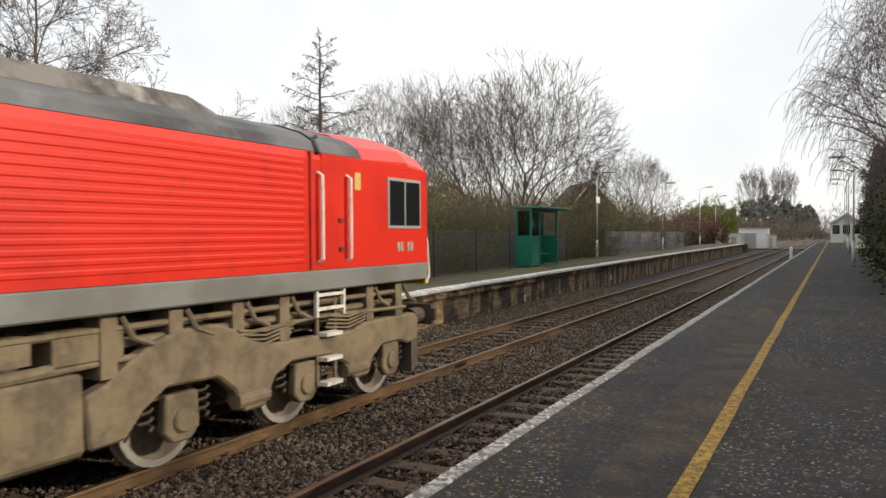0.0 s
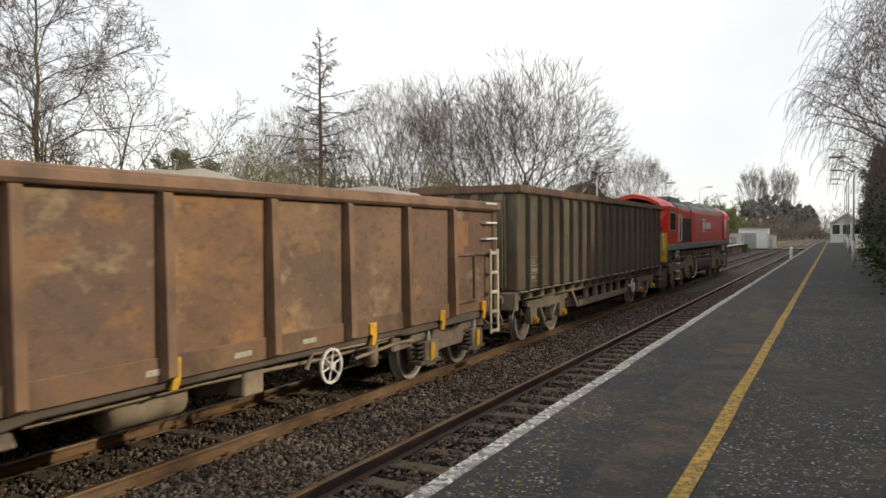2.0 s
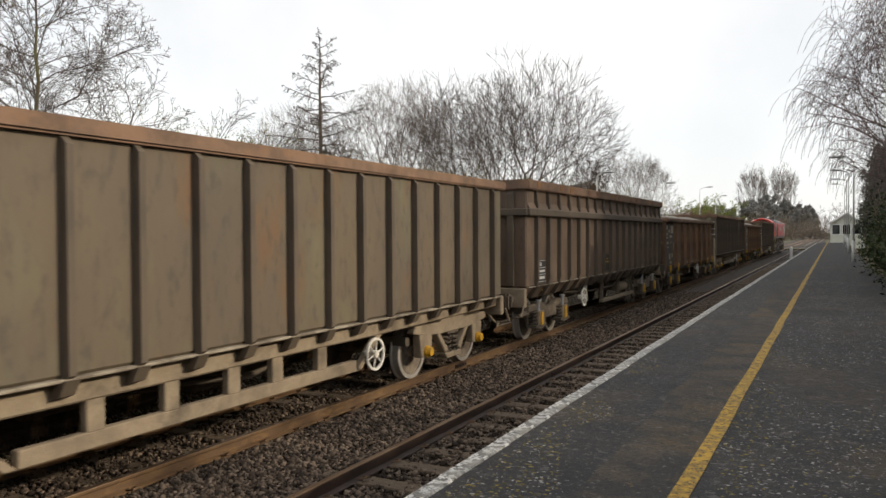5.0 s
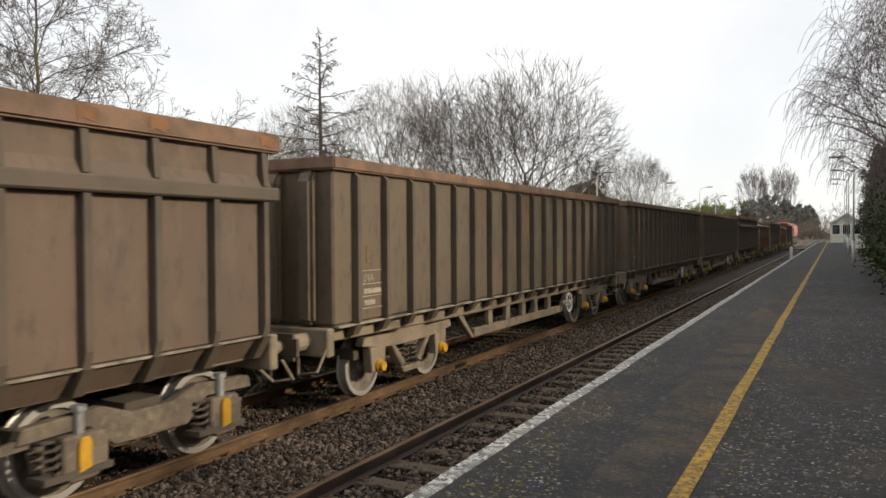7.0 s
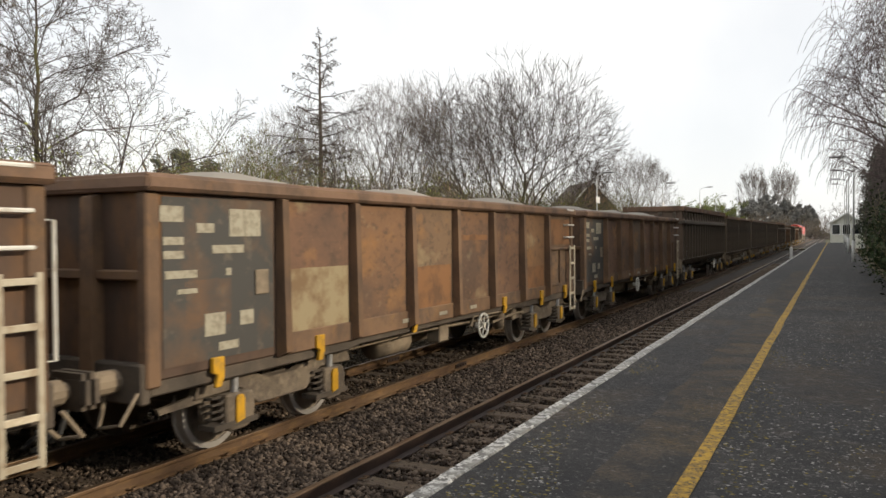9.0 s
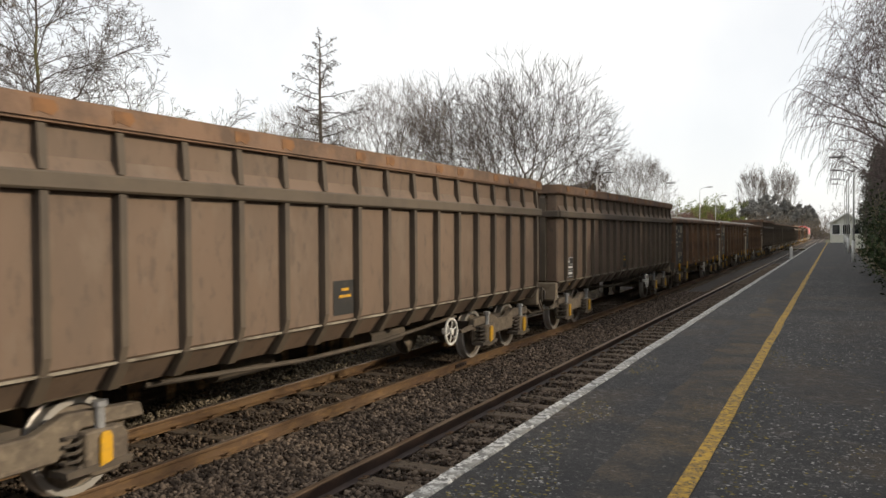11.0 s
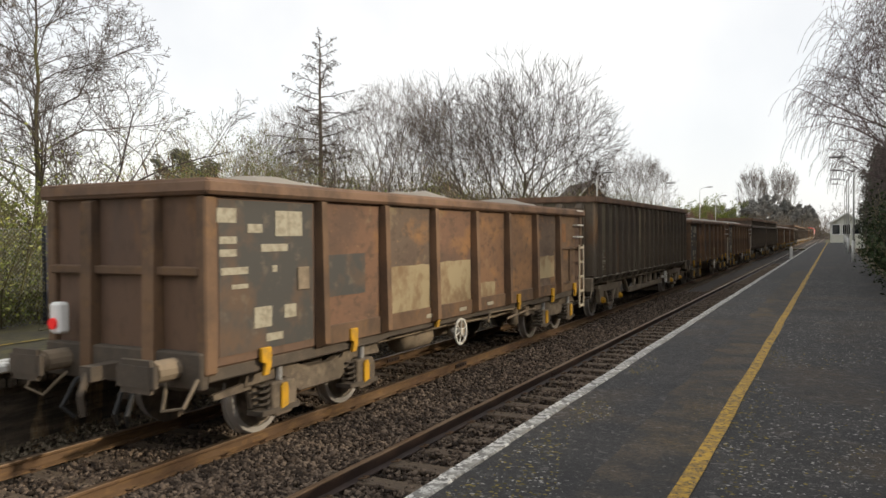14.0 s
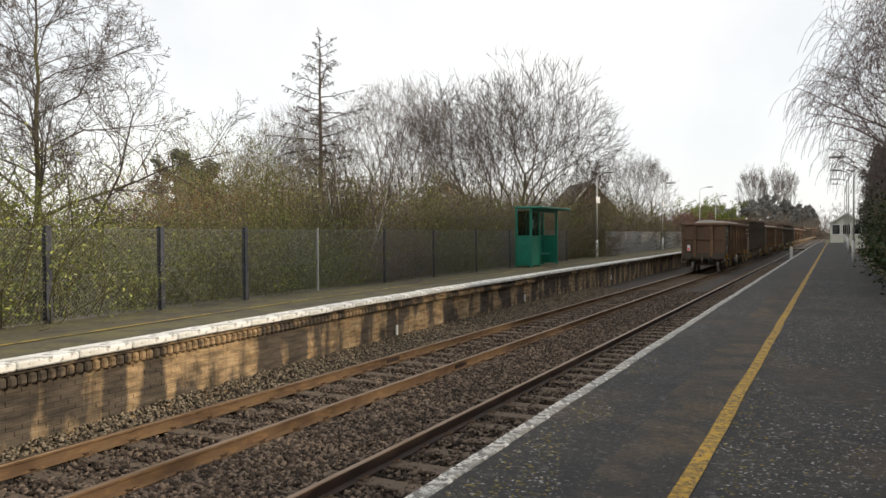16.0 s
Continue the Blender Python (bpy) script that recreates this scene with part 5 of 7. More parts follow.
def buffers(parent, y, out):
    for s in (-0.87, 0.87):
        bm = nb()
        rod(bm, (s, y, 1.0), (s, y + out * 0.30, 1.0), 0.12, 12)
        rod(bm, (s, y + out * 0.30, 1.0), (s, y + out * 0.46, 1.0), 0.085, 12)
        bf = part("buffer", bm, M_FRAME, parent)
        hd = nb()
        box(hd, s - 0.27, s + 0.27, y + out * 0.46, y + out * 0.53, 0.83, 1.17)
        part("buffer_head", soften(hd, 0.06, 2), M_FRAME_DARK, bf, "dark oval buffer head")
    bm = nb()
    box(bm, -0.09, 0.09, min(y, y + out * 0.42), max(y, y + out * 0.42), 0.86, 1.02)
    pipe(bm, [(0, y + out * 0.4, 0.95), (0.02, y + out * 0.5, 0.72), (0, y + out * 0.45, 0.5)], 0.04, 6)
    part("coupling", bm, M_FRAME_DARK, parent, "dark drawhook and coupling")
    for x, d in ((-0.38, 0.25), (0.38, 0.3), (0.55, 0.18)):
        bm = nb()
        pipe(bm, [(x, y, 0.9), (x, y + out * 0.25, 0.82), (x * 1.1, y + out * 0.4, 0.55), (x * 0.9, y + out * 0.3, 0.42)], 0.026, 6)
        part("brake_hose", bm, M_RUBBER, parent, "black hanging brake hose")
    for s in (-1, 1):
        part("shunter_handrail", pipe(nb(), [(s * 1.25, y + out * 0.05, 0.92), (s * 1.25, y + out * 0.25, 0.66), (s * 0.95, y + out * 0.25, 0.60), (s * 0.8, y + out * 0.05, 0.85)], 0.02, 6), M_FRAME, parent)


def side_rib(pts, w, material):
    """A rib on the wagon side: its outline in x, z."""
    return to_mesh("rib", extr_y(nb(), pts, -w / 2, w / 2), material)


def tub(bm, hx, L, z0, z1, t=0.06, taper=0.0):
    """An open box with wall thickness: outer walls, inner walls and a floor."""
    y0, y1 = 0.0, -L
    o0 = [(hx, y0), (-hx, y0), (-hx, y1), (hx, y1)]
    i0 = [(hx - t, y0 - t), (-hx + t, y0 - t), (-hx + t, y1 + t), (hx - t, y1 + t)]
    rings = [[(x * (1 - taper), y, z0) for x, y in o0], [(x, y, z1) for x, y in o0], [(x, y, z1) for x, y in i0], [(x, y, z0 + 0.12) for x, y in i0]]
    return loft(bm, rings)


def rim(hx, L, z0, z1, out, t=0.10):
    o0 = [(hx + out, out), (-hx - out, out), (-hx - out, -L - out), (hx + out, -L - out)]
    i0 = [(hx - t, -t), (-hx + t, -t), (-hx + t, -L + t), (hx - t, -L + t)]
    bm = nb()
    vs = [[bm.verts.new((x, y, z)) for x, y in r] for r, z in ((o0, z0), (o0, z1), (i0, z1 + 0.0), (i0, z0))]
    for k in range(4):
        a, b = vs[k], vs[(k + 1) % 4]
        for i in range(4):
            bm.faces.new((a[i], a[(i + 1) % 4], b[(i + 1) % 4], b[i]))
    return soften(bm, 0.025, 2)


def load_heap(L, hx, z, seed, amount):
    """Crushed stone that shows above the rim."""
    r = random.Random(seed)
    bm = nb()
    n, m = 30, 7
    rows = []
    for i in range(n):
        y = -0.5 - (L - 1.0) * i / (n - 1)
        row = []
        for j in range(m):
            x = (-hx + 0.1) + (2 * hx - 0.2) * j / (m - 1)
            h = amount * max(0, 0.5 + math.sin(i * 0.62 + seed) * 0.6) * (1 - (x / hx) ** 2)
            row.append(bm.verts.new((x, y, z + h + r.uniform(-0.03, 0.03))))
        rows.append(row)
    for a, b in zip(rows, rows[1:]):
        for i in range(m - 1):
            bm.faces.new((a[i], a[i + 1], b[i + 1], b[i]))
    return bm


def bars(parent, x, spec, material, label="faded lettering bar"):
    """Unreadable writing: plain bars (y, z, width, height) set on a side at x."""
    for y, z, w, h in spec:
        part("lettering_bar", box(nb(), x, x + 0.006, y - w, y, z, z + h), material, parent, label)


def lettering(text, parent, x, y, z, size, material, label="painted lettering"):
    """Readable writing set flat on a side at x, starting at y, z."""
    cu = bpy.data.curves.new("lettering", "FONT")
    cu.body, cu.size, cu.extrude = text, size * 1.4, 0.002
    tmp = new("lettering", cu)
    bpy.context.view_layer.update()
    me = bpy.data.meshes.new_from_object(tmp)
    bpy.data.objects.remove(tmp)
    me.materials.clear()
    me.materials.append(material)
    return share("lettering", me, parent, Matrix(((0, 0, 1, x + 0.003), (1, 0, 0, y), (0, 1, 0, z), (0, 0, 0, 1))), label)


HX = 1.24


def monster_wagon():
    """Tall ribbed box wagon on a trussed underframe."""
    ob = tagged(new("box_wagon"), "tall brown-grey ribbed steel box wagon on trussed underframe", "wagon", "tall ribbed wagons")
    L, zb, zt = 14.62, 1.20, 3.42
    part("body", soften(tub(nb(), HX, L, zb, zt), 0.03), M_MONSTER, ob)
    part("top_rim", rim(HX, L, zt - 0.15, zt + 0.02, 0.085), M_RIM, ob, "rust brown top rim")
    rib_r = side_rib([(HX, zb - 0.05), (HX + 0.10, zb + 0.02), (HX + 0.10, zt - 0.22), (HX, zt - 0.12)], 0.075, M_MON_RIB)
    rib_l = side_rib([(-HX, zb - 0.05), (-HX - 0.10, zb + 0.02), (-HX - 0.10, zt - 0.22), (-HX, zt - 0.12)], 0.11, M_MON_RIB)
    foot = nb()
    extr_y(foot, [(HX - 0.02, zb - 0.02), (HX + 0.10, zb - 0.02), (HX + 0.02, zb - 0.16), (HX - 0.10, zb - 0.20)], -0.075, 0.075)
    foot = to_mesh("rib_foot", foot, M_MON_RIB)
    n = 19
    for i in range(n):
        y = -0.50 - i * 13.64 / (n - 1)
        share("rib", rib_r, ob, pose(0, y, 0))
        share("rib", rib_l, ob, pose(0, y, 0))
        share("rib_foot", foot, ob, pose(0, y, 0))
    er = nb()
    extr_x(er, [(0.0, zb), (0.15, zb + 0.04), (0.15, zt - 0.30), (0.05, zt - 0.14), (0.0, zt - 0.14)], -0.13, 0.13)
    er = to_mesh("end_rib", soften(er, 0.05, 2), M_MONSTER)
    part("sill_ledge", soften(box(nb(), -HX - 0.055, HX + 0.055, -L + 0.04, -0.04, zb - 0.035, zb - 0.003), 0.008), M_DUST, ob, "pale dusty ledge under the sides")
    for x in (-0.86, -0.29, 0.29, 0.86):
        share("end_rib", er, ob, pose(x, 0, 0))
        share("end_rib", er, ob, pose(-x, -L, 0, 0, 0, 180))
    bm = nb()
    for s in (-1, 1):
        a, c = sorted((s * 0.98, s * 1.14))
        extr_x(bm, [(0.0, 1.16), (0.0, 0.98), (-4.4, 0.93), (-L + 4.4, 0.93), (-L, 0.98), (-L, 1.16)], a, c)
    for y in (0.0, -1.9, -5, -L / 2, -L + 5, -L + 1.9, -L):
        box(bm, -0.98, 0.98, y - 0.08, y + 0.08, 0.92, 1.15)
    box(bm, -1.24, 1.24, -0.02, 0.14, 0.80, 1.18)
    box(bm, -1.24, 1.24, -L - 0.14, -L + 0.02, 0.80, 1.18)
    part("sole_bar", soften(bm, 0.02), M_FRAME, ob)
    for s in (-1, 1):
        a, c = sorted((s * 1.02, s * 1.12))
        bm = nb()
        box(bm, a, c, -9.95, -4.95, 0.48, 0.64)
        for y0, y1 in ((-4.42, -4.95), (-10.45, -9.95)):
            extr_x(bm, [(y0, 0.94), (y0 + (0.18 if y0 > -7 else -0.18), 0.94), (y1 + (0.12 if y0 > -7 else -0.12), 0.48), (y1, 0.48)], a, c)
        for y in (-5.75, -6.65, -7.4, -8.3, -9.2):
            box(bm, a, c, y - 0.10, y + 0.10, 0.63, 0.94)
        part("truss", soften(bm, 0.012), M_FRAME, ob)
    bm = nb()
    pipe(bm, [(0.6, -5.2, 0.9), (0.7, -6.6, 0.7), (0.5, -8.0, 0.75), (0.6, -9.4, 0.85)], 0.035, 6)
    rod(bm, (0.2, -6.0, 0.72), (0.2, -7.2, 0.72), 0.2, 12)
    rod(bm, (-0.3, -8.0, 0.68), (-0.3, -9.0, 0.68), 0.16, 12)
    part("brake_gear", bm, M_FRAME_DARK, ob, "grimy brake cylinders and rods")
    bogie_y25(ob, -1.85, 2.0, True)
    bogie_y25(ob, -12.3, 2.0, True)
    hand_wheel(ob, -4.68, 0.70, 0.235)
    buffers(ob, 0.14, 1)
    buffers(ob, -L - 0.14, -1)
    lettering("JNA", ob, HX + 0.004, -13.92, 1.75, 0.115, M_LETTER_DULL)
    bars(ob, HX + 0.004, [(-13.42, 1.90, 0.52, 0.012), (-13.42, 1.71, 0.52, 0.012), (-13.42, 1.54, 0.52, 0.012), (-13.42, 1.37, 0.52, 0.012), (-13.45, 1.58, 0.46, 0.07), (-13.62, 1.42, 0.28, 0.07)], M_LETTER_DULL)
    lettering("E", ob, HX + 0.004, -13.86, 2.02, 0.24, M_PATCH_RUST)
    heap = part("stone_load", load_heap(L, HX, 2.9, 2, 0.3), M_STONE_LOAD, ob, "grey crushed stone load")
    return ob


def ladder_wagon(dark_end=True):
    """Lower rusty box wagon with eight panels and a corner ladder."""
    ob = tagged(new("ladder_wagon"), "rusty orange-brown steel box wagon with white corner ladder", "wagon", "rusty ladder wagons")
    L, zb, zt = 13.2, 0.98, 3.0
    part("body", soften(tub(nb(), HX, L, zb, zt), 0.03), M_RUST, ob)
    part("top_rim", soften(rim(HX, L, zt - 0.16, zt + 0.02, 0.11), 0.02, 1), M_RIM, ob, "rust brown top rim")
    ribs = (-1.92, -3.48, -5.06, -6.62, -8.2, -9.75, -11.28)
    rr = side_rib([(HX, zb - 0.02), (HX + 0.15, zb + 0.05), (HX + 0.11, zt - 0.17), (HX, zt - 0.15)], 0.115, M_RUST_RIB)
    rl = side_rib([(-HX, zb - 0.02), (-HX - 0.15, zb + 0.05), (-HX - 0.11, zt - 0.17), (-HX, zt - 0.15)], 0.14, M_RUST_RIB)
    sheet = to_mesh("side_sheet", soften(box(nb(), -0.70, 0.70, -0.70, 0.70, zb + 0.02, zt - 0.16), 0.002), M_SHEET)
    sheet.transform(Matrix.Diagonal((0.002, 1, 1, 1)))
    for y0, y1 in zip((-0.42,) + ribs, ribs):
        k = (y0 - y1 - 0.15) / 1.40
        share("side_sheet", sheet, ob, pose(HX + 0.0012, (y0 + y1) / 2, 0) @ Matrix.Diagonal((1, k, 1, 1)), "weathered painted side sheet")
    for y in ribs:
        share("rib", rr, ob, pose(0, y, 0))
        share("rib", rl, ob, pose(0, y, 0))
    corner = to_mesh("corner_post", soften(box(nb(), -0.07, 0.07, -0.09, 0.09, zb - 0.05, zt - 0.16), 0.02), M_RUST_RIB)
    for x in (-1.2, 1.2):
        share("corner_post", corner, ob, pose(x, -L + 0.02, 0))
        share("corner_post", corner, ob, pose(x, -0.04, 0))
    endp = nb()
    extr_x(endp, [(0.0, zb - 0.1), (0.16, zb - 0.05), (0.12, zt - 0.2), (0.0, zt - 0.16)], -0.09, 0.09)
    endp = to_mesh("end_post", endp, M_RUST_RIB)
    bar = to_mesh("end_bar", soften(box(nb(), -1.18, 1.18, 0.0, 0.09, 1.98, 2.08), 0.015), M_RUST_RIB)
    for x in (-0.5, 0.5):
        share("end_post", endp, ob, pose(x, 0, 0))
        share("end_post", endp, ob, pose(x, -L, 0, 0, 0, 180))
    share("end_bar", bar, ob)
    share("end_bar", bar, ob, pose(0, -L, 0, 0, 0, 180))
    # access recess and ladder at the front corner
    bm = nb()
    box(bm, HX + 0.005, HX + 0.045, -1.85, -0.12, 2.02, 2.08)
    box(bm, HX + 0.005, HX + 0.045, -1.0, -0.93, 1.2, 2.02)
    box(bm, HX + 0.005, HX + 0.045, -1.85, -1.0, 1.18, 1.24)
    part("corner_frame", soften(bm, 0.01), M_RUST_RIB, ob)
    for y in (-0.08, -0.42):
        part("ladder_stile", soften(box(nb(), HX + 0.09, HX + 0.12, y - 0.03, y + 0.03, 0.52, 2.12), 0.006), M_LADDER, ob, "cream painted steel ladder side")
    rung = to_mesh("ladder_rung", soften(box(nb(), HX + 0.085, HX + 0.115, -0.40, -0.10, -0.03, 0.03), 0.006), M_LADDER)
    for k in range(5):
        share("ladder_rung", rung, ob, pose(0, 0, 0.57 + k * 0.37), "cream painted steel rung")
    hr = nb()
    pipe(hr, [(HX - 0.1, 0.02, 2.55), (HX - 0.04, 0.16, 2.55), (HX - 0.04, 0.16, 1.35), (HX - 0.1, 0.02, 1.35)], 0.018, 6)
    for z in (2.32, 2.62, 2.98):
        pipe(hr, [(HX, -0.12, z), (HX + 0.10, -0.12, z), (HX + 0.10, -0.62, z), (HX, -0.62, z)], 0.02, 6)
    part("grab_rail", hr, M_RAIL_WHITE, ob, "pale steel grab rails")
    # end panel with writing, patches, notice plates
    part("end_panel", box(nb(), HX, HX + 0.008, -13.05, -11.4, 1.10, 2.80), M_PANEL_DARK, ob, "dark repainted data panel")
    bars(ob, HX + 0.009, [(-12.78, 2.55, 0.30, 0.16), (-12.35, 2.44, 0.25, 0.10), (-11.62, 2.40, 0.50, 0.30), (-12.78, 2.32, 0.26, 0.08), (-12.78, 2.18, 0.26, 0.08), (-11.9, 2.22, 0.48, 0.09), (-12.60, 1.98, 0.42, 0.08), (-12.1, 1.98, 0.08, 0.08), (-12.60, 1.82, 0.26, 0.05), (-12.2, 1.35, 0.30, 0.24), (-11.75, 1.42, 0.22, 0.16), (-12.0, 1.18, 0.30, 0.09)], M_LETTER_DULL, "faded cream data panel")
    part("notice_plate", soften(box(nb(), HX + 0.009, HX + 0.03, -11.72, -11.5, 1.74, 2.02), 0.006), M_FRAME, ob, "grey metal notice holder")
    for y0, y1, z0, z1, m in LADDER_PATCH:
        part("paint_patch", box(nb(), HX, HX + 0.005, y0, y1, z0, z1), m, ob, "weathered paint patch")
    for s in (-1, 1):
        a, c = sorted((s * HX, s * (HX + 0.03)))
        part("side_sill", soften(box(nb(), a, c, -11.2, -2.0, 0.975, 1.23), 0.01), M_RUST_RIB, ob)
    bars(ob, HX + 0.032, [(-8.16, 1.06, 0.28, 0.06), (-5.76, 1.06, 0.28, 0.06), (-6.96, 1.06, 0.28, 0.06)], M_LETTER_DULL)
    for s in (-1, 1):
        a, c = sorted((s * 1.08, s * 1.22))
        part("sole_bar", soften(extr_x(nb(), [(0.0, 1.0), (0.0, 0.84), (-3.4, 0.84), (-3.7, 0.88), (-L + 3.7, 0.88), (-L + 3.4, 0.84), (-L, 0.84), (-L, 1.0)], a, c), 0.02), M_FRAME_DARK, ob)
    part("centre_sill", box(nb(), -0.25, 0.25, -L, 0, 0.78, 0.97), M_FRAME_DARK, ob)
    beam = to_mesh("cross_beam", box(nb(), -1.08, 1.08, -0.08, 0.08, 0.82, 0.965), M_FRAME_DARK)
    for y in (-1.65, -4, -L / 2, -L + 4, -L + 2.15):
        share("cross_beam", beam, ob, pose(0, y, 0))
    for y in (0.06, -L - 0.06):
        part("headstock", soften(box(nb(), -1.24, 1.24, y - 0.06, y + 0.06, 0.78, 1.18), 0.02), M_FRAME_DARK, ob)
    hk = to_mesh("lashing_hook", soften(extr_x(nb(), [(-0.085, 0.14), (0.085, 0.14), (0.08, -0.08), (0.04, -0.18), (-0.05, -0.18), (-0.015, -0.05), (-0.085, -0.02)], HX + 0.012, HX + 0.065), 0.008), M_YELLOW_BIT)
    for y, z in ((-8.1, 1.06), (-2.3, 1.0), (-10.55, 1.0), (-4.45, 1.02), (-12.35, 0.98), (-0.62, 1.02)):
        share("lashing_hook", hk, ob, pose(0, y, z), "yellow painted lashing hook")
    part("air_reservoir", rod(nb(), (0.75, -7.6, 0.68), (0.75, -8.5, 0.68), 0.20, 14), M_FRAME, ob, smooth=True)
    part("air_reservoir", rod(nb(), (0.5, -6.3, 0.66), (0.5, -7.0, 0.66), 0.15, 12), M_FRAME, ob, smooth=True)
    part("valve_box", soften(box(nb(), 0.85, 1.1, -6.9, -6.55, 0.55, 0.85), 0.02), M_FRAME, ob)
    bm = nb()
    rod(bm, (0.98, -4.05, 0.50), (0.98, -4.05, 0.86), 0.12, 12)
    rod(bm, (0.98, -4.05, 0.46), (0.98, -4.05, 0.50), 0.09, 12)
    part("brake_cylinder", bm, M_FRAME, ob, smooth=True)
    part("relay_valve", soften(box(nb(), 0.92, 1.12, -3.62, -3.38, 0.60, 0.86), 0.03), M_FRAME, ob)
    for pts in ([(1.0, -3.2, 0.80), (1.05, -5.2, 0.76), (1.05, -7.5, 0.82), (1.0, -9.5, 0.80)], [(1.15, -3.1, 0.90), (1.18, -4.3, 0.86), (1.2, -5.75, 0.90), (1.22, -5.9, 0.72)], [(1.10, -3.0, 0.72), (1.12, -3.5, 0.74), (1.08, -4.6, 0.66)]):
        part("brake_pipe", pipe(nb(), pts, 0.026, 6) or nb(), M_FRAME, ob)
    bogie_y25(ob, -1.64, 1.8, False)
    bogie_y25(ob, -11.05, 1.8, False)
    hand_wheel(ob, -5.42, 0.70, 0.235)
    buffers(ob, 0.12, 1)
    buffers(ob, -L - 0.12, -1)
    part("stone_load", load_heap(L, HX, 2.86, 5, 0.34), M_STONE_LOAD, ob, "pale crushed stone load")
    return ob


LADDER_PATCH = ((-1.75, -1.2, 2.2, 2.65, M_PATCH_RUST),)


def tall_wagon():
    """High two-tier box wagon: extended sides above a heavy waist rail."""
    ob = tagged(new("extended_wagon"), "high brown box wagon with extended upper sides and waist rail", "wagon", "extended box wagons")
    L, zb, zt, zm = 13.95, 1.25, 3.56, 2.90
    part("body", soften(tub(nb(), HX, L, zb, zt), 0.03), M_TALL, ob)
    part("top_rim", rim(HX, L, zt - 0.20, zt + 0.02, 0.10), M_RIM, ob, "rust brown top rim with orange marks")
    bm = nb()
    for s in (-1, 1):
        a, c = sorted((s * HX, s * (HX + 0.11)))
        box(bm, a, c, -L - 0.05, 0.05, zm - 0.10, zm + 0.06)
    box(bm, -HX - 0.05, HX + 0.05, 0.0, 0.11, zm - 0.10, zm + 0.06)
    box(bm, -HX - 0.05, HX + 0.05, -L - 0.11, -L, zm - 0.10, zm + 0.06)
    for sd in (-1, 1):
        part("slope_sheet", loft(nb(), [[(sd * HX, y, zb), (sd * (HX - 0.20), y, zb - 0.26), (sd * (HX - 0.24), y, zb - 0.26), (sd * (HX - 0.06), y, zb)] for y in (-0.05, -L + 0.05)]), M_TALL, ob)
        part("sill_ledge", box(nb(), *sorted((sd * HX, sd * (HX + 0.035))), -L + 0.04, -0.04, zb - 0.012, zb + 0.012), M_DUST, ob, "pale dusty ledge under the sides")
        part("inner_slope", loft(nb(), [[(sd * HX, y, zm + 0.06), (sd * (HX + 0.06), y, zm + 0.062), (sd * HX, y, zm + 0.19)] for y in (-0.05, -L + 0.05)]), M_TALL, ob, "dusty sloping ledge above the waist rail")
    part("waist_rail", soften(bm, 0.02), M_MON_RIB, ob)
    n = 18
    lo = side_rib([(HX, zb - 0.1), (HX + 0.02, zb - 0.1), (HX + 0.09, zb + 0.15), (HX + 0.09, zm - 0.11), (HX, zm - 0.11)], 0.08, M_MON_RIB)
    hi = side_rib([(HX, zm + 0.07), (HX + 0.09, zm + 0.07), (HX + 0.06, zt - 0.21), (HX, zt - 0.19)], 0.08, M_MON_RIB)
    foot = nb()
    extr_y(foot, [(HX - 0.02, zb + 0.0), (HX + 0.09, zb + 0.0), (HX - 0.08, zb - 0.26), (HX - 0.22, zb - 0.26)], -0.06, 0.06)
    foot = to_mesh("rib_foot", foot, M_MON_RIB)
    flip = Matrix.Rotation(math.pi, 4, "Z")
    for i in range(n):
        y = -0.17 - i * 0.78
        for me, nm in ((lo, "rib"), (hi, "upper_rib"), (foot, "rib_foot")):
            share(nm, me, ob, pose(0, y, 0))
            share(nm, me, ob, pose(0, y, 0) @ flip)
        if i % 3 != 1:
            part("rim_mark", extr_x(nb(), [(y - 0.11, zt - 0.02), (y + 0.10, zt - 0.02), (y + 0.13, zt - 0.09), (y + 0.07, zt - 0.15), (y - 0.04, zt - 0.12), (y - 0.10, zt - 0.15)], HX + 0.10, HX + 0.106), M_PATCH_RUST, ob, "orange rust mark on the rim")
    er = nb()
    extr_x(er, [(0.0, zb), (0.10, zb + 0.04), (0.10, zt - 0.30), (0.0, zt - 0.2)], -0.07, 0.07)
    er = to_mesh("end_rib", er, M_MON_RIB)
    for x in (-0.9, -0.3, 0.3, 0.9):
        share("end_rib", er, ob, pose(x, 0, 0))
        share("end_rib", er, ob, pose(-x, -L, 0, 0, 0, 180))
    bm = nb()
    for s in (-1, 1):
        extr_x(bm, [(0.0, 1.2), (0.0, 0.96), (-4, 0.98), (-L + 4, 0.98), (-L, 0.96), (-L, 1.2)], s * 0.9, s * 1.04)
    for y in (0.0, -1.6, -5, -L / 2, -L + 5, -L + 1.9, -L):
        box(bm, -0.9, 0.9, y - 0.08, y + 0.08, 0.95, 1.18)
    box(bm, -1.24, 1.24, -0.02, 0.12, 0.82, 1.24)
    box(bm, -1.24, 1.24, -L - 0.12, -L + 0.02, 0.82, 1.24)
    part("sole_bar", soften(bm, 0.02), M_FRAME, ob)
    bm = nb()
    rod(bm, (0.7, -5.2, 0.82), (0.7, -6.2, 0.82), 0.17, 12)
    rod(bm, (0.3, -8.0, 0.8), (0.3, -9.0, 0.8), 0.2, 12)
    pipe(bm, [(0.9, -3.4, 0.9), (0.95, -6, 0.78), (0.95, -8, 0.78), (0.9, -10.5, 0.9)], 0.03, 6)
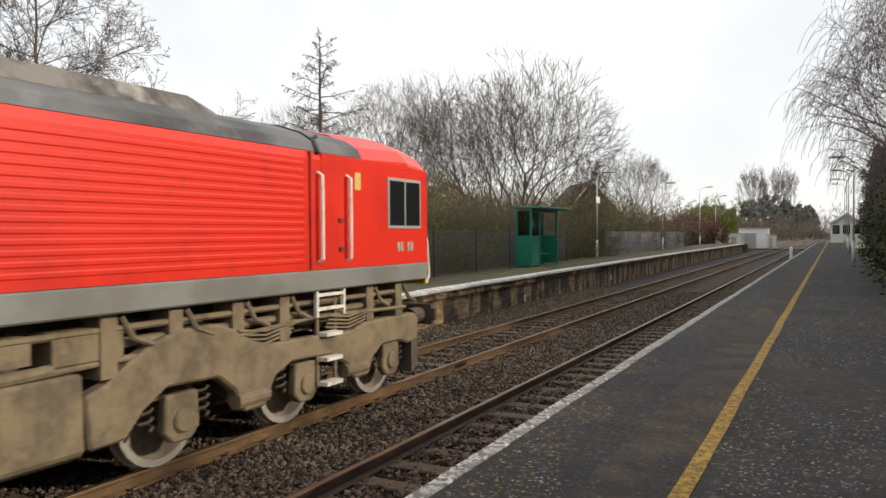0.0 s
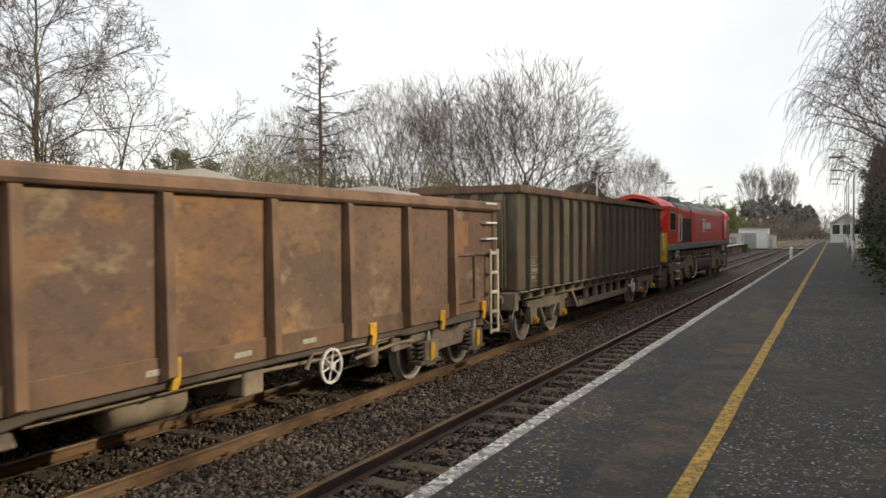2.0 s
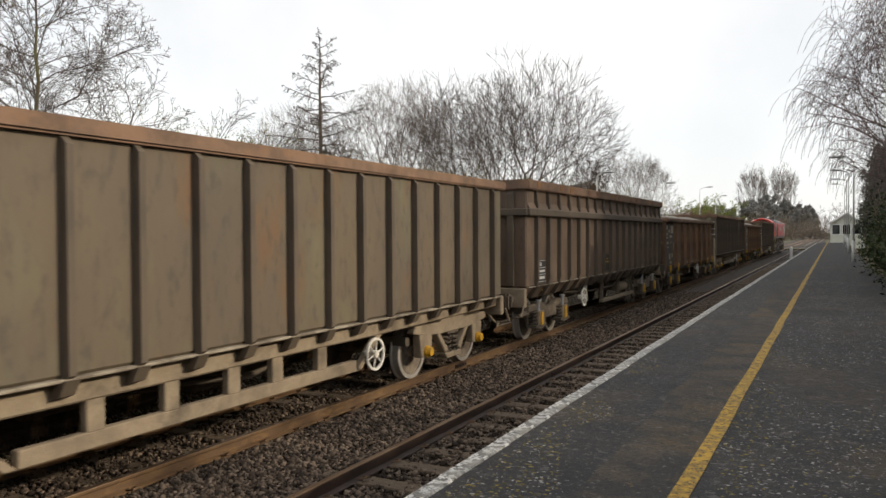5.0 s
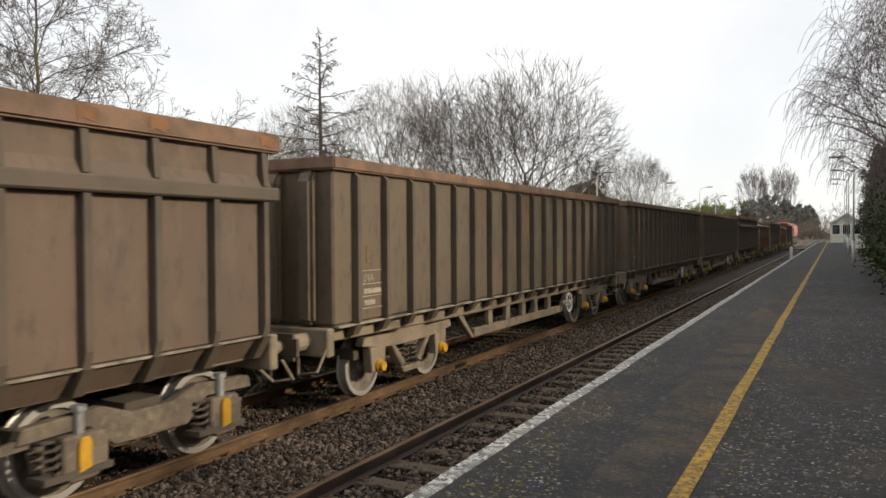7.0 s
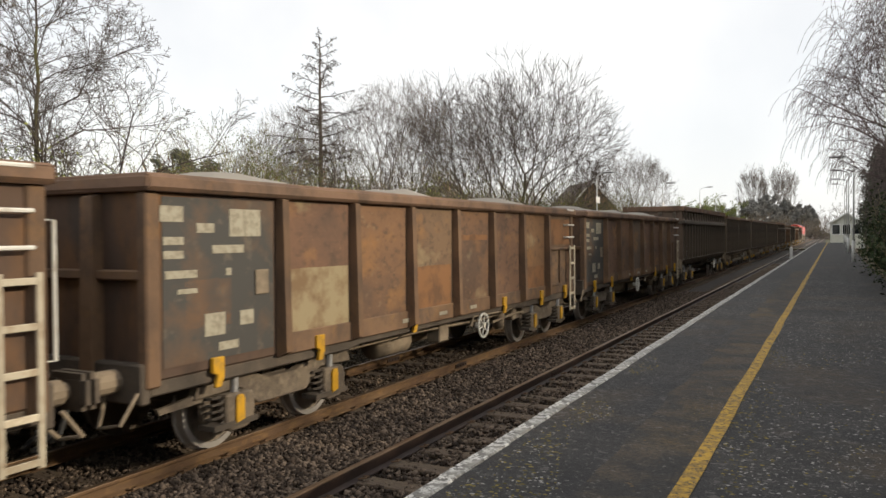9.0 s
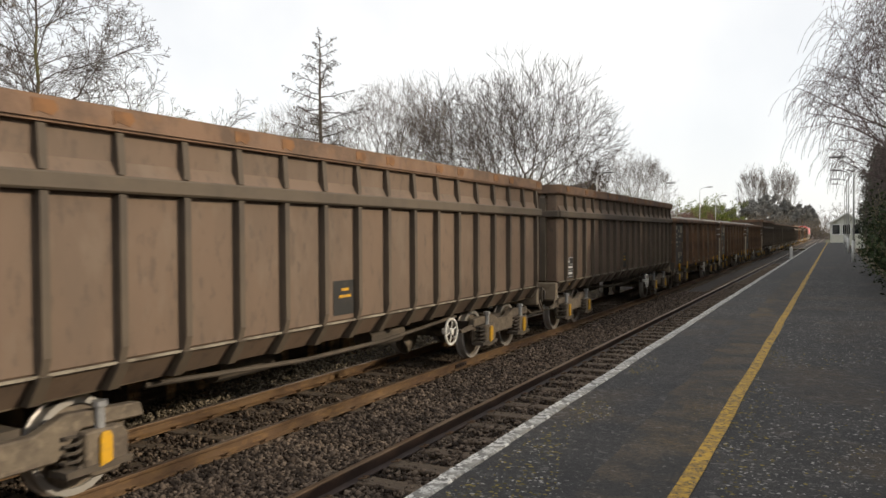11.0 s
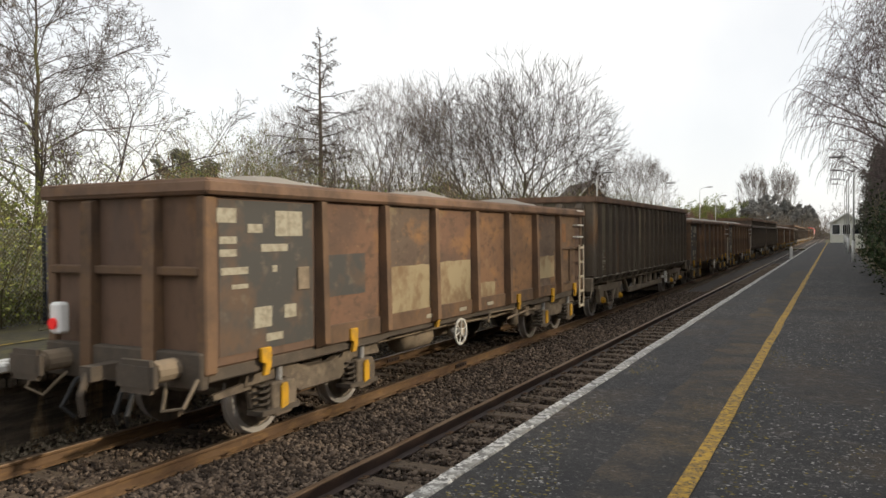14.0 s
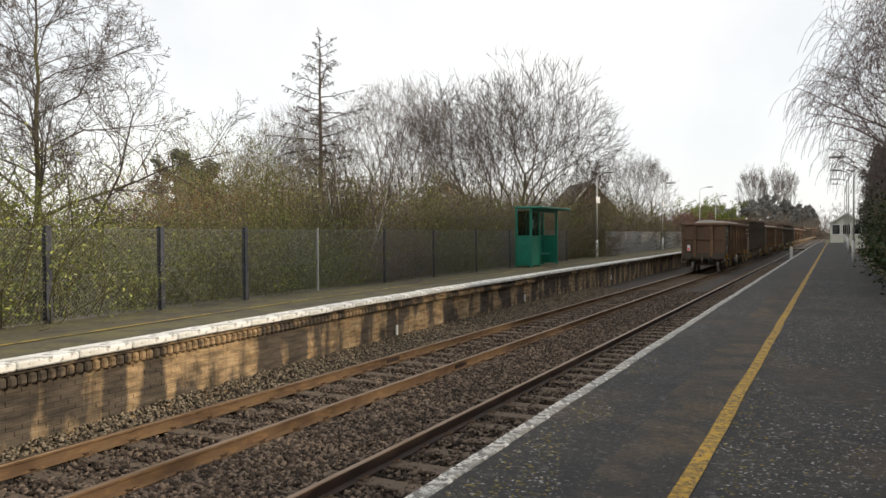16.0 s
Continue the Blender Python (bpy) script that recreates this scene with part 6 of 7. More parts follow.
    part("brake_gear", bm, M_FRAME_DARK, ob, "grimy brake cylinders and rods")
    bogie_y25(ob, -1.62, 1.75, False)
    bogie_y25(ob, -12.08, 1.7, False)
    hand_wheel(ob, -4.3, 0.74, 0.235)
    buffers(ob, 0.12, 1)
    buffers(ob, -L - 0.12, -1)
    part("data_panel", box(nb(), HX, HX + 0.006, -13.29, -12.76, 1.30, 1.83), M_PANEL_BLACK, ob, "black data panel")
    lettering("JNA", ob, HX + 0.007, -13.24, 1.68, 0.095, M_LETTER)
    bars(ob, HX + 0.007, [(-12.79, 1.80, 0.47, 0.012), (-12.79, 1.64, 0.47, 0.012), (-12.79, 1.49, 0.47, 0.012), (-12.79, 1.33, 0.47, 0.012), (-12.82, 1.545, 0.42, 0.05), (-12.84, 1.39, 0.40, 0.065)], M_LETTER, "white data bar")
    part("data_panel", box(nb(), HX, HX + 0.006, -7.72, -7.24, 1.34, 1.80), M_PANEL_BLACK, ob, "black data panel")
    bars(ob, HX + 0.007, [(-7.38, 1.66, 0.16, 0.035), (-7.33, 1.57, 0.26, 0.035)], M_YELLOW_BIT, "small yellow marking bar")
    bars(ob, HX - 0.09, [(-12.60, 1.10, 0.16, 0.07)], M_YELLOW_BIT, "small yellow marking bar")
    part("stone_load", load_heap(L, HX, 3.0, 3, 0.3), M_STONE_LOAD, ob, "grey crushed stone load")
    return ob


def loco_bogie(parent, axles, sgn):
    yc = axles[1]
    b = new("bogie")
    b.parent = parent
    b.matrix_basis = pose(0, yc, 0)
    ys = [y - yc for y in axles]
    add_wheels(b, ys, 0.53)
    for s in (-1, 1):
        a, c = sorted((s * 1.04, s * 1.22))
        bm = nb()
        extr_x(bm, [(sgn * p, q) for p, q in ((-3.25, 0.98), (-3.0, 1.06), (-2.75, 1.22), (-2.45, 1.38), (-2.1, 1.46), (-1.6, 1.46), (-1.3, 1.36), (-1.05, 1.22), (-0.8, 1.14), (1.0, 1.10), (1.3, 1.18), (2.7, 1.18), (2.8, 1.10), (2.8, 0.76), (2.5, 0.72), (2.2, 0.80), (1.75, 0.80), (1.5, 0.66), (1.35, 0.42), (1.0, 0.42), (0.8, 0.66), (0.45, 0.84), (-0.35, 0.86), (-0.65, 0.74), (-0.85, 0.42), (-1.2, 0.42), (-1.35, 0.70), (-1.6, 0.88), (-2.3, 0.90), (-2.6, 0.72), (-2.8, 0.50), (-3.2, 0.48))], a, c)
        part("side_frame", soften(bm, 0.03), M_TAN, b)
        for y in ys:
            bm = nb()
            extr_x(bm, [(y - 0.22, 0.80), (y + 0.22, 0.80), (y + 0.24, 0.42), (y + 0.12, 0.30), (y - 0.12, 0.30), (y - 0.24, 0.42)], s * 1.04, s * 1.16)
            disc_x(bm, (y, 0.52), 0.13, min(s * 1.16, s * 1.20), max(s * 1.16, s * 1.20), 12)
            part("axlebox", soften(bm, 0.02), M_TAN, b)
            sp = nb()
            for d in (-0.38, 0.38):
                spring(sp, s * 1.0, y + d, 0.48, 0.86, 0.10)
            part("spring", sp, M_FRAME_DARK, b)
        bm = nb()
        for y in (-1.05, 1.05):
            rod(bm, (s * 1.16, y - 0.26, 0.56), (s * 1.16, y + 0.26, 0.56), 0.10, 12)
            box(bm, min(s * 1.1, s * 1.24), max(s * 1.1, s * 1.24), y - 0.1, y + 0.1, 0.5, 0.62)
        pipe(bm, [(s * 1.18, -2.4, 1.2), (s * 1.2, -1.2, 1.3), (s * 1.2, 0.2, 1.36), (s * 1.2, 2.4, 1.3)], 0.028, 6)
        part("brake_cylinder", bm, M_TAN, b)
        for y0, y1 in ((-1.5, -0.2), (0.2, 1.5)):
            for k in range(4):
                pts = [(s * (1.16 + 0.02 * k), sgn * (y0 + 0.2), 1.20 + 0.05 * k), (s * (1.20 + 0.01 * k), sgn * ((y0 + y1) / 2), 1.15 + 0.05 * k), (s * (1.16 + 0.02 * k), sgn * (y1 - 0.1), 1.22 + 0.05 * k)]
                part("brake_pipe", pipe(nb(), pts, 0.017, 5), M_TAN, b)
    bm = nb()
    for y in (-1.05, 1.05):
        box(bm, -1.0, 1.0, y - 0.2, y + 0.2, 0.6, 1.0)
    box(bm, -1.0, 1.0, -2.9, -2.7, 0.7, 1.05)
    box(bm, -1.0, 1.0, 2.7, 2.9, 0.7, 1.05)
    part("bolster", bm, M_FRAME_DARK, b)
    return b


def locomotive():
    """Red and grey diesel freight locomotive with a cab at each end."""
    ob = tagged(new("locomotive"), "red and grey diesel freight locomotive with yellow cab end", "locomotive")
    X = 1.30
    F, R = -0.02, -20.05        # cab faces
    side = [(X, 1.97), (X, 3.36), (X - 0.03, 3.46), (-X + 0.03, 3.46), (-X, 3.36), (-X, 1.97)]
    part("body_shell", extr_y(nb(), side, -2.9, -17.15), M_RED, ob, "red painted body side")
    part("sole_bar", soften(box(nb(), -X - 0.01, X + 0.01, R + 0.15, F - 0.15, 1.70, 1.965), 0.02), M_LOCO_GREY, ob, "grey sole bar band")
    roof_sec = [(X - 0.025, 3.465), (1.20, 3.60), (1.0, 3.72), (0.62, 3.84), (0, 3.89), (-0.62, 3.84), (-1.0, 3.72), (-1.20, 3.60), (-X + 0.025, 3.465)]
    part("roof", extr_y(nb(), roof_sec, -2.0, -18.1), M_ROOF_GREY, ob, "sooty grey roof", smooth=False)
    # corrugated side
    louv = nb()
    for s in (1, -1):
        for k in range(14):
            z = 2.06 + k * 0.092
            p = [(s * X, z), (s * (X + 0.007), z + 0.014), (s * (X + 0.007), z + 0.045), (s * X, z + 0.06)]
            extr_y(louv, p, -3.35, -13.45)
    part("side_corrugation", louv, M_RED, ob, "red horizontal ribbing")
    for y in (-14.5, -3.22):
        part("body_joint", box(nb(), -X - 0.026, X + 0.026, y - 0.012, y + 0.012, 1.98, 3.45), M_RED_SOOT, ob)
    for y in (-3.0, -14.45, -9.2):
        bm = nb()
        loft(bm, [[(x * 1.006, yy, z * 1.003 + 0.004) for x, z in roof_sec] for yy in (y - 0.03, y + 0.03)])
        part("roof_seam", bm, M_BLACK, ob)
    # cabs
    for sgn, face in ((1, F), (-1, R)):
        c = nb()
        bk = face - sgn * 2.95
        prof = [(face, 1.97), (face, 2.40), (face - sgn * 0.20, 2.46), (face - sgn * 0.42, 3.30), (face - sgn * 0.30, 3.40), (face - sgn * 0.9, 3.62), (face - sgn * 1.9, 3.70), (bk, 3.46), (bk, 1.97)]
        ringL = [(0, y, z) for y, z in prof]
        secs = []
        for fx in (-1, -0.55, 0.55, 1):
            edge = abs(fx) == 1
            secs.append([(fx * X, (face - sgn * 0.14 if edge and abs(y - face) < 0.5 else y), min(z, 3.45) if edge else z) for y, z in prof])
        loft(c, secs)
        part("cab", c, M_RED, ob, "red painted cab")
        hood = nb()
        hp = [(X + 0.003, 3.40), (X - 0.01, 3.50), (1.12, 3.68), (0.7, 3.88), (0, 4.02), (-0.7, 3.88), (-1.12, 3.68), (-X + 0.01, 3.50), (-X - 0.003, 3.40)]
        inn = [(X - 0.06, 3.30), (X - 0.09, 3.44), (1.05, 3.60), (0.66, 3.75), (0, 3.86), (-0.66, 3.75), (-1.05, 3.60), (-X + 0.09, 3.44), (-X + 0.06, 3.30)]
        ya, ym, yb = face + sgn * 0.14, face - sgn * 0.75, face - sgn * 2.0
        loft(hood, [[(x * 0.86, ya, z - 0.05) for x, z in hp + inn[::-1]], [(x, ym, z) for x, z in hp + inn[::-1]], [(x * 0.995, yb, z - 0.045) for x, z in hp + inn[::-1]]])
        part("roof_hood", hood, M_RED, ob, "red cab roof with overhanging brow")
        nose = nb()
        ny = face + sgn * 0.012
        loft(nose, [[(x, y, z) for x, y in ((-1.27, ny - sgn * 0.13), (-0.72, ny), (0.72, ny), (1.27, ny - sgn * 0.13), (1.27, ny - sgn * 0.17), (-1.27, ny - sgn * 0.17))] for z in (1.62 if sgn > 0 else 1.28, 2.40)])
        np_ = part("nose_panel", nose, M_CAB_YELLOW, ob, "yellow warning panel")
        ws = nb()
        loft(ws, [[(-1.05, face - sgn * 0.20, 2.50), (1.05, face - sgn * 0.20, 2.50), (1.05, face - sgn * 0.41, 3.26), (-1.05, face - sgn * 0.41, 3.26)], [(-1.05, face - sgn * 0.14, 2.52), (1.05, face - sgn * 0.14, 2.52), (1.05, face - sgn * 0.35, 3.27), (-1.05, face - sgn * 0.35, 3.27)]])
        part("windscreen", ws, M_SCREEN, ob, "dark cab windscreen")
        for s in (-1, 1):
            hl = part("light_cluster", soften(box(nb(), s * 0.78 - 0.24, s * 0.78 + 0.24, min(face, face + sgn * 0.07), max(face, face + sgn * 0.07), 1.62, 1.86), 0.03), M_BLACK, ob, "black light cluster")
            bm = nb()
            rod(bm, (s * 0.90, face + sgn * 0.06, 1.74), (s * 0.90, face + sgn * 0.085, 1.74), 0.085, 12)
            part("headlight", bm, M_SILVER, hl, "silver headlight")
            bm = nb()
            rod(bm, (s * 0.66, face + sgn * 0.06, 1.74), (s * 0.66, face + sgn * 0.085, 1.74), 0.07, 12)
            part("tail_light", bm, M_TAIL_LAMP if sgn < 0 else M_GLASS, hl, "red tail light")
            bm = nb()
            pipe(bm, [(s * 1.16, face + sgn * 0.02, 2.38), (s * 1.16, face + sgn * 0.10, 2.34), (s * 1.2, face + sgn * 0.10, 1.75), (s * 1.2, face, 1.62)], 0.022, 6)
            part("handrail", bm, M_RAIL_WHITE, ob, "white nose handrail")
        pl = nb()
        ny2 = face + sgn * 0.02
        box(pl, -0.55, 0.55, min(ny2, ny2 + sgn * 0.02), max(ny2, ny2 + sgn * 0.02), 2.02, 2.12)
        part("number_bar", pl, M_BLACK, ob, "black number bars")
        sp = nb()
        loft(sp, [[(x, face + sgn * y, z) for x, y in ((-1.2, -0.5), (-1.0, 0.05), (0, 0.16), (1.0, 0.05), (1.2, -0.5), (0, -0.4))] for z in (0.26, 1.0)])
        part("snowplough", sp, M_FRAME_DARK, ob, "grimy plough and valance")
        for s in (-0.87, 0.87):
            bm = nb()
            rod(bm, (s, face, 1.06), (s, face + sgn * 0.35, 1.06), 0.13, 12)
            bf = part("buffer", bm, M_FRAME_DARK, ob)
            part("buffer_head", soften(box(nb(), s - 0.3, s + 0.3, min(face + sgn * 0.35, face + sgn * 0.42), max(face + sgn * 0.35, face + sgn * 0.42), 0.9, 1.24), 0.07, 2), M_FRAME_DARK, bf)
        part("coupling", soften(box(nb(), -0.16, 0.16, min(face, face + sgn * 0.45), max(face, face + sgn * 0.45), 0.82, 1.12), 0.03), M_FRAME_DARK, ob)
        bm = nb()
        pipe(bm, [(0.4, face, 1.2), (0.42, face + sgn * 0.25, 1.0), (0.45, face + sgn * 0.2, 0.6)], 0.03, 6)
        pipe(bm, [(-0.4, face, 1.2), (-0.42, face + sgn * 0.25, 1.0), (-0.45, face + sgn * 0.2, 0.6)], 0.03, 6)
        part("brake_hose", bm, M_RUBBER, ob, "black hanging hoses")
    # cab side windows, doors, steps, rails
    for s in (1, -1):
        for y0, y1 in ((-1.34, -0.42), (-19.45, -18.38)):
            wf = part("side_window", soften(box(nb(), min(s * X, s * (X + 0.015)), max(s * X, s * (X + 0.015)), y0 - 0.03, y1 + 0.03, 2.50, 3.25), 0.004), M_SILVER, ob, "silver framed cab side window")
            ym = (y0 + y1) / 2
            for a, b in ((y0 + 0.01, ym - 0.02), (ym + 0.02, y1 - 0.01)):
                part("pane", box(nb(), min(s * (X + 0.010), s * (X + 0.019)), max(s * (X + 0.010), s * (X + 0.019)), a, b, 2.545, 3.205), M_GLASS, wf, "dark glass pane")
        for ya, yb in ((-3.05, -2.42), (-17.90, -17.27)):
            d = nb()
            box(d, min(s * X, s * (X + 0.008)), max(s * X, s * (X + 0.008)), ya + 0.08, yb - 0.08, 1.99, 3.40)
            door = part("cab_door", soften(d, 0.004), M_RED, ob, "red cab door")
            hh = nb()
            for zz in (2.2, 2.58):
                box(hh, min(s * X, s * (X + 0.04)), max(s * X, s * (X + 0.04)), yb - 0.20, yb - 0.10, zz, zz + 0.05)
            part("door_hinge", hh, M_RED_SOOT, door)
            for yy in (ya, yb):
                bm = nb()
                pipe(bm, [(s * X, yy, 3.20), (s * (X + 0.07), yy, 3.16), (s * (X + 0.07), yy, 2.10), (s * X, yy, 2.06)], 0.026, 8)
                part("handrail", bm, M_RAIL_WHITE, ob, "white door handrail")
            hd = nb()
            pipe(hd, [(s * (X + 0.01), ya, 3.44), (s * 1.16, ya + 0.02, 3.62), (s * 1.05, ya + 0.3, 3.70)], 0.03, 6)
            part("gutter", hd, M_BLACK, ob, "black rain gutter over the door")
            st = nb()
            for yy in (ya + 0.02, yb - 0.02):
                box(st, min(s * 1.22, s * 1.27), max(s * 1.22, s * 1.27), yy - 0.02, yy + 0.02, 1.36, 1.70)
            for zz in (1.62, 1.44):
                box(st, min(s * 1.2, s * 1.27), max(s * 1.2, s * 1.27), ya + 0.03, yb - 0.03, zz, zz + 0.04)
            part("step_frame", st, M_RAIL_WHITE, ob, "white step handles")
            st = nb()
            for zz in (0.46, 0.78, 1.10):
                box(st, min(s * 1.16, s * 1.32), max(s * 1.16, s * 1.32), ya + 0.14, yb - 0.14, zz, zz + 0.05)
            part("step", st, M_RAIL_WHITE, ob, "pale worn step treads")
            st = nb()
            for yy in (ya + 0.12, yb - 0.12):
                box(st, min(s * 1.15, s * 1.19), max(s * 1.15, s * 1.19), yy - 0.025, yy + 0.025, 0.44, 1.72)
            part("step_ladder", st, M_TAN, ob)
        gr = part("radiator_grille", box(nb(), min(s * X, s * (X + 0.010)), max(s * X, s * (X + 0.010)), -17.20, -14.60, 2.00, 3.04), M_BLACK, ob, "black radiator intake grille")
        sl = nb()
        for k in range(26):
            z = 2.02 + k * 0.039
            box(sl, min(s * (X + 0.010), s * (X + 0.020)), max(s * (X + 0.010), s * (X + 0.020)), -17.18, -14.62, z, z + 0.014)
        part("grille_slats", sl, M_FRAME_DARK, gr)
        wn = nb()
        box(wn, min(s * X, s * (X + 0.006)), max(s * X, s * (X + 0.006)), -2.22, -2.08, 3.02, 3.26)
        box(wn, min(s * X, s * (X + 0.006)), max(s * X, s * (X + 0.006)), -18.12, -17.98, 3.00, 3.24)
        box(wn, min(s * X, s * (X + 0.006)), max(s * X, s * (X + 0.006)), -14.42, -14.30, 3.02, 3.26)
        part("warning_sign", wn, M_WARN, ob, "small pale yellow warning sign")
        # livery: a rounded square frame with two bars, then a row of white blocks
        lg = nb()
        x0, x1 = sorted((s * (X + 0.024), s * (X + 0.030)))
        y0 = -11.2
        for a, b, c2, d2 in ((0, 0.86, 2.44, 2.51), (0, 0.86, 3.03, 3.10), (0, 0.07, 2.51, 3.03), (0.79, 0.86, 2.51, 3.03), (0.18, 0.40, 2.60, 2.94), (0.46, 0.68, 2.60, 2.94)):
            box(lg, x0, x1, y0 + a, y0 + b, c2, d2)
        part("emblem", lg, M_LETTER, ob, "white square emblem")
        wd = nb()
        for k in range(8):
            a = y0 + 1.02 + k * 0.225
            box(wd, x0, x1, a, a + 0.175, 2.60, 2.93)
        part("name_bars", wd, M_LETTER, ob, "white bars of the painted name")
        nr = nb()
        for k in range(5):
            if k != 2:
                box(nr, min(s * X, s * (X + 0.006)), max(s * X, s * (X + 0.006)), -1.10 + k * 0.10, -1.03 + k * 0.10, 2.16, 2.30)
        part("number_bars", nr, M_LETTER_DULL, ob, "pale running number bars")
    # roof gear
    rg = nb()
    loft(rg, [[(x * w, y, 3.70 + (z - 3.70) * h) for x, z in ((0.9, 3.70), (0.78, 3.95), (-0.78, 3.95), (-0.9, 3.70))] for y, w, h in ((-4.3, 1, 0.5), (-4.7, 1, 1), (-7.9, 1, 1), (-8.4, 1, 0.5))])
    part("silencer", rg, M_DIRTY_METAL, ob, "dusty pale exhaust silencer")
    for y in (-5.2, -6.6, -9.6):
        rg = nb()
        loft(rg, [[(0.62, yy, 3.88), (0.5, yy, 4.0), (-0.5, yy, 4.0), (-0.62, yy, 3.88)] for yy in (y - 0.5, y + 0.5)])
        part("exhaust_cover", rg, M_ROOF_GREY, ob)
    rg = nb()
    loft(rg, [[(0.98, y, 3.70), (0.86, y, z), (-0.86, y, z), (-0.98, y, 3.70)] for y, z in ((-14.9, 3.80), (-15.2, 3.97), (-17.3, 3.97), (-17.8, 3.80))])
    part("radiator_cowl", rg, M_BLACK, ob, "black roof radiator cowl")
    rg = nb()
    loft(rg, [[(1.08, y, 3.62), (1.0, y, z), (0.7, y, z + 0.03), (0.66, y, 3.82)] for y, z in ((-9.9, 3.70), (-10.2, 3.80), (-13.8, 3.80), (-14.2, 3.70))])
    part("roof_hatch", rg, M_ROOF_GREY, ob)
    # below the frame
    tk = nb()
    extr_y(tk, [(1.18, 1.16), (1.25, 1.0), (1.22, 0.66), (1.0, 0.42), (-1.0, 0.42), (-1.22, 0.66), (-1.25, 1.0), (-1.18, 1.16)], -13.1, -7.3)
    part("fuel_tank", soften(tk, 0.05, 2), M_FRAME_DARK, ob, "grimy black fuel tank")
    tk = nb()
    extr_y(tk, [(1.24, 1.20), (1.26, 0.5), (1.1, 0.42), (-1.1, 0.42), (-1.26, 0.5), (-1.24, 1.20)], -7.28, -6.4)
    part("sand_box", soften(tk, 0.03), M_TAN, ob)
    for s in (-1, 1):
        gear = nb()
        r = random.Random(7)
        y = -13.3
        while y < -6.6:
            w = r.uniform(0.4, 1.0)
            box(gear, min(s * 0.85, s * 1.18), max(s * 0.85, s * 1.18), y, y + w, 1.28 + r.uniform(0, 0.1), 1.58)
            rod(gear, (s * 1.15, y, 1.24), (s * 1.15, y + w + 0.2, 1.26), r.uniform(0.03, 0.07), 8)
            y += w + r.uniform(0.1, 0.35)
        for y in (-0.9, -1.7, -3.6, -4.4, -5.3, -6.1, -14.2, -15.0, -15.8, -17.0, -18.6, -19.2):
            box(gear, min(s * 0.9, s * 1.2), max(s * 0.9, s * 1.2), y - 0.09, y + 0.09, 1.1, 1.70)
            pipe(gear, [(s * 1.18, y + 0.15, 1.66), (s * 1.22, y + 0.25, 1.45), (s * 1.2, y + 0.5, 1.36)], 0.03, 6)
        rod(gear, (s * 1.16, -19.3, 1.55), (s * 1.16, -0.8, 1.55), 0.035, 6)
        rod(gear, (s * 1.10, -6.5, 1.40), (s * 1.10, -0.9, 1.40), 0.05, 6)
        rod(gear, (s * 1.10, -19.0, 1.40), (s * 1.10, -13.6, 1.40), 0.05, 6)
        part("pipework", gear, M_TAN, ob, "dusty pipes and equipment boxes")
        hose = nb()
        pipe(hose, [(s * 1.27, -13.0, 1.30), (s * 1.30, -12.85, 0.9), (s * 1.30, -13.05, 0.55), (s * 1.28, -13.45, 0.36), (s * 1.24, -13.95, 0.34)], 0.03, 8)
        part("hose", hose, M_STEEL, ob, "pale looping fuel hose")
    part("frame", box(nb(), -0.85, 0.85, -19.6, -0.5, 1.15, 1.70), M_FRAME_DARK, ob)
    loco_bogie(ob, (-1.06, -3.13, -5.19), 1)
    loco_bogie(ob, (-14.15, -16.2, -18.25), -1)
    return ob



# distances of the vehicles' front ends behind the locomotive's front
PITCH = {"A": 15.866, "B": 14.335, "C": 15.358}
ORDER = "ABABCAAACBBBCCBBAB"
FIRST = {"A": monster_wagon, "B": ladder_wagon, "C": tall_wagon}
VEHICLES = [(locomotive(), 0.0)]
_made, _back = {}, -21.066
for _k in ORDER:
    if _k not in _made:
        _made[_k] = FIRST[_k]()
        _ob = _made[_k]
    else:
        _ob = copy_thing(_made[_k], pose(0, 0, 0))
    VEHICLES.append((_ob, _back))
    _back -= PITCH[_k]


def tail_lamp(parent):
    L = 13.2
    tl = part("tail_lamp", soften(box(nb(), -0.90, -0.72, -L - 0.32, -L - 0.17, 1.30, 1.66), 0.03), M_WHITE, parent, "white tail lamp with red lens")
    bm = nb()
    rod(bm, (-0.81, -L - 0.32, 1.42), (-0.81, -L - 0.35, 1.42), 0.065, 12)
    part("lens", bm, M_TAIL_LAMP, tl, "red lens")


tail_lamp(VEHICLES[-1][0])
for _n, _d in ((1, 0.14), (5, -5.5), (10, -1.75), (18, -1.75)):
    for _c in VEHICLES[_n][0].children:
        if _c.name.startswith("hand_wheel"):
            _c.matrix_basis = pose(0, _d, 0)


def side_gear(wagon):
    """Air tank, lower tie bar and drain strut under one extended wagon."""
    part("air_reservoir", soften(rod(nb(), (0.88, -5.15, 0.70), (0.88, -4.15, 0.70), 0.165, 16), 0.03), M_FRAME, wagon, "dusty horizontal air tank")
    part("tie_bar", soften(box(nb(), 0.98, 1.10, -7.4, -3.62, 0.39, 0.49), 0.01), M_FRAME, wagon)
    part("drain_strut", rod(nb(), (1.0, -3.72, 0.90), (1.0, -3.32, 0.27), 0.065, 12), M_FRAME_MID, wagon)
    for y in (-5.4, -4.0, -7.3):
        part("hanger", box(nb(), 1.0, 1.08, y - 0.05, y + 0.05, 0.49, 1.0), M_FRAME_MID, wagon)


side_gear(VEHICLES[5][0])


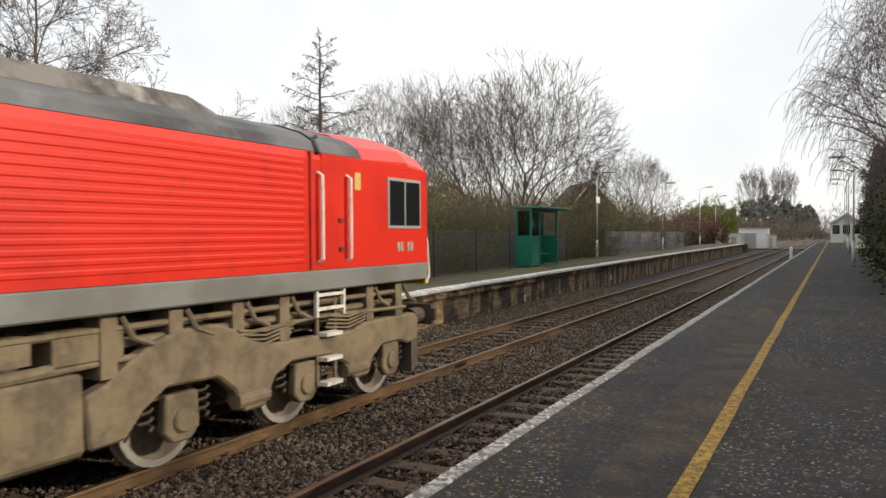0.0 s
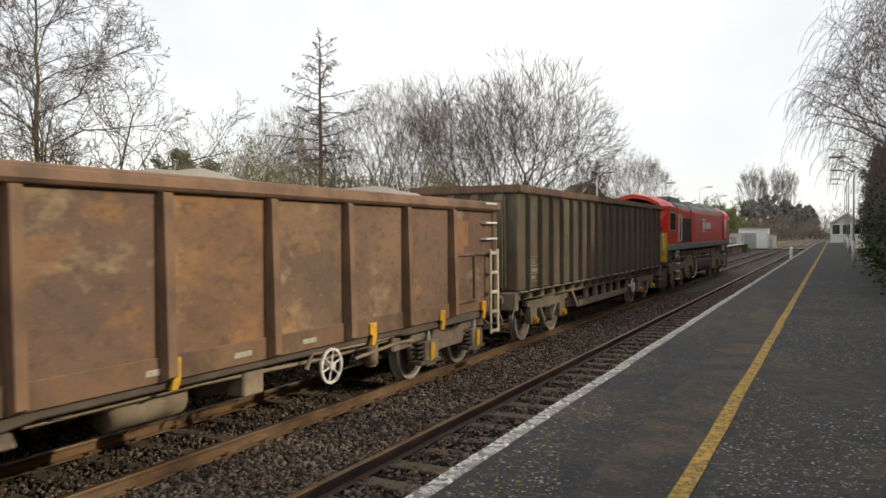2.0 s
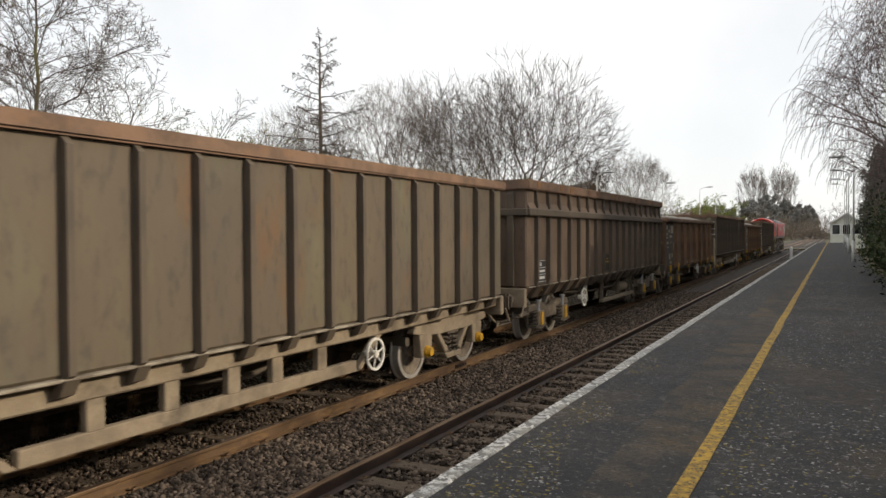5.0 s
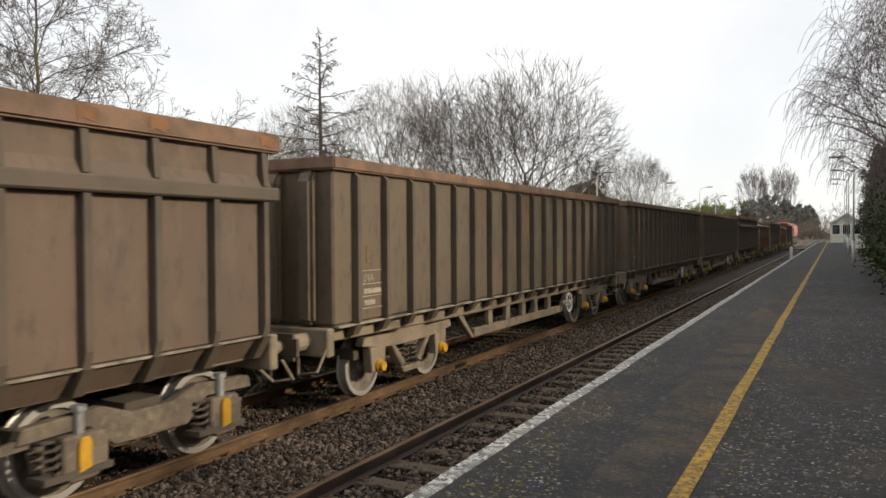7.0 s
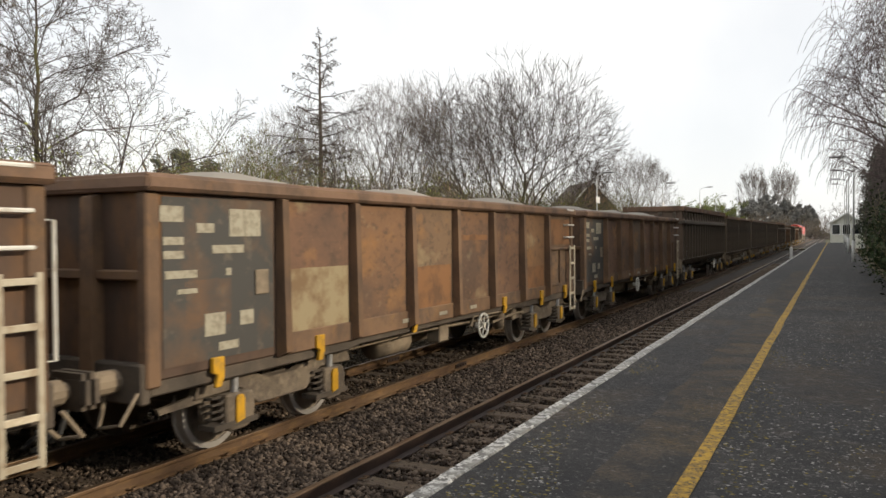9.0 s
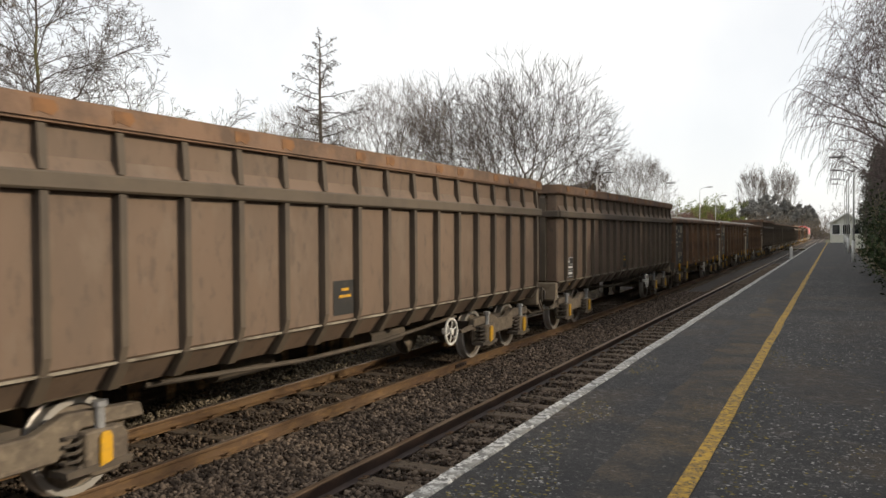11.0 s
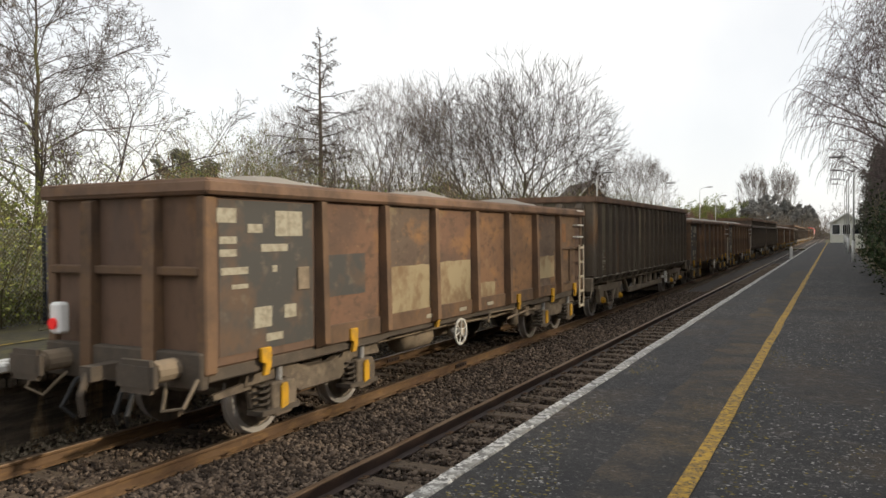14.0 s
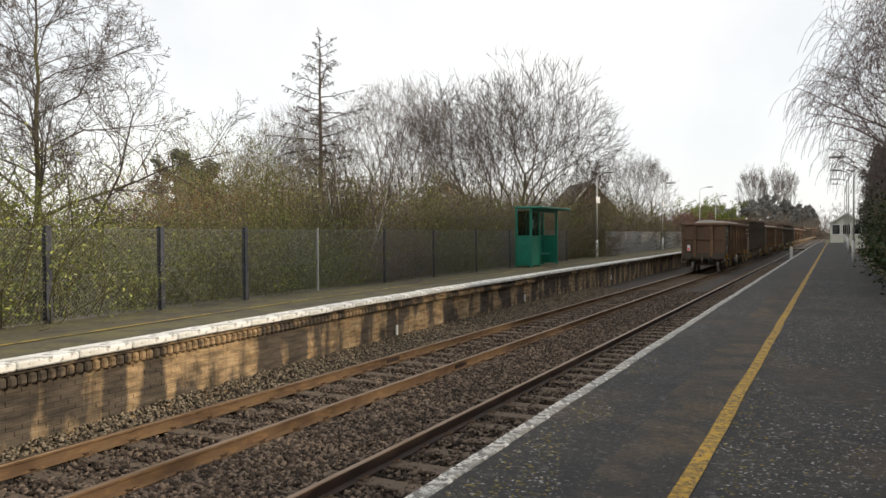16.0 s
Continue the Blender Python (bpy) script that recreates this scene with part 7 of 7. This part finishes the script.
def patches(n, spec):
    """Paint and rust patches that only one wagon carries: (y0, y1, z0, z1, surface, label)."""
    for y0, y1, z0, z1, m, label in spec:
        bm = nb()
        pts, k = [], 7
        for i in range(k):
            pts.append((y0 + (y1 - y0) * i / (k - 1), z1 + 0.018 * noise.noise((y0 * 3 + i * 0.9, z1, n))))
        for i in range(k):
            pts.append((y1 - (y1 - y0) * i / (k - 1), z0 + 0.012 * noise.noise((y1 * 2 + i * 0.9, z0, n))))
        extr_x(bm, pts, HX, HX + 0.008)
        part("paint_patch", bm, m, VEHICLES[n][0], label)


CREAM, RUSTY, GREYED = "pale cream patch of old paint", "bright orange rust patch", "grey repainted patch"
patches(18, [(-9.66, -8.29, 1.03, 1.93, M_PATCH_CREAM, CREAM), (-8.11, -6.72, 1.03, 1.95, M_PATCH_CREAM, CREAM), (-6.52, -5.6, 1.05, 1.5, M_PATCH_CREAM, CREAM), (-3.38, -2.1, 1.4, 1.9, M_PATCH_CREAM, CREAM), (-11.1, -10.2, 1.6, 2.15, M_PANEL_DARK, GREYED)])
patches(11, [(-11.18, -9.85, 1.1, 2.0, M_PATCH_CREAM, CREAM), (-12.75, -12.1, 1.45, 1.95, M_PATCH_RUST, RUSTY), (-8.1, -6.75, 1.2, 1.9, M_PATCH_RUST, RUSTY), (-6.5, -5.2, 2.3, 2.4, M_PATCH_RUST, RUSTY), (-1.85, -0.2, 2.15, 2.75, M_PATCH_RUST, RUSTY), (-3.4, -2.05, 1.0, 1.7, M_PATCH_RUST, RUSTY)])
patches(4, [(-3.38, -2.02, 1.2, 2.2, M_PATCH_RUST, RUSTY), (-6.5, -5.16, 1.1, 2.5, M_PATCH_RUST, RUSTY), (-9.6, -8.3, 1.3, 2.4, M_PATCH_RUST, RUSTY)])
patches(12, [(-3.38, -2.02, 1.1, 2.5, M_PATCH_RUST, RUSTY), (-6.5, -5.16, 1.1, 2.2, M_PATCH_RUST, RUSTY), (-9.6, -8.3, 1.3, 2.4, M_PATCH_RUST, RUSTY)])
patches(16, [(-1.85, -0.6, 1.3, 2.6, M_PATCH_RUST, RUSTY), (-3.38, -2.02, 1.1, 2.6, M_PATCH_RUST, RUSTY), (-11.1, -9.85, 1.4, 2.3, M_PATCH_RUST, RUSTY), (-9.6, -8.3, 1.5, 2.0, M_PANEL_DARK, GREYED), (-6.5, -5.2, 1.2, 1.6, M_PATCH_CREAM, CREAM)])
patches(15, [(-12.3, -11.6, 1.2, 1.6, M_PATCH_CREAM, CREAM)])
patches(7, [(-13.2, -12.7, 2.1, 2.5, M_PATCH_RUST, RUSTY)])

# ---- small pieces: coping stones, bricks, ballast ----
def far_wall():
    """Buff brick platform wall with corbel courses and painted coping stones."""
    ob = tagged(new("wall_far_platform"), "stained buff brick platform wall with white painted coping", "platform wall", kind="structure")
    core = nb()
    ys = [-30 + 1.0 * i for i in range(138)]
    loft(core, [[(edge_x(y) - 0.198, y, -0.4), (edge_x(y) - 0.198, y, 0.80), (edge_x(y) - 0.7, y, 0.80), (edge_x(y) - 0.7, y, -0.4)] for y in ys])
    part("wall_core", core, M_WALL, ob)
    # coping
    r = random.Random(9)
    y, i = -12.0, 0
    meshes = [soft_box_mesh("coping_stone", 0.20, 0.446, 0.05, 0.02, M_COPING) for _ in range(1)]
    while y < 106:
        a = math.degrees(math.atan2(edge_x(y + 0.45) - edge_x(y - 0.45), 0.9))
        share("coping_stone", meshes[0], ob, pose(edge_x(y) - 0.18, y, 0.893 + r.uniform(-0.006, 0.006), r.uniform(-0.3, 0.3), r.uniform(-0.8, 0.8), -a))
        y += 0.9
    # corbels: rounded header bricks in two rows
    hd = soft_box_mesh("corbel_brick", 0.07, 0.056, 0.068, 0.028, M_WALL)
    hd2 = soft_box_mesh("corbel_brick", 0.06, 0.105, 0.034, 0.012, M_WALL)
    y = 3.5
    for k in range(165):
        share("corbel_brick", hd, ob, pose(edge_x(y) - 0.125, y, 0.705, 0, r.uniform(-4, 4), r.uniform(-3, 3)))
        y += 0.138
    y = 3.5
    for k in range(104):
        share("corbel_brick", hd2, ob, pose(edge_x(y) - 0.15, y, 0.815, 0, 0, r.uniform(-2, 2)))
        y += 0.216
    rest = []
    while y < 60:
        rest.append((edge_x(y) - 0.15, y, 0.77))
        y += 0.22
    bm = nb()
    for x, yy, z in rest:
        box(bm, x - 0.06, x + 0.07, yy - 0.095, yy + 0.095, z - 0.07, z + 0.06)
    tagged(part("far_corbels", bm, M_WALL, ob), kind="stuff")
    # facing bricks
    br = [soft_box_mesh("brick", 0.055, 0.1055, 0.0315, 0.006, M_WALL) for _ in range(1)]
    n = 0
    more = nb()
    for c in range(11):
        z = 0.655 - c * 0.0745
        y = 4.2 + (0.112 if c % 2 else 0)
        while y < 24:
            x = edge_x(y) - 0.245 + r.uniform(-0.006, 0.006)
            if y < 10.2 and n < 300:
                share("brick", br[0], ob, pose(x, y, z, r.uniform(-0.6, 0.6), 0, r.uniform(-1.5, 1.5) - math.degrees(math.atan2(edge_x(y + 0.2) - edge_x(y - 0.2), 0.4))))
                n += 1
            else:
                box(more, x - 0.05, x + 0.055, y - 0.1045, y + 0.1045, z - 0.031, z + 0.031)
            y += 0.2225
    tagged(part("far_bricks", more, M_WALL, ob), kind="stuff")
    return ob


def stones(name, count, area, zf, size, material, seed, label):
    """Broken stone, scattered: count pieces in the area (x0, x1, y0, y1), denser close by."""
    g = np.random.default_rng(seed)
    x0, x1, y0, y1 = area
    x = g.uniform(x0, x1, count)
    y = y0 + (y1 - y0) * g.uniform(0, 1, count) ** 1.7
    keep = np.ones(count, bool)
    for rx in (-0.7525, 0.7525, 2.6525, 4.1575):
        keep &= np.abs(x - rx) > 0.085
    if x0 < -1.4:
        keep &= x > np.array([edge_x(v) - 0.28 for v in y])
    x, y = x[keep], y[keep]
    z = zf(x, y) + g.uniform(-0.02, 0.018, len(x))
    ico = np.array([(0, 0, 1), (0.94, 0, 0.33), (-0.47, 0.82, 0.33), (-0.47, -0.82, 0.33), (0.5, 0.8, -0.4), (-0.95, 0, -0.4), (0.5, -0.8, -0.4), (0, 0, -1)], float)
    tri = np.array([(0, 1, 2), (0, 2, 3), (0, 3, 1), (1, 4, 2), (2, 5, 3), (3, 6, 1), (1, 6, 4), (2, 4, 5), (3, 5, 6), (4, 6, 7), (5, 4, 7), (6, 5, 7)])
    n = len(x)
    v = ico[None] * (1 + g.normal(0, 0.22, (n, 8, 1)))
    v = v * (size * g.uniform(0.55, 1.35, (n, 1, 1))) * np.stack([g.uniform(0.7, 1.3, n), g.uniform(0.7, 1.3, n), g.uniform(0.5, 0.9, n)], 1)[:, None, :]
    a, b = g.uniform(0, math.tau, n), g.normal(0, 0.6, n)
    ca, sa, cb, sb = np.cos(a), np.sin(a), np.cos(b), np.sin(b)
    X, Y, Z = v[..., 0], v[..., 1], v[..., 2]
    Y, Z = Y * cb[:, None] - Z * sb[:, None], Y * sb[:, None] + Z * cb[:, None]
    X, Y = X * ca[:, None] - Y * sa[:, None], X * sa[:, None] + Y * ca[:, None]
    v = np.stack([X + x[:, None], Y + y[:, None], Z + z[:, None]], -1)
    f = (np.arange(n)[:, None, None] * 8 + tri[None]).reshape(-1, 3)
    ob = new(name, mesh_np(name, v.reshape(-1, 3), f, material))
    return tagged(ob, label, "ballast stones", kind="stuff")


far_wall()
stones("ballast_stones", 42000, (0.72, 2.66, 3.2, 34), lambda x, y: -0.20 + 0.055 * np.clip((0.95 - np.abs(x - 1.7)) / 0.5, 0, 1) + 0.012 * np.sin(x * 2.2 + y), 0.034, M_STONE, 1, "loose brown-grey ballast stones between the tracks")
stones("ballast_stones", 16000, (-0.72, 0.72, 3.6, 34), lambda x, y: -0.192 + 0.02 * np.exp(-(x / 0.35) ** 2), 0.030, M_STONE, 2, "loose dusty ballast stones inside the far track")
stones("ballast_stones", 20000, (-2.7, -0.78, 3.8, 34), lambda x, y: -0.20 + np.clip((-0.95 - x) * 0.16, 0, 0.14), 0.027, M_STONE_PALE, 3, "pale ballast stones along the platform wall")
stones("ballast_stones", 24000, (2.68, 4.9, 3.2, 40), lambda x, y: -0.168 + 0.0 * x, 0.031, M_STONE, 4, "dark ballast stones under the near track")


def grit():
    """Pale chips and moss flecks trodden into the asphalt."""
    g = np.random.default_rng(6)
    for n, m, size, lab in ((11000, M_CHIP, 0.0070, "pale stone chips trodden into the asphalt"), (3500, M_MOSS, 0.0085, "yellow-green moss flecks on the asphalt")):
        x = g.uniform(5.1, 8.4, n)
        y = 2.6 + 24 * g.uniform(0, 1, n) ** 1.8
        if m is M_MOSS:
            x = np.where(g.uniform(0, 1, n) < 0.6, g.uniform(5.1, 6.6, n), x)
            y = 2.6 + 8 * g.uniform(0, 1, n) ** 1.8
        keep = np.array([noise.noise((a * 0.8, b * 0.5, 7)) > -0.12 for a, b in zip(x, y)])
        x, y = x[keep], y[keep]
        n = len(x)
        k = 6
        a = np.arange(k) * math.tau / k
        r = size * g.uniform(0.4, 1.5, (n, 1)) * g.uniform(0.7, 1.2, (n, k))
        ring = np.stack([x[:, None] + r * np.cos(a) * 1.5, y[:, None] + r * np.sin(a), np.full((n, k), 0.9008)], -1)
        top = np.stack([x, y, np.full(n, 0.9055)], -1)[:, None]
        v = np.concatenate([ring, top], 1)
        f = np.stack([np.arange(k), (np.arange(k) + 1) % k, np.full(k, k)], 1)
        new_ob = new("asphalt_grit", mesh_np("asphalt_grit", v.reshape(-1, 3), (np.arange(n)[:, None, None] * (k + 1) + f[None]).reshape(-1, 3), m))
        tagged(new_ob, lab, "grit", kind="stuff")


M_CHIP = island("pale_chip", (0.07, 0.068, 0.065), (0.34, 0.33, 0.31), 0.9)
M_MOSS = island("moss_fleck", (0.07, 0.06, 0.02), (0.24, 0.19, 0.06), 0.95)
grit()



def motions():
    """The train runs past and away, gaining a little speed; its wheels roll."""
    def at(t):
        return 10.857 + 19.699 * t + 0.05385 * t * t
    for ob, back in VEHICLES:
        walk(ob, [(k * 0.5, pose(0, at(k * 0.5) + back, 0)) for k in range(33)])
    last = frame(16.0)
    for ob, back in VEHICLES:
        for w in [c for c in ob.children_recursive if c.name.startswith("wheelset")]:
            p = w.matrix_basis.translation.copy()
            rows = []
            for f in range(1, last + 1):
                t = (f - 1) / FPS
                rows.append((t, Matrix.Translation(p) @ Matrix.Rotation(-(at(t) - at(0)) / p.z, 4, "X")))
            walk(w, rows)


motions()
